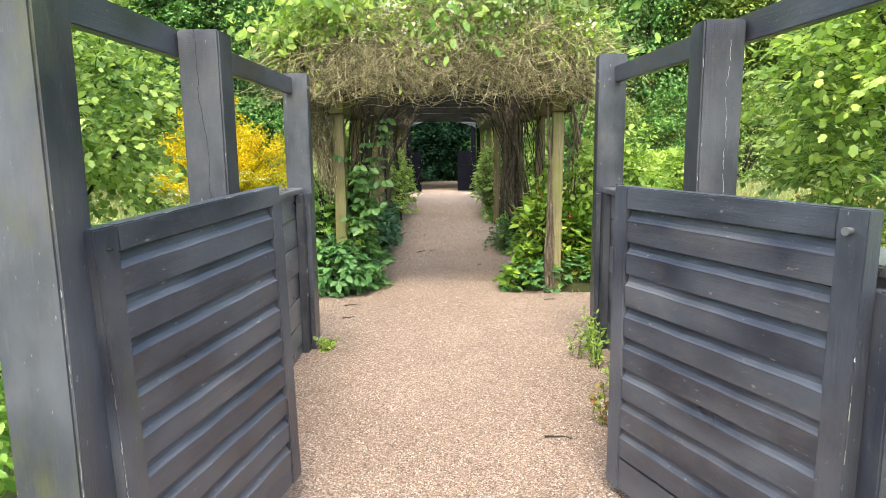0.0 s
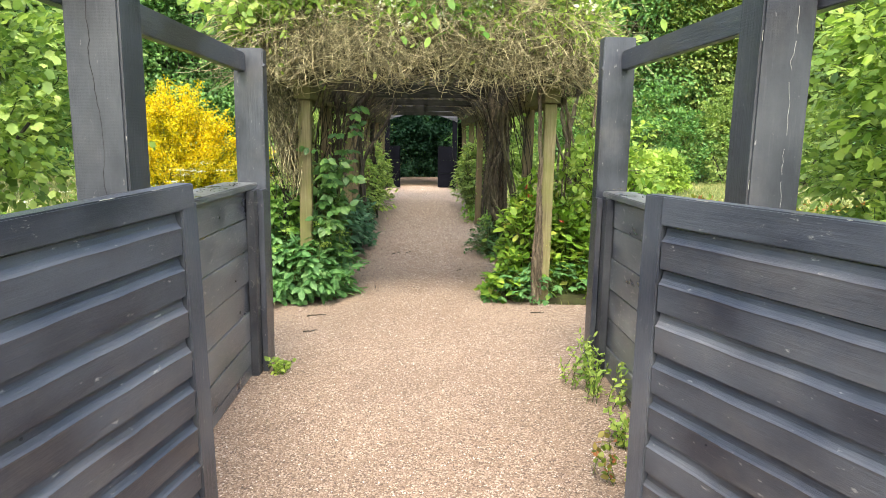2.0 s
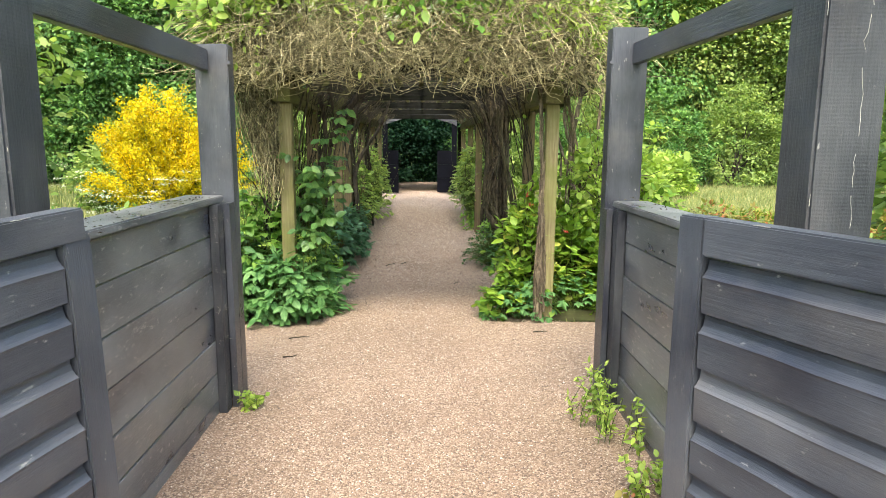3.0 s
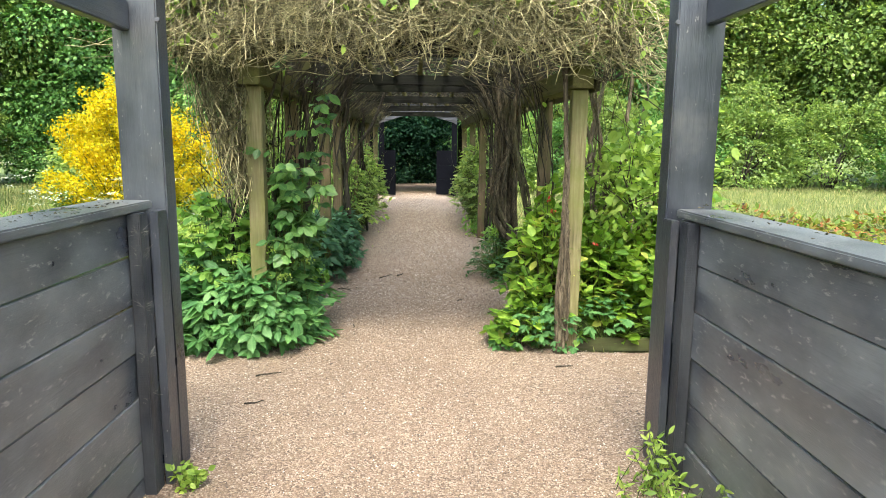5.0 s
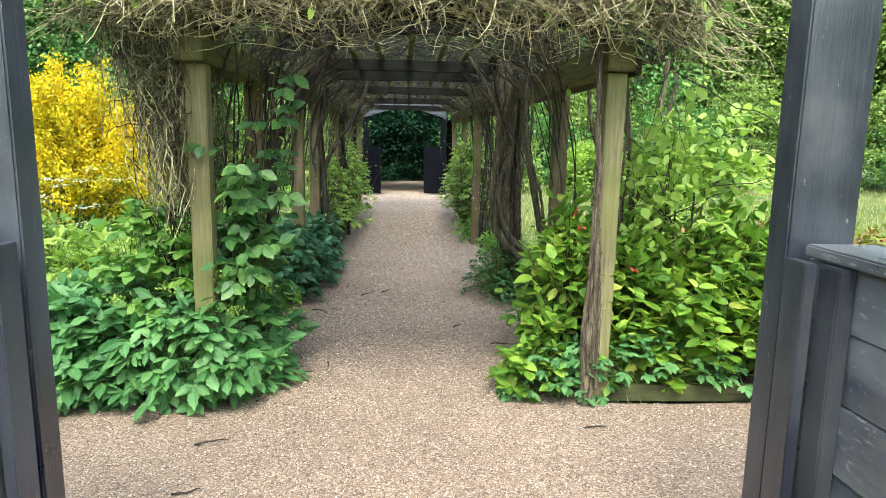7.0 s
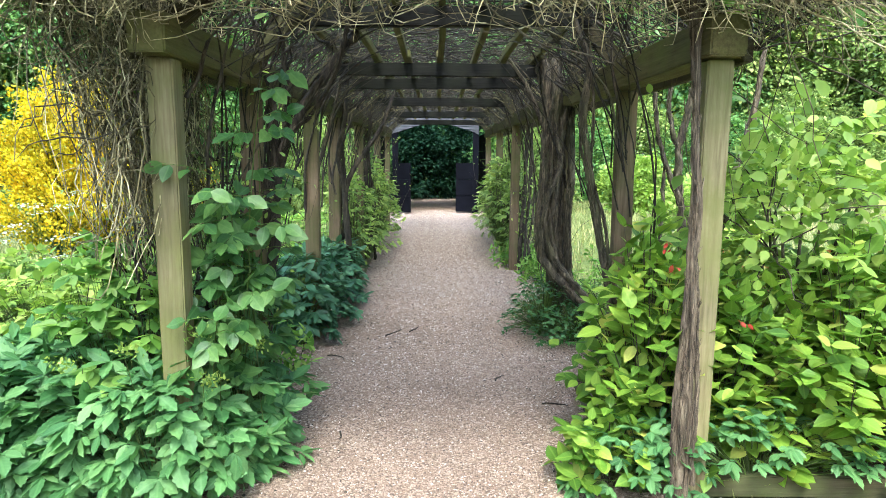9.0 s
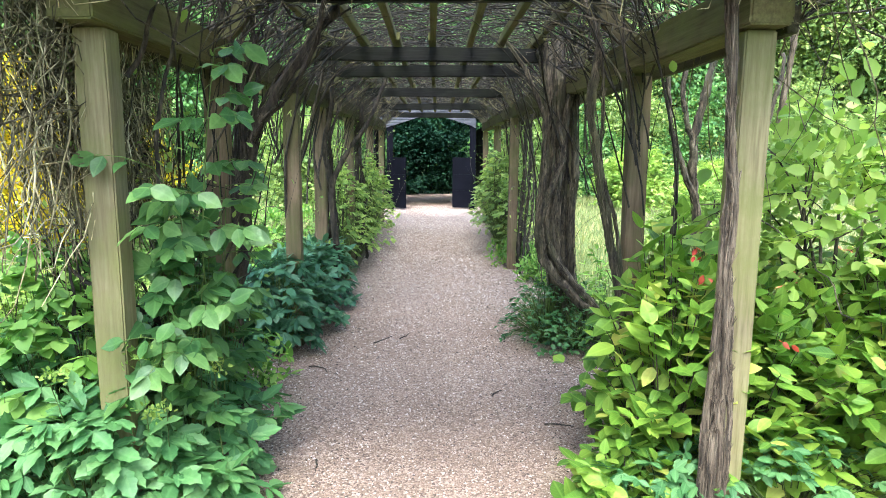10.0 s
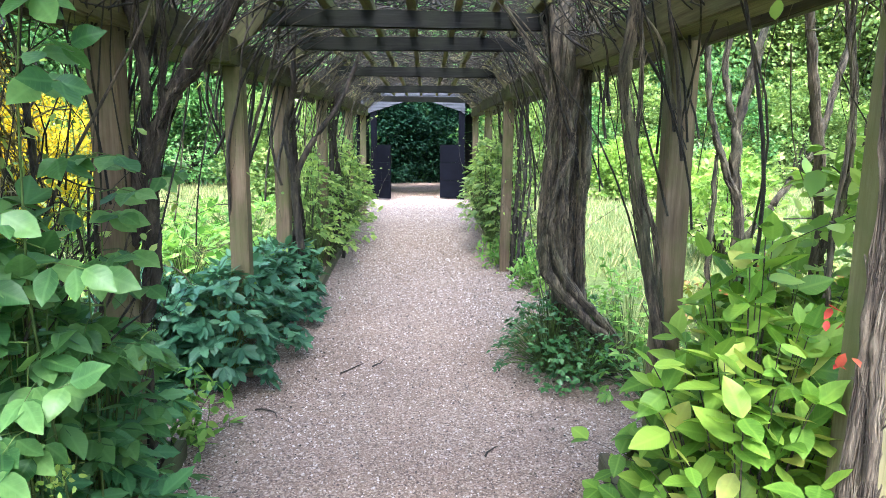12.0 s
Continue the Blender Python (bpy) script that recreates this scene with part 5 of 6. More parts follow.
def front_thatch():
    """The overhanging brush of dry twigs over the entrance, and its curtain on one flank."""
    th = thing("dry_climber", 0.1, 6.6, 0, "thatch of dry tan twigs hanging over the pergola entrance", "climber")
    base = np.array([0.1, 6.6, 0.0])
    n = 4600
    x = rng.uniform(-1.45, 1.5, n)
    arch = 2.13 - 0.06 * np.abs((x - 0.05) / 1.2) ** 2.5
    z = arch + 0.04 + 0.72 * rng.uniform(0, 1, n) ** 1.35 * (1 - 0.25 * np.abs((x - 0.05) / 1.4) ** 2)
    y = 6.75 - 0.42 * np.sin(np.clip((z - arch) / 0.8, 0, 1) * np.pi * 0.85 + 0.25) * rng.uniform(0.55, 1.0, n)
    way = np.stack([rng.normal(0, 0.75, n), rng.normal(-0.35, 0.4, n), rng.normal(-0.25, 0.5, n)], 1)
    pts = wander(np.stack([x, y, z], 1), way, rng.uniform(0.25, 0.75, n), 8, 0.24, 0.07)
    low = 2.10 - 0.06 * np.abs((pts[..., 0] - 0.05) / 1.2) ** 3 + 0.05 * np.sin(pts[..., 0] * 7)
    pts[..., 2] = np.maximum(pts[..., 2], low + rng.uniform(-0.17, 0.16, (n, 1)) + 0.06 * np.sin(x * 13)[:, None] * np.sin(x * 5.3 + 1)[:, None])
    half = rng.uniform(size=n) < 0.8
    stuff("twig_mass", tube_mesh("twigs", pts[half] - base, rng.uniform(0.0015, 0.0044, half.sum()), 4), DRY_STEM, th)
    stuff("twig_mass", tube_mesh("twigs", pts[~half] - base, rng.uniform(0.0015, 0.004, (~half).sum()), 4), OLIVE_STEM, th)
    # curtain of drooping stems on the flank
    n = 1250
    st = np.stack([rng.uniform(-1.46, -1.08, n), rng.uniform(6.66, 7.5, n), rng.uniform(1.35, 2.5, n)], 1)
    way = np.stack([rng.normal(-0.12, 0.45, n), rng.normal(-0.1, 0.5, n), rng.normal(-0.4, 0.6, n)], 1)
    pts = wander(st, way, rng.uniform(0.35, 0.95, n), 9, 0.34, 0.12)
    pts[..., 2] = np.maximum(pts[..., 2], 0.95 + 0.25 * np.abs(np.sin(pts[..., 0] * 9)))
    pts[..., 0] = np.clip(pts[..., 0], -1.14 - 0.36 * np.clip((pts[..., 2] - 1.15) / 1.0, 0, 1), -1.06)
    pale = rng.uniform(size=n) < 0.45
    stuff("curtain", tube_mesh("curtain", pts[~pale] - base, rng.uniform(0.002, 0.0045, (~pale).sum()), 4), OLIVE_STEM, th)
    stuff("curtain", tube_mesh("curtain", pts[pale] - base, rng.uniform(0.0018, 0.004, pale.sum()), 4), DRY_STEM, th)
    n = 34
    st = np.stack([rng.uniform(1.25, 1.55, n), rng.uniform(6.5, 7.6, n), rng.uniform(1.7, 2.4, n)], 1)
    way = np.stack([rng.normal(0.1, 0.35, n), rng.normal(-0.1, 0.3, n), rng.normal(-0.5, 0.5, n)], 1)
    pts = wander(st, way, rng.uniform(0.3, 0.8, n), 8, 0.2, 0.12)
    pts[..., 0] = np.clip(pts[..., 0], 1.27, 1.9)
    stuff("curtain", tube_mesh("curtain", pts - base, rng.uniform(0.002, 0.004, n), 4), OLIVE_STEM, th)
    # long loose twigs sticking out
    n = 170
    st = np.stack([rng.uniform(-1.4, 1.3, n), rng.uniform(6.3, 6.5, n), rng.uniform(2.12, 2.5, n)], 1)
    way = np.stack([rng.normal(0, 0.7, n), np.full(n, -0.5), rng.normal(-0.3, 0.4, n)], 1)
    loose = wander(st, way, rng.uniform(0.25, 0.5, n), 8, 0.25, 0.12)
    loose[..., 2] = np.maximum(loose[..., 2], 1.84 + rng.uniform(0, 0.2, (n, 1)))
    stuff("loose_twig_mass", tube_mesh("loose_twigs", loose - base, np.full(n, 0.0035), 4, 0.3), DRY_STEM, th)
    # leaves growing through the top
    n = 5200
    x = rng.uniform(-1.5, 1.5, n)
    p = np.stack([x, 6.22 + 1.2 * rng.uniform(0, 1, n) ** 2, 2.66 + rng.normal(0, 0.17, n) - 0.14 * np.abs(x / 1.3) ** 3], 1)
    keep = np.array([noise.noise(Vector(q) * 2.3) for q in p]) > -0.02
    p = p[keep]
    d = rand_dirs(len(p)) + np.array([0, -0.5, 0])
    stuff("foliage", leaf_mesh("foliage", "long", p - base, d, rand_dirs(len(p), 1.2), rng.uniform(0.04, 0.085, len(p))), LEAF_LIME, th)
    # pale flower heads
    n = 330
    spot = np.stack([rng.uniform(-1.2, 1.35, 13), rng.uniform(6.15, 6.3, 13), rng.uniform(2.42, 2.85, 13)], 1)
    p = spot[rng.integers(0, 13, n)] + rng.normal(0, 0.04, (n, 3)) * np.array([1.2, 0.6, 0.8])
    stuff("blossom", leaf_mesh("blossom", "mid", p - base, rand_dirs(n), rand_dirs(n, 1), rng.uniform(0.025, 0.05, n)), WHITE_PETAL, th)


def roof_leaves():
    th = thing("climber_foliage", 0.1, 11.5, 2.4, "green climber leaves over the top of the pergola", "climber")
    base = np.array([0.1, 11.5, 2.4])
    n = 1500
    x = rng.uniform(-1.6, 1.75, n)
    p = np.stack([x, rng.uniform(7.0, 18.4, n), 2.66 + rng.uniform(-0.05, 0.4, n) - 0.35 * np.abs((x - 0.1) / 1.5) ** 3], 1)
    p = p[np.array([noise.noise(Vector(q) * 1.3) for q in p]) > -0.15]
    stuff("foliage", leaf_mesh("foliage", "mid", p - base, rand_dirs(len(p)), rand_dirs(len(p), 1.5), rng.uniform(0.05, 0.1, len(p))), LEAF_DARK, th)
    # bright trailing leaves over the shoulder of the entrance
    for cx, cy, cz, m, nn in ((-1.45, 6.45, 2.55, LEAF_LIME, 520), (-1.0, 6.4, 2.86, LEAF_LIME, 620), (0.18, 6.32, 2.58, LEAF_BRIGHT, 170), (0.6, 6.4, 2.9, LEAF_MID, 420), (0.0, 6.45, 2.95, LEAF_LIME, 300), (1.2, 6.5, 2.85, LEAF_MID, 240), (1.5, 6.5, 2.55, LEAF_LIME, 90), (1.8, 7.2, 1.5, LEAF_LIME, 50), (1.5, 6.85, 2.45, LEAF_BRIGHT, 160)):
        c = np.array([cx, cy, cz])
        pp = c + rng.normal(size=(nn, 3)) * np.array([0.19, 0.16, 0.13])
        stuff("trailing_foliage", leaf_mesh("trailing_leaves", "mid", pp - base, rand_dirs(nn) + np.array([0, -0.3, -0.5]), rand_dirs(nn, 1) + np.array([0, -0.5, 0]), rng.uniform(0.055, 0.125, nn)), m, th)
        st = wander(np.tile(c + np.array([0, 0.2, -0.5]), (12, 1)), rand_dirs(12, 1.3), rng.uniform(0.5, 0.9, 12), 8, 0.2) - base
        stuff("stem_mass", tube_mesh("stems", st, np.full(12, 0.005), 4), VINE_BARK, th)


def vine_trunk(label, x, y, top, strands, r, spread, mat, twist=1.0, leanx=0.0, leany=0.0, foot=0.0, fibres=14):
    """An old climber's trunk: strands wound round each other, splaying at foot and head."""
    th = thing("climber", x, y, 0, label, "climber trunk", "old climber trunks")
    k = 88
    t = np.linspace(0, 1, k)
    for q in range(strands):
        ph = q * 2 * np.pi / strands + rng.uniform(0, 0.6)
        w = spread * (0.75 + 0.5 * np.sin(t * 7 + q)) * (1 + 1.2 * np.clip(t - 0.8, 0, 1) * 5) + foot * np.clip(0.25 - t, 0, 1) * 4 * rng.uniform(0.5, 1.3)
        a = ph + twist * t * 4.2 + 0.5 * np.sin(t * 5 + q * 2)
        p = np.stack([w * np.cos(a) + leanx * t + 0.02 * np.sin(t * 11 + q), w * np.sin(a) + leany * t + 0.02 * np.cos(t * 9 + q), t * top - 0.01], 1)
        p += np.cumsum(rng.normal(0, 0.0024, p.shape), axis=0) * np.array([1, 1, 0])
        rad = r * rng.uniform(0.6, 1.2)
        me = tube_mesh("strand", p[None], np.array([rad]), 9, 0.6)
        co = np.zeros(len(me.vertices) * 3, np.float32)
        me.vertices.foreach_get("co", co)
        co = co.reshape(-1, 3)
        co += np.array([np.array(noise.noise_vector(Vector(c * np.array([70, 70, 26]) + q * 7))) * 0.6 + np.array(noise.noise_vector(Vector(c * np.array([9, 9, 12.0]) + q * 3))) * 0.85 for c in co.astype(float)]) * rad
        me.vertices.foreach_set("co", co.ravel())
        link_mesh("strand", me, mat, th)
        m = fibres
        idx = np.arange(0, k, 2)
        ph2 = rng.uniform(0, 2 * np.pi, (m, 1)) + t[idx][None] * rng.normal(0, 3.5, (m, 1))
        rr = rad * rng.uniform(0.85, 1.25, (m, 1)) * (1 - 0.4 * t[idx][None])
        fib = p[None, idx] + np.stack([np.cos(ph2) * rr, np.sin(ph2) * rr, np.zeros_like(rr)], -1) + rng.normal(0, 0.0015, (m, len(idx), 3))
        fib = np.concatenate([fib[:, q2:q2 + 6] + rng.normal(0, 0.002, (m, 1, 3)) for q2 in (0, 5, 10, 15, 20, 25, 30, 36)])
        m = len(fib)
        fib[:, -1] += rng.normal(0, 0.007, (m, 3))
        fib[:, 0] += rng.normal(0, 0.004, (m, 3))
        stuff("bark_fibre", tube_mesh("bark_fibre", fib, rng.uniform(0.0012, 0.0034, m) * min(1.0, rad / 0.016), 3, 0.8), mat, th)
    return th


def branch(points, r, mat, label):
    p = np.array(points, dtype=float)
    t = np.linspace(0, len(p) - 1, 26)
    path = np.stack([np.interp(t, np.arange(len(p)), p[:, q]) for q in range(3)], 1)
    for _ in range(3):
        path[1:-1] = (path[:-2] + path[1:-1] * 2 + path[2:]) / 4
    path[1:] += np.cumsum(rng.normal(0, 0.004, (25, 3)), axis=0)
    base = np.array([p[0][0], p[0][1], 0])
    ob = link_mesh("climber", tube_mesh("climber_stem", path[None] - base, np.array([r]), 8, 0.55), mat)
    ob.location = base
    tagged(ob, label, "climber stem", "climber stems")


roof_stems()
front_thatch()
roof_leaves()
def strand(th, points, r, mat, tip=0.75, fibres=12):
    """One gnarled strand of an old climber through the given world points, with loose bark fibres."""
    p = np.array(points, dtype=float)
    t = np.linspace(0, len(p) - 1, 70)
    path = np.stack([np.interp(t, np.arange(len(p)), p[:, q]) for q in range(3)], 1)
    for _ in range(22):
        path[1:-1] = (path[:-2] + path[1:-1] * 2 + path[2:]) / 4
    path[1:-1] += np.cumsum(rng.normal(0, 0.0016, (68, 3)), axis=0) * np.array([1, 1, 0])
    path -= np.array(th.location)
    me = tube_mesh("strand", path[None], np.array([r]), 10, tip)
    co = np.zeros(len(me.vertices) * 3, np.float32)
    me.vertices.foreach_get("co", co)
    co = co.reshape(-1, 3)
    o = float(points[0][0] * 31 + points[0][2] * 17)
    co += np.array([np.array(noise.noise_vector(Vector(c * np.array([60, 60, 17]) + o))) * 0.45 + np.array(noise.noise_vector(Vector(c * np.array([9, 9, 9.0]) + o))) * 0.7 for c in co.astype(float)]) * r
    me.vertices.foreach_set("co", co.ravel())
    link_mesh("strand", me, mat, th)
    idx = np.arange(0, 70, 2)
    ph = rng.uniform(0, 2 * np.pi, (fibres, 1)) + np.linspace(0, 1, 35)[None] * rng.normal(0, 3, (fibres, 1))
    rr = r * rng.uniform(0.9, 1.25, (fibres, 1)) * np.linspace(1, tip, 35)[None]
    fib = path[None, idx] + np.stack([np.cos(ph) * rr, np.sin(ph) * rr, np.zeros_like(rr)], -1) + rng.normal(0, 0.0018, (fibres, 35, 3))
    fib = np.concatenate([fib[:, a:a + 7] for a in (0, 4, 9, 13, 18, 22, 27)])
    fib[:, -1] += rng.normal(0, 0.008, (len(fib), 3))
    stuff("bark_fibre", tube_mesh("bark_fibre", fib, rng.uniform(0.0012, 0.0032, len(fib)), 3, 0.7), mat, th)


def trunk_of(label, x, y, strands, mat, fibres=12):
    th = thing("climber", x, y, 0, label, "climber trunk", "old climber trunks")
    bpy.context.view_layer.update()
    for r, tip, points in strands:
        strand(th, points, r, mat, tip, fibres)
    return th


trunk_of("shaggy grey climber trunk clinging to the pale post", 1.13, 6.69, (
    (0.013, 0.8, ((1.083, 6.68, 0.0), (1.089, 6.68, 0.4), (1.110, 6.68, 0.8), (1.116, 6.68, 1.15), (1.110, 6.68, 1.45), (1.089, 6.69, 1.8), (1.065, 6.72, 2.2))),
    (0.010, 0.8, ((1.131, 6.67, 0.0), (1.125, 6.67, 0.5), (1.107, 6.66, 0.9), (1.125, 6.67, 1.2), (1.104, 6.67, 1.6), (1.095, 6.70, 2.1))),
    (0.018, 0.5, ((1.101, 6.66, 0.0), (1.107, 6.66, 0.4), (1.125, 6.665, 0.72), (1.119, 6.67, 1.0))),
    (0.008, 0.7, ((1.155, 6.65, 0.1), (1.149, 6.65, 0.5), (1.131, 6.65, 0.85), (1.113, 6.66, 1.3)))), GREY_BARK, 26)
trunk_of("massive twisted climber trunk with a curved foot beside a pergola post", 1.1, 9.4, (
    (0.036, 0.9, ((1.46, 9.1, -0.02), (1.26, 9.18, 0.28), (1.04, 9.26, 0.47), (0.90, 9.3, 0.64), (0.865, 9.32, 0.85), (0.89, 9.34, 1.15), (0.93, 9.38, 1.7), (0.90, 9.42, 2.25))),
    (0.027, 0.9, ((1.50, 9.14, -0.02), (1.28, 9.2, 0.36), (1.10, 9.25, 0.52), (0.96, 9.28, 0.74), (0.93, 9.30, 1.0), (0.99, 9.32, 1.25), (1.06, 9.38, 1.6), (1.04, 9.45, 2.25))),
    (0.041, 0.8, ((1.15, 9.46, -0.02), (1.09, 9.44, 0.4), (1.06, 9.42, 0.8), (1.08, 9.40, 1.2), (1.09, 9.42, 1.7), (1.02, 9.48, 2.3))),
    (0.028, 0.8, ((1.30, 9.40, -0.02), (1.17, 9.40, 0.4), (1.11, 9.36, 0.9), (1.13, 9.36, 1.35), (1.12, 9.40, 1.9), (1.16, 9.5, 2.3))),
    (0.020, 0.7, ((0.90, 9.28, 1.0), (0.98, 9.27, 1.22), (1.06, 9.30, 1.45), (1.0, 9.36, 1.75), (0.86, 9.42, 2.2))),
    (0.014, 0.7, ((1.16, 9.30, 0.0), (1.02, 9.26, 0.55), (1.03, 9.28, 0.95), (0.96, 9.30, 1.4), (0.98, 9.36, 2.1))),
    (0.040, 0.8, ((1.10, 9.42, 0.0), (1.02, 9.40, 0.45), (0.98, 9.38, 0.85), (1.0, 9.36, 1.3), (1.03, 9.40, 1.8), (1.0, 9.48, 2.3))),
    (0.024, 0.8, ((1.36, 9.26, 0.0), (1.18, 9.28, 0.38), (1.03, 9.30, 0.62), (0.98, 9.30, 0.95), (1.05, 9.32, 1.35), (1.09, 9.36, 1.8), (1.2, 9.4, 2.2))),
    (0.020, 0.8, ((0.92, 9.36, 0.7), (0.93, 9.36, 1.2), (0.99, 9.36, 1.7), (0.94, 9.44, 2.3))),
    (0.017, 0.7, ((1.02, 9.40, 0.3), (0.97, 9.38, 0.9), (1.0, 9.36, 1.5), (0.80, 9.44, 2.0), (0.62, 9.5, 2.28))),
    (0.009, 0.7, ((0.86, 9.28, 0.75), (0.93, 9.26, 1.05), (0.91, 9.28, 1.5), (1.0, 9.30, 1.9)))), VINE_BARK, 30)
trunk_of("slender climber trunk leaning beside the pergola", 1.0, 7.75, (
    (0.023, 0.8, ((1.14, 7.72, -0.02), (1.10, 7.73, 0.5), (1.00, 7.75, 1.0), (0.92, 7.75, 1.36), (0.87, 7.76, 1.7), (0.94, 7.78, 1.95), (0.82, 7.9, 2.3))),
    (0.008, 0.7, ((1.20, 7.70, 0.0), (1.07, 7.71, 0.7), (1.02, 7.72, 1.1), (0.91, 7.72, 1.4), (0.93, 7.73, 1.75), (0.90, 7.76, 2.1)))), VINE_BARK, 10)
trunk_of("dark forked climber trunk twisting past a pergola post", -0.95, 7.95, (
    (0.030, 0.9, ((-0.97, 7.94, -0.02), (-0.965, 7.95, 0.44), (-0.955, 7.95, 0.75), (-0.89, 7.94, 0.95), (-0.875, 7.94, 1.1), (-0.905, 7.95, 1.2), (-0.87, 7.95, 1.4), (-0.83, 7.95, 1.58), (-0.73, 7.98, 1.74), (-0.58, 8.05, 1.98), (-0.35, 8.1, 2.3))),
    (0.034, 0.8, ((-1.20, 8.0, 0.35), (-1.12, 7.97, 0.70), (-1.06, 7.95, 0.90), (-0.97, 7.93, 1.05), (-0.94, 7.94, 1.18), (-0.96, 7.95, 1.34), (-1.0, 7.97, 1.5), (-1.04, 8.0, 2.1))),
    (0.022, 0.7, ((-0.92, 7.95, 1.15), (-0.89, 7.95, 1.4), (-0.88, 7.95, 1.6), (-0.90, 7.93, 1.86), (-0.98, 7.9, 2.25))),
    (0.014, 0.6, ((-0.86, 7.95, 1.45), (-0.78, 7.9, 1.62), (-0.66, 7.88, 1.72), (-0.5, 7.86, 2.0), (-0.42, 7.8, 2.3))),
    (0.011, 0.6, ((-0.83, 7.95, 1.55), (-0.80, 7.92, 1.85), (-0.82, 7.9, 2.3))),
    (0.012, 0.6, ((-1.05, 7.9, 0.1), (-1.02, 7.88, 0.6), (-1.08, 7.88, 1.1), (-1.0, 7.9, 1.6), (-0.96, 7.95, 2.2)))), DARK_BARK)
vine_trunk("stringy climber trunk inside the pergola", -0.98, 10.9, 2.2, 6, 0.022, 0.06, DARK_BARK, 0.8, 0.0, 0.0, 0.06)
vine_trunk("stringy climber trunk inside the pergola", 1.18, 12.2, 2.2, 5, 0.016, 0.07, DARK_BARK, 0.6, 0.0, 0.2, 0.06)
vine_trunk("stringy climber trunk inside the pergola", 1.18, 13.6, 2.2, 5, 0.016, 0.07, DARK_BARK, 0.6, 0.0, 0.2, 0.06)
vine_trunk("stringy climber trunk inside the pergola", -0.95, 13.2, 2.2, 6, 0.025, 0.08, DARK_BARK, 0.6, 0.0, 0.2, 0.06)
trunk_of("grey forked shrub trunk outside the pergola", 1.85, 8.9, (
    (0.030, 0.7, ((1.95, 8.9, -0.05), (1.93, 8.9, 0.6), (1.88, 8.9, 1.1), (1.84, 8.9, 1.5), (1.90, 8.85, 1.9), (2.02, 8.8, 2.5))),
    (0.020, 0.6, ((1.89, 8.9, 1.1), (1.74, 8.88, 1.42), (1.66, 8.86, 1.7), (1.60, 8.8, 2.2))),
    (0.018, 0.6, ((1.84, 8.9, 1.5), (1.76, 8.9, 1.8), (1.78, 8.88, 2.3))),
    (0.020, 0.6, ((1.92, 8.9, 0.9), (2.12, 8.9, 1.2), (2.30, 8.9, 1.45), (2.4, 8.9, 2.1))),
    (0.016, 0.6, ((1.72, 8.8, 0.0), (1.70, 8.8, 0.8), (1.72, 8.85, 1.4)))), VINE_BARK, 8)
trunk_of("grey shrub trunk outside the pergola", 1.75, 7.9, (
    (0.022, 0.7, ((1.70, 7.9, 0.0), (1.74, 7.9, 0.8), (1.72, 7.88, 1.3), (1.62, 7.85, 1.8), (1.5, 7.8, 2.2))),
    (0.016, 0.7, ((1.73, 7.9, 1.0), (1.86, 7.88, 1.4), (1.90, 7.85, 2.1))),
    (0.008, 0.7, ((1.52, 7.5, 0.2), (1.50, 7.5, 0.9), (1.56, 7.5, 1.4), (1.45, 7.45, 2.1))),
    (0.007, 0.7, ((1.56, 7.4, 0.2), (1.48, 7.42, 1.0), (1.52, 7.42, 1.6), (1.40, 7.4, 2.1)))), GREY_BARK, 8)
STEM = "bare dark climber stem arching up to the pergola roof"
for pts, r, m in (
        ([(-0.85, 10.7, 0.1), (-0.83, 10.6, 0.7), (-0.86, 10.6, 1.15), (-0.72, 10.7, 1.45), (-0.5, 10.9, 1.75), (-0.35, 11.2, 2.2)], 0.034, DARK_BARK),
        ([(-0.86, 10.6, 1.1), (-0.92, 10.5, 1.5), (-0.82, 10.4, 1.85), (-0.8, 10.3, 2.25)], 0.028, DARK_BARK),
        ([(-1.0, 9.6, 0.0), (-1.0, 9.5, 0.8), (-0.9, 9.5, 1.5), (-0.7, 9.6, 2.2)], 0.018, VINE_BARK),
        ([(-1.06, 7.3, 0.1), (-1.0, 7.2, 0.8), (-0.98, 7.1, 1.5), (-0.85, 7.2, 2.2)], 0.012, VINE_BARK)):
    branch(pts, r, m, STEM)


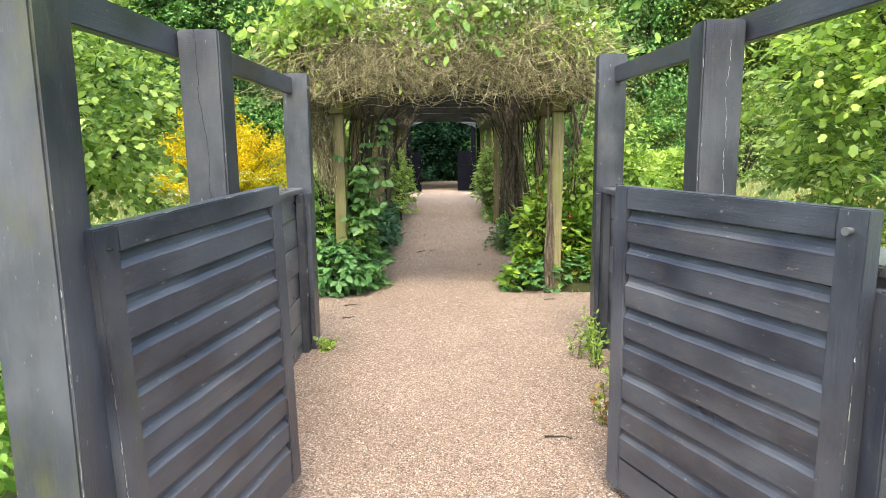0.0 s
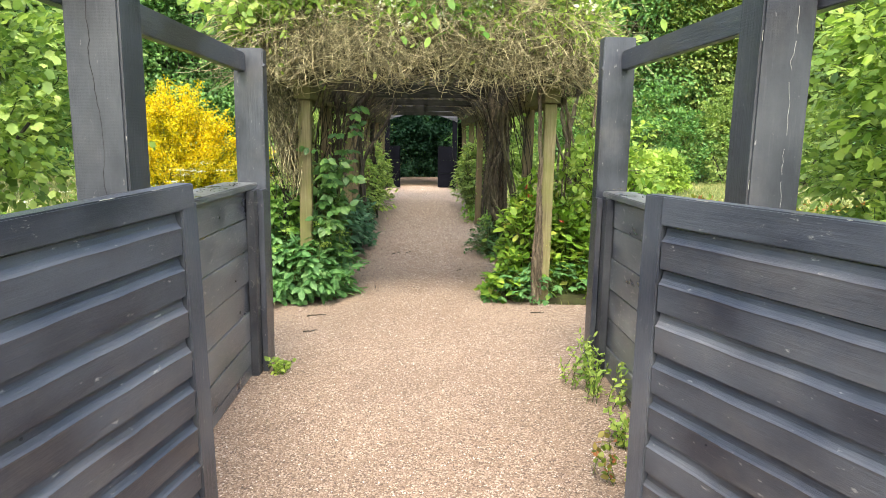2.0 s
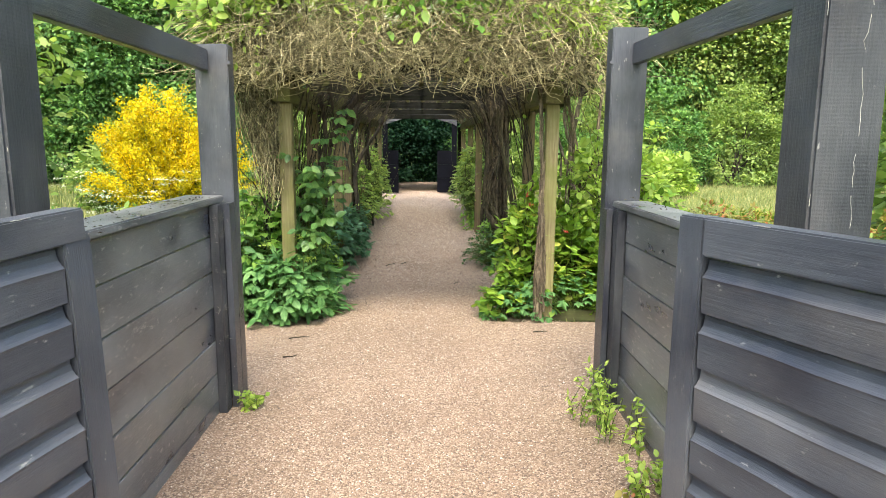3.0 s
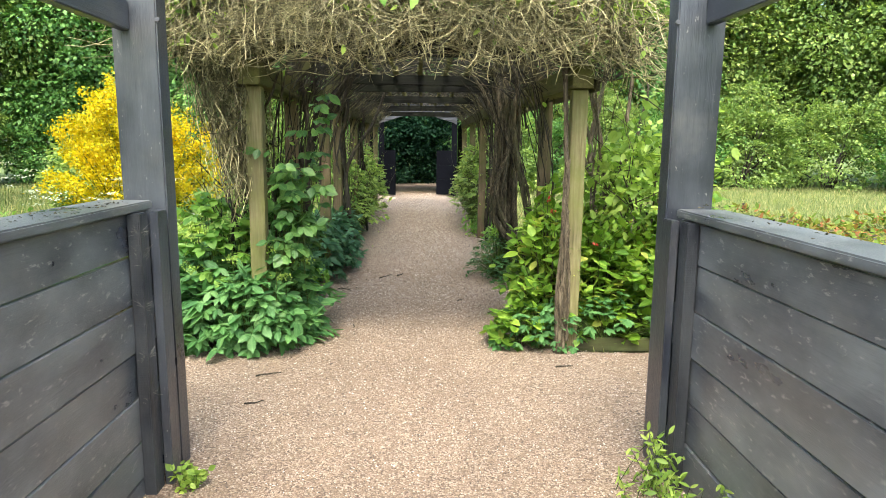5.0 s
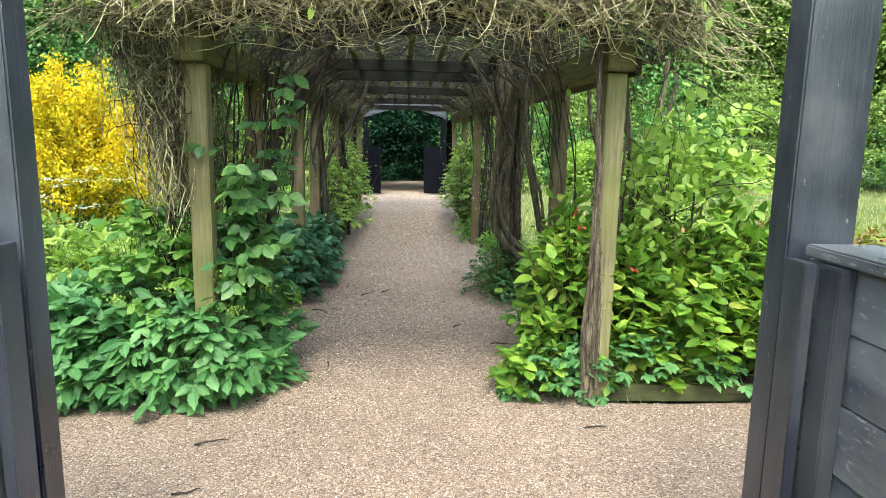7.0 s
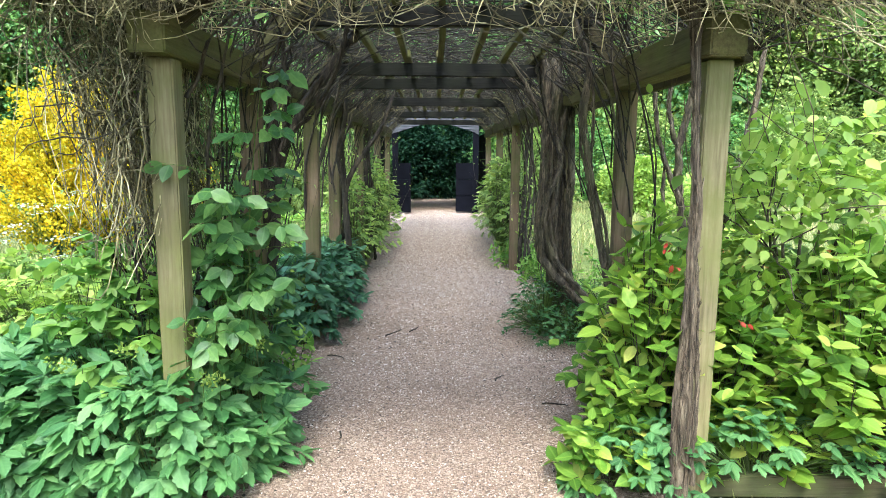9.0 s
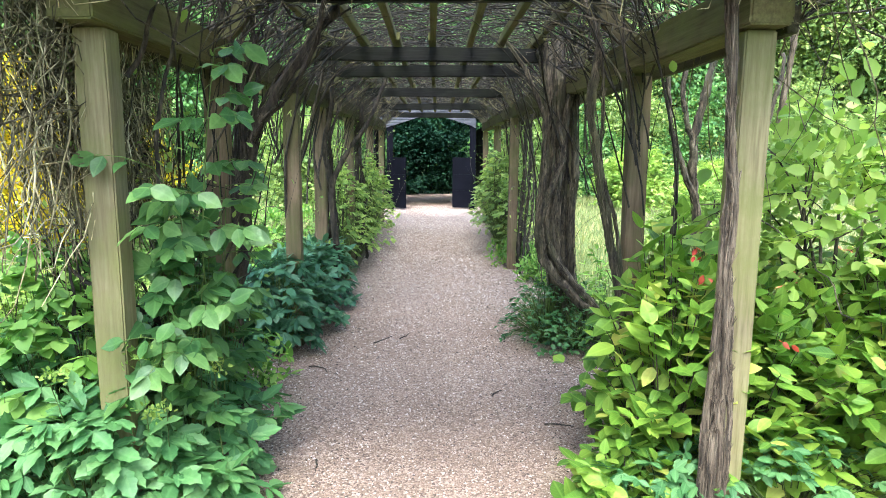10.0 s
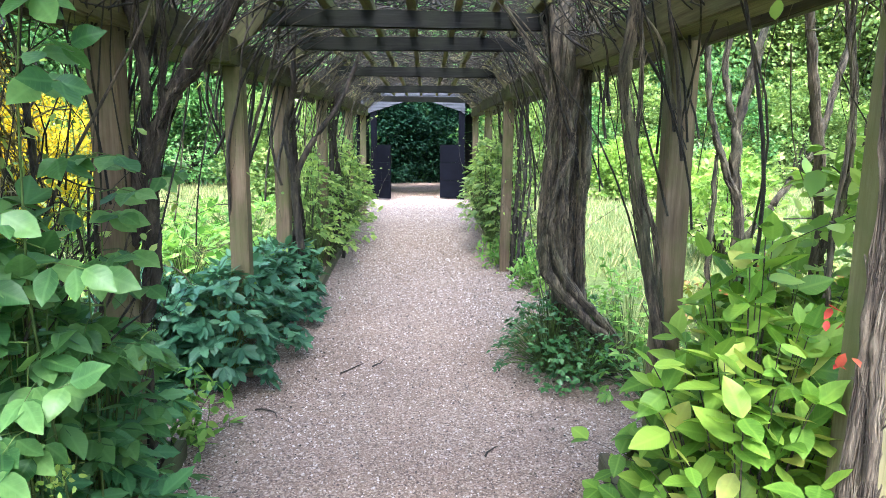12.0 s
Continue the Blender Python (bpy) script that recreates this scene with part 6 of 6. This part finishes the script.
def inner_arches():
    """Bare stems bending from the sides up under the roof."""
    th = thing("climber", 0.1, 11.0, 0, "bare dark climber stems arching under the pergola roof", "climber")
    base = np.array([0.1, 11.0, 0.0])
    for mat, n, r in ((DARK_BARK, 60, 0.009), (VINE_BARK, 40, 0.007), (ROOF_SHADE_STEM, 130, 0.004)):
        side = np.where(rng.uniform(size=n) < 0.55, -1, 1)
        x0 = np.where(side < 0, -1.02, 1.18) + rng.normal(0, 0.05, n)
        y0 = rng.uniform(6.9, 16.2, n)
        y0 = np.where(rng.uniform(size=n) < 0.5, rng.choice([7.9, 8.1, 9.4, 10.5, 10.9, 13.0], n) + rng.normal(0, 0.12, n), y0)
        z0 = rng.uniform(0.9, 1.9, n)
        x1 = 0.1 + side * rng.uniform(0.1, 0.95, n)
        k = 16
        t = np.linspace(0, 1, k)[None]
        pts = np.zeros((n, k, 3))
        pts[..., 0] = x0[:, None] + (x1 - x0)[:, None] * t ** rng.uniform(1.0, 2.6, (n, 1))
        pts[..., 1] = y0[:, None] + rng.normal(0, 0.45, (n, 1)) * t
        pts[..., 2] = z0[:, None] + (2.31 - z0)[:, None] * np.sin(t * np.pi / 2) ** 0.9
        wob = np.cumsum(rng.normal(0, 1, (n, k, 3)), axis=1) * np.array([0.022, 0.035, 0.012])
        pts += wob - wob[:, :1]
        pts[..., 2] = np.minimum(pts[..., 2], 2.42)
        for _ in range(2):
            pts[:, 1:-1] = (pts[:, :-2] + pts[:, 1:-1] * 2 + pts[:, 2:]) / 4
        stuff("stem_mass", tube_mesh("stem_mass", pts - base, r * rng.uniform(0.4, 1.5, n), 6, 0.25), mat, th)


inner_arches()


def shoulder_tangle():
    """Matted stems in the shoulders between the side plates and the roof."""
    th = thing("climber", 0.1, 12.0, 1.9, "matted climber stems in the shoulders of the pergola roof", "climber")
    base = np.array([0.1, 12.0, 1.9])
    for mat, n, r in ((ROOF_SHADE_STEM, 640, 0.0045), (DARK_BARK, 220, 0.007), (OLIVE_STEM, 240, 0.0035)):
        side = np.where(rng.uniform(size=n) < 0.5, -1, 1)
        u = rng.uniform(0, 1, n)
        x = 0.1 + side * (1.12 - 0.42 * u) + rng.normal(0, 0.05, n)
        z = 1.99 + 0.30 * u + rng.normal(0, 0.04, n)
        y = 7.5 + 10.2 * rng.uniform(0, 1, n) ** 1.1
        way = np.stack([-side * rng.uniform(-0.3, 0.9, n), rng.normal(0, 0.8, n), rng.normal(0.35, 0.5, n)], 1)
        pts = wander(np.stack([x, y, z], 1), way, rng.uniform(0.3, 0.9, n), 9, 0.3, 0.03)
        pts[..., 2] = np.clip(pts[..., 2], 1.88, 2.42)
        lim = 1.22 - 0.55 * np.clip((pts[..., 2] - 1.85) / 0.42, 0, 1)
        pts[..., 0] = 0.1 + np.where(np.abs(pts[..., 0] - 0.1) < lim - 0.12, np.sign(pts[..., 0] - 0.1) * np.where(pts[..., 2] > 2.28, np.abs(pts[..., 0] - 0.1), lim - 0.12), pts[..., 0] - 0.1)
        stuff("stem_mass", tube_mesh("stem_mass", pts - base, r * rng.uniform(0.5, 1.5, n), 4, 0.4), mat, th)


shoulder_tangle()


def side_stems(label, x0, x1, y0, y1, n, mat, z0=0.05, z1=2.15):
    """Upright thin stems filling a side of the pergola."""
    th = thing("climber", (x0 + x1) / 2, (y0 + y1) / 2, 0, label, "climber")
    base = np.array([(x0 + x1) / 2, (y0 + y1) / 2, 0])
    k = 14
    up = np.where(rng.uniform(size=n) < 0.55, 1.2, 0.25)
    start = np.stack([rng.uniform(x0, x1, n), rng.uniform(y0, y1, n), np.where(up > 1, z0, rng.uniform(0.5, 1.6, n))], 1)
    way = np.stack([rng.normal(0, 0.16, n), rng.normal(0, 0.5, n), up + rng.normal(0, 0.35, n)], 1)
    pts = wander(start, way, np.where(up > 1, rng.uniform(1.2, 2.3, n), rng.uniform(0.5, 1.3, n)), k, 0.24, -0.05)
    pts[..., 0] = (x0 + x1) / 2 + (pts[..., 0] - (x0 + x1) / 2) * 0.5
    pts[..., 2] = np.clip(pts[..., 2], 0.0, z1 + 0.15)
    pts[..., 1] = np.clip(pts[..., 1], y0 - 0.08 + rng.uniform(0, 0.25, (n, 1)), y1 + 0.35)
    thick = rng.uniform(0, 1, n) ** 3.5 * 0.012 + 0.0018
    stuff("stem_mass", tube_mesh("stem_mass", pts - base, thick, 5, 0.15), mat, th)
    # leaves scattered on them
    m = n * 7
    pick = rng.integers(0, n, m)
    at = pts[pick, rng.integers(3, k, m)] + rng.normal(0, 0.03, (m, 3))
    stuff("foliage", leaf_mesh("foliage", "mid", at - base, rand_dirs(m), rand_dirs(m, 1), rng.uniform(0.02, 0.046, m)), LEAF_HAW, th)


side_stems("dense tangle of climber stems closing the side of the pergola", -1.34, -1.1, 6.95, 7.8, 170, DARK_BARK)
side_stems("tangle of dark climber stems closing the side of the pergola", -1.4, -1.1, 7.2, 8.2, 34, DARK_BARK)
side_stems("loose climber stems at the pergola side", -1.25, -1.02, 9.4, 11.2, 22, VINE_BARK)
side_stems("loose climber stems at the pergola side", -1.25, -0.98, 11.2, 18.0, 150, VINE_BARK)
side_stems("loose climber stems at the pergola side", 1.1, 1.4, 10.4, 18.0, 150, VINE_BARK)

# ---- garden to both sides ----
def broom_bush(x, y, shoots):
    """Arching green shoots thickly set with yellow flowers, taller plumes standing out."""
    th = thing("broom_bush", x, y, 0, "broom bush with arching shoots covered in bright yellow flowers", "bush")
    a = rng.uniform(0, 2 * np.pi, shoots)
    r = rng.uniform(0.05, 1.0, shoots) ** 0.6
    reach = 1.08 * (1 + 0.25 * np.sin(a * 3 + 1) + 0.15 * np.sin(a * 7))
    top = (2.08 - 1.1 * r ** 2.2) * rng.uniform(0.8, 1.16, shoots)
    tip = np.stack([np.cos(a) * r * reach, np.sin(a) * r * reach * 0.85, top], 1)
    root = rng.normal(0, 0.08, (shoots, 3)) * np.array([1, 1, 0])
    mid = tip * np.array([0.55, 0.55, 0.0]) + np.stack([np.zeros(shoots), np.zeros(shoots), np.maximum(top * 0.85, 0.55)], 1)
    k = 16
    t = np.linspace(0, 1, k)[None, :, None]
    path = root[:, None] * (1 - t) ** 2 + 2 * mid[:, None] * t * (1 - t) + tip[:, None] * t ** 2
    path += np.cumsum(rng.normal(0, 0.008, path.shape), axis=1)
    stuff("shoot_mass", tube_mesh("shoots", path, rng.uniform(0.003, 0.008, shoots), 4, 0.3), GREEN_STEM, th)
    n = shoots * 165
    s = rng.integers(0, shoots, n)
    u = 0.34 + 0.66 * rng.uniform(0, 1, n) ** 0.75
    q = np.minimum((u * (k - 1)).astype(int), k - 2)
    f = (u * (k - 1) - q)[:, None]
    p = path[s, q] * (1 - f) + path[s, q + 1] * f + rng.normal(0, 0.036, (n, 3))
    stuff("blossom", leaf_mesh("blossom", "far", p, rand_dirs(n), rand_dirs(n, 0.6), rng.uniform(0.024, 0.044, n)), BROOM_YELLOW, th)
    n = shoots * 7
    s, q = rng.integers(0, shoots, n), rng.integers(4, k, n)
    stuff("foliage", leaf_mesh("foliage", "long", path[s, q] + rng.normal(0, 0.04, (n, 3)), rand_dirs(n, 0.6), rand_dirs(n), rng.uniform(0.03, 0.06, n)), LEAF_OLIVE, th)


broom_bush(-3.75, 11.0, 330)


def cow_parsley(x, y, h, heads, label="white cow parsley with flat flower heads"):
    th = thing("cow_parsley", x, y, 0, label, "wild flower", "cow parsley plants")
    st = wander(np.zeros((heads, 3)), np.stack([rng.normal(0, 0.22, heads), rng.normal(0, 0.22, heads), np.ones(heads)], 1), np.full(heads, h) * rng.uniform(0.7, 1.0, heads), 7, 0.06)
    stuff("stem_mass", tube_mesh("stems", st, np.full(heads, 0.004), 4), GREEN_STEM, th)
    tips = st[:, -1]
    n = heads * 26
    p = np.repeat(tips, 26, 0) + np.stack([rng.normal(0, 0.055, n), rng.normal(0, 0.055, n), rng.normal(0, 0.008, n)], 1)
    stuff("blossom", leaf_mesh("flower_heads", "far", p, rand_dirs(n) * np.array([1, 1, 0.2]), rand_dirs(n, 3), np.full(n, 0.024)), WHITE_PETAL, th)
    n = heads * 16
    p = np.repeat(st[:, 3], 16, 0) + rng.normal(0, 0.10, (n, 3))
    stuff("foliage", leaf_mesh("foliage", "long", p, rand_dirs(n), rand_dirs(n, 1.5), np.full(n, 0.07)), LEAF_BRIGHT, th)


for x, y, h, k in ((-2.9, 8.9, 1.25, 9), (-3.4, 8.7, 1.1, 8), (-4.3, 9.2, 1.3, 9), (-2.5, 8.6, 0.95, 6), (-4.8, 8.6, 1.0, 8)):
    cow_parsley(x, y, h, k)

bed_shrub("ground_cover", [((-2.6, 8.6, 0.1), (0.9, 0.8, 0.45)), ((-3.6, 7.8, 0.1), (1.0, 0.9, 0.42)), ((-2.2, 9.6, 0.1), (0.7, 0.9, 0.5)), ((-4.8, 8.4, 0.1), (1.0, 1.0, 0.45)), ((-1.9, 8.4, 0.15), (0.5, 0.6, 0.5)), ((-2.1, 7.75, 0.2), (0.8, 0.45, 0.62)), ((-3.2, 7.3, 0.15), (0.9, 0.6, 0.55)), ((-4.2, 7.4, 0.15), (0.9, 0.7, 0.5)), ((-3.0, 8.8, 0.2), (0.9, 0.7, 0.55))], 2900, 0.085, LEAF_LIME, "bright yellow-green leafy ground cover in the garden", "ground cover", kind="mid")
bed_shrub("ground_cover", [((-2.0, 11.2, 0.1), (0.8, 1.2, 0.55)), ((-2.1, 13.4, 0.1), (0.9, 1.4, 0.6)), ((-3.2, 11.8, 0.1), (0.9, 1.0, 0.5))], 800, 0.1, LEAF_BRIGHT, "bright green leafy growth beside the pergola", "ground cover", kind="mid")
bed_shrub("ground_cover", [((4.2, 9.6, 0.2), (1.3, 1.0, 0.5)), ((5.9, 9.6, 0.2), (1.3, 1.1, 0.5)), ((5.0, 8.4, 0.15), (1.2, 0.8, 0.45)), ((7.6, 10.2, 0.1), (1.3, 1.1, 0.46)), ((3.0, 10.2, 0.1), (0.8, 0.9, 0.42)), ((3.1, 7.0, 0.1), (0.9, 0.6, 0.38)), ((3.0, 8.2, 0.1), (0.9, 0.9, 0.42)), ((4.2, 7.6, 0.1), (0.9, 0.9, 0.4)), ((2.1, 8.6, 0.05), (0.5, 0.6, 0.2))], 3400, 0.075, LEAF_RUSSET, "low yellow-green shrubs with russet young leaves", "ground cover", kind="mid")
leafy_mass("shrub", (2.0, 7.5, 0.95), (0.40, 0.34, 0.62), 60, 22, 0.11, 0.075, "tapered", LEAF_LIME, "lime-green leafy shrub leaning on the pergola", "shrub", seed=14, bark=VINE_BARK, low=-0.9, shoots=30)
leafy_mass("shrub", (3.9, 13.4, 0.5), (0.7, 0.6, 0.55), 50, 26, 0.14, 0.09, "mid", LEAF_LIME, "young lime-green shrub on the lawn edge", "shrub", seed=5, shoots=40)
leafy_mass("shrub", (-2.95, 4.1, 1.75), (1.1, 1.0, 1.2), 210, 52, 0.12, 0.055, "lobed", LEAF_HAW, "big green hawthorn-like shrub behind the fence", "shrub", seed=8, fill=0.18, branches=26, shoots=260)
leafy_mass("shrub", (-2.2, 2.6, 0.55), (0.7, 0.9, 0.65), 80, 34, 0.13, 0.07, "toothed", LEAF_BRIGHT, "bright leafy undergrowth behind the fence", "shrub", seed=9, shoots=60)
leafy_mass("shrub", (3.3, 3.85, 1.5), (1.2, 0.95, 1.4), 230, 54, 0.12, 0.053, "lobed", LEAF_HAW, "big light green small-leaved shrub behind the fence", "shrub", seed=10, fill=0.18, branches=26, shoots=300)
leafy_mass("shrub", (3.0, 3.4, 2.0), (1.0, 0.8, 0.8), 90, 46, 0.12, 0.053, "lobed", LEAF_LIME, "sunny upper shoots of the small-leaved shrub", "shrub", seed=11, fill=0.0, shoots=160)
leafy_mass("shrub", (2.0, 2.2, 0.6), (0.5, 0.7, 0.6), 60, 32, 0.12, 0.065, "toothed", LEAF_BRIGHT, "leafy undergrowth behind the fence", "shrub", seed=12, shoots=40)

# hedges and shrubs across the lawn
for q, (x, y, w, h, m) in enumerate((
        (4.4, 26.4, 1.7, 2.7, LEAF_DARK), (6.8, 27.0, 1.9, 3.3, LEAF_MID), (9.4, 26.2, 1.9, 3.0, LEAF_DARK), (12.0, 26.2, 2.0, 3.5, LEAF_MID), (14.8, 25.4, 2.0, 3.1, LEAF_MID), (17.6, 24.0, 2.0, 3.3, LEAF_DARK), (20.4, 21.6, 2.1, 3.2, LEAF_MID), (22.8, 18.0, 2.1, 3.2, LEAF_MID),
        (8.0, 28.6, 2.0, 4.4, LEAF_OLIVE), (13.6, 28.0, 2.1, 4.6, LEAF_MID), (5.4, 22.0, 0.8, 1.3, LEAF_LIME), (7.4, 21.0, 0.7, 1.0, LEAF_LIME),
        (-4.6, 26.0, 1.7, 2.8, LEAF_MID), (-7.2, 26.2, 1.9, 3.1, LEAF_DARK), (-10.0, 26.0, 2.0, 3.2, LEAF_MID), (-12.8, 25.6, 2.0, 3.2, LEAF_DARK), (-15.6, 23.6, 2.0, 3.2, LEAF_MID), (-18.0, 20.4, 2.0, 3.0, LEAF_DARK), (-2.9, 20.0, 0.9, 2.0, LEAF_MID), (-6.6, 16.6, 1.2, 1.5, LEAF_MID),
        (2.7, 22.6, 1.0, 2.4, LEAF_MID), (-3.2, 22.8, 1.0, 2.4, LEAF_MID), (2.4, 25.2, 1.2, 2.6, LEAF_DARK), (-2.8, 25.4, 1.2, 2.6, LEAF_DARK))):
    leafy_mass("hedge_shrub", (x, y, h * 0.42), (w, w * 0.75, h * 0.62), 120, 56, 0.17, 0.112, "far", m, "rounded green garden shrub at the lawn's edge", "shrub", seed=20 + q, group="hedge shrubs", low=-0.8, branches=8, shoots=50)

# shrubs beyond the opening, their shade put into dark leaves
for q, (x, y, m) in enumerate(((-1.3, 27.2, LEAF_IN_SHADE), (1.2, 27.4, LEAF_IN_SHADE), (-0.1, 28.4, LEAF_DARK))):
    leafy_mass("dark_shrub", (x, y, 1.4), (1.5, 0.8, 1.9), 170, 70, 0.2, 0.115, "far", m, "dense shrub behind the shelter, leaves darkened for the shade there", "shrub", seed=60 + q, group="dark evergreens", low=-0.95, branches=8, shoots=60)

# trees
kinds = []
for q, (m, label) in enumerate(((LEAF_MID, "tall leafy garden tree"), (LEAF_DARK, "tall dark green tree with drooping foliage"), (LEAF_OLIVE, "tall olive-green feathery tree"))):
    kinds.append(leafy_mass("tree", ((-13.0, 15.0), (-6.4, 28.6), (5.4, 30.6))[q] + (4.6,), (2.7, 2.5, 4.2), 330, 120, 0.30, 0.115, "far", m, label, "tree", seed=40 + q, group="garden trees", low=-0.95, down=0.5, branches=16, shoots=160, fill=0.25))
spots = ((1, -9.4, 28.4, 1.3), (1, -12.6, 27.8, 1.35), (0, -15.8, 26.2, 1.3), (1, -18.6, 23.2, 1.35), (0, -20.4, 18.0, 1.3), (1, -4.4, 31.0, 1.4), (0, -9.0, 32.6, 1.7), (1, -2.6, 30.2, 1.2), (1, 0.2, 31.0, 1.3), (1, 2.9, 30.0, 1.2), (2, -15.0, 31.0, 1.7),
         (1, 9.0, 30.8, 1.35), (2, 12.4, 30.8, 1.45), (0, 16.0, 29.2, 1.4), (0, 19.8, 26.8, 1.4), (2, 23.2, 23.0, 1.4), (1, 7.0, 34.6, 1.7), (2, 11.6, 35.6, 1.8), (0, 17.4, 34.0, 1.8), (0, 25.0, 18.0, 1.4), (2, 23.6, 30.6, 1.8),
         (0, -8.2, 6.4, 0.75), (2, 9.4, 5.4, 0.8))
for q, (k, x, y, s) in enumerate(spots):
    ob = copy_thing(kinds[k], pose(x, y, 0, 0, 0, (q * 67) % 360))
    ob.scale = (s, s, s * (0.95 + 0.1 * (q % 3)))


def weeds(label, x, y, n, h, mat, spread=0.08, kind="long", size=0.06):
    th = thing("weed", x, y, 0, label, "weeds", "weeds by the path")
    st = wander(np.stack([rng.normal(0, spread, n), rng.normal(0, spread, n), np.zeros(n)], 1), np.stack([rng.normal(0, 0.25, n), rng.normal(0, 0.25, n), np.ones(n)], 1), h * rng.uniform(0.5, 1.0, n), 9, 0.1)
    stuff("stem_mass", tube_mesh("stems", st, np.full(n, 0.0022), 4), GREEN_STEM, th)
    per = 2
    P = st[:, 1:].reshape(-1, 3)
    P = np.repeat(P, per, 0)
    D = rand_dirs(len(P), 0.5)
    single_leaves(kind, mat, th, P[:40], D[:40], rand_dirs(40, 1.5), size * rng.uniform(0.6, 1.1, 40))
    stuff("foliage", leaf_mesh("foliage", kind, P[40:], D[40:], rand_dirs(len(P) - 40, 1.5), size * rng.uniform(0.6, 1.1, len(P) - 40)), mat, th)


weeds("wispy tall weed at the foot of the black post", 1.07, 4.72, 10, 0.46, LEAF_LIME, 0.05, "long", 0.042)
weeds("green weed with toothed leaves at the fence foot", 1.12, 4.45, 16, 0.3, LEAF_LIME, 0.10, "long", 0.05)
weeds("green weed with toothed leaves at the fence foot", 1.13, 3.85, 14, 0.24, LEAF_LIME, 0.08, "ovate", 0.04)
weeds("weed with reddish leaves at the fence foot", 1.12, 3.5, 22, 0.26, LEAF_RUSSET, 0.12, "ovate", 0.04)
weeds("weed with yellow-green and reddish leaves at the fence foot", 1.10, 3.25, 18, 0.22, LEAF_RUSSET, 0.09, "ovate", 0.036)
weeds("small weed tuft at the foot of the black post", -0.90, 4.86, 8, 0.12, LEAF_LIME, 0.05, "ovate", 0.04)
weeds("small weed at the bed corner", -1.0, 8.3, 12, 0.4, LEAF_BRIGHT, 0.12, "long", 0.09)
for x, y in ((1.12, 12.75), (1.35, 12.4), (1.3, 11.6)):
    weeds("fresh green weeds at the path edge", x, y, 30, 0.34, LEAF_BRIGHT, 0.11, "long", 0.09)
weeds("sparse twiggy weed beside the old climber", 1.42, 9.6, 14, 0.8, LEAF_BRIGHT, 0.12, "long", 0.06)


th = thing("ivy", -1.23, 1.60, 0, "ivy shoot with pale green leaves climbing beside the black post", "ivy")
shoot = wander(np.array([[0, -0.02, 0.0]]), np.array([[0.03, 0.0, 1.0]]), np.array([1.05]), 12, 0.05)
link_mesh("shoot", tube_mesh("shoot", shoot, np.array([0.003]), 5), GREEN_STEM, th)
at = np.repeat(shoot[0, 3:], 3, 0) + rng.normal(0, 0.02, (27, 3)) + np.array([0.03, -0.04, 0])
single_leaves("lobed", LEAF_LIME, th, at, rand_dirs(27) + np.array([0.7, -0.4, -0.3]), rand_dirs(27) * 0.5 + np.array([0, -1.0, 0.5]), rng.uniform(0.035, 0.06, 27))


def grass_tufts():
    n = 85000
    x, y = rng.uniform(-14, 18, n), rng.uniform(5.2, 26.0, n)
    ok = np.array([not on_gravel(p, q) for p, q in zip(x, y)]) & ((np.abs(x) > 1.4))
    x, y = x[ok], y[ok]
    p = np.stack([x, y, np.full(len(x), -0.08)], 1)
    d = rand_dirs(len(p)) * np.array([0.5, 0.5, 0]) + np.array([0, 0, 1.0])
    ob = stuff("grass", leaf_mesh("grass", "blade", p, d, rand_dirs(len(p)), rng.uniform(0.05, 0.17, len(p)) + 0.03), GRASS_BLADE, None, "long yellowish green lawn grass")
    tagged(ob, category="grass")


grass_tufts()
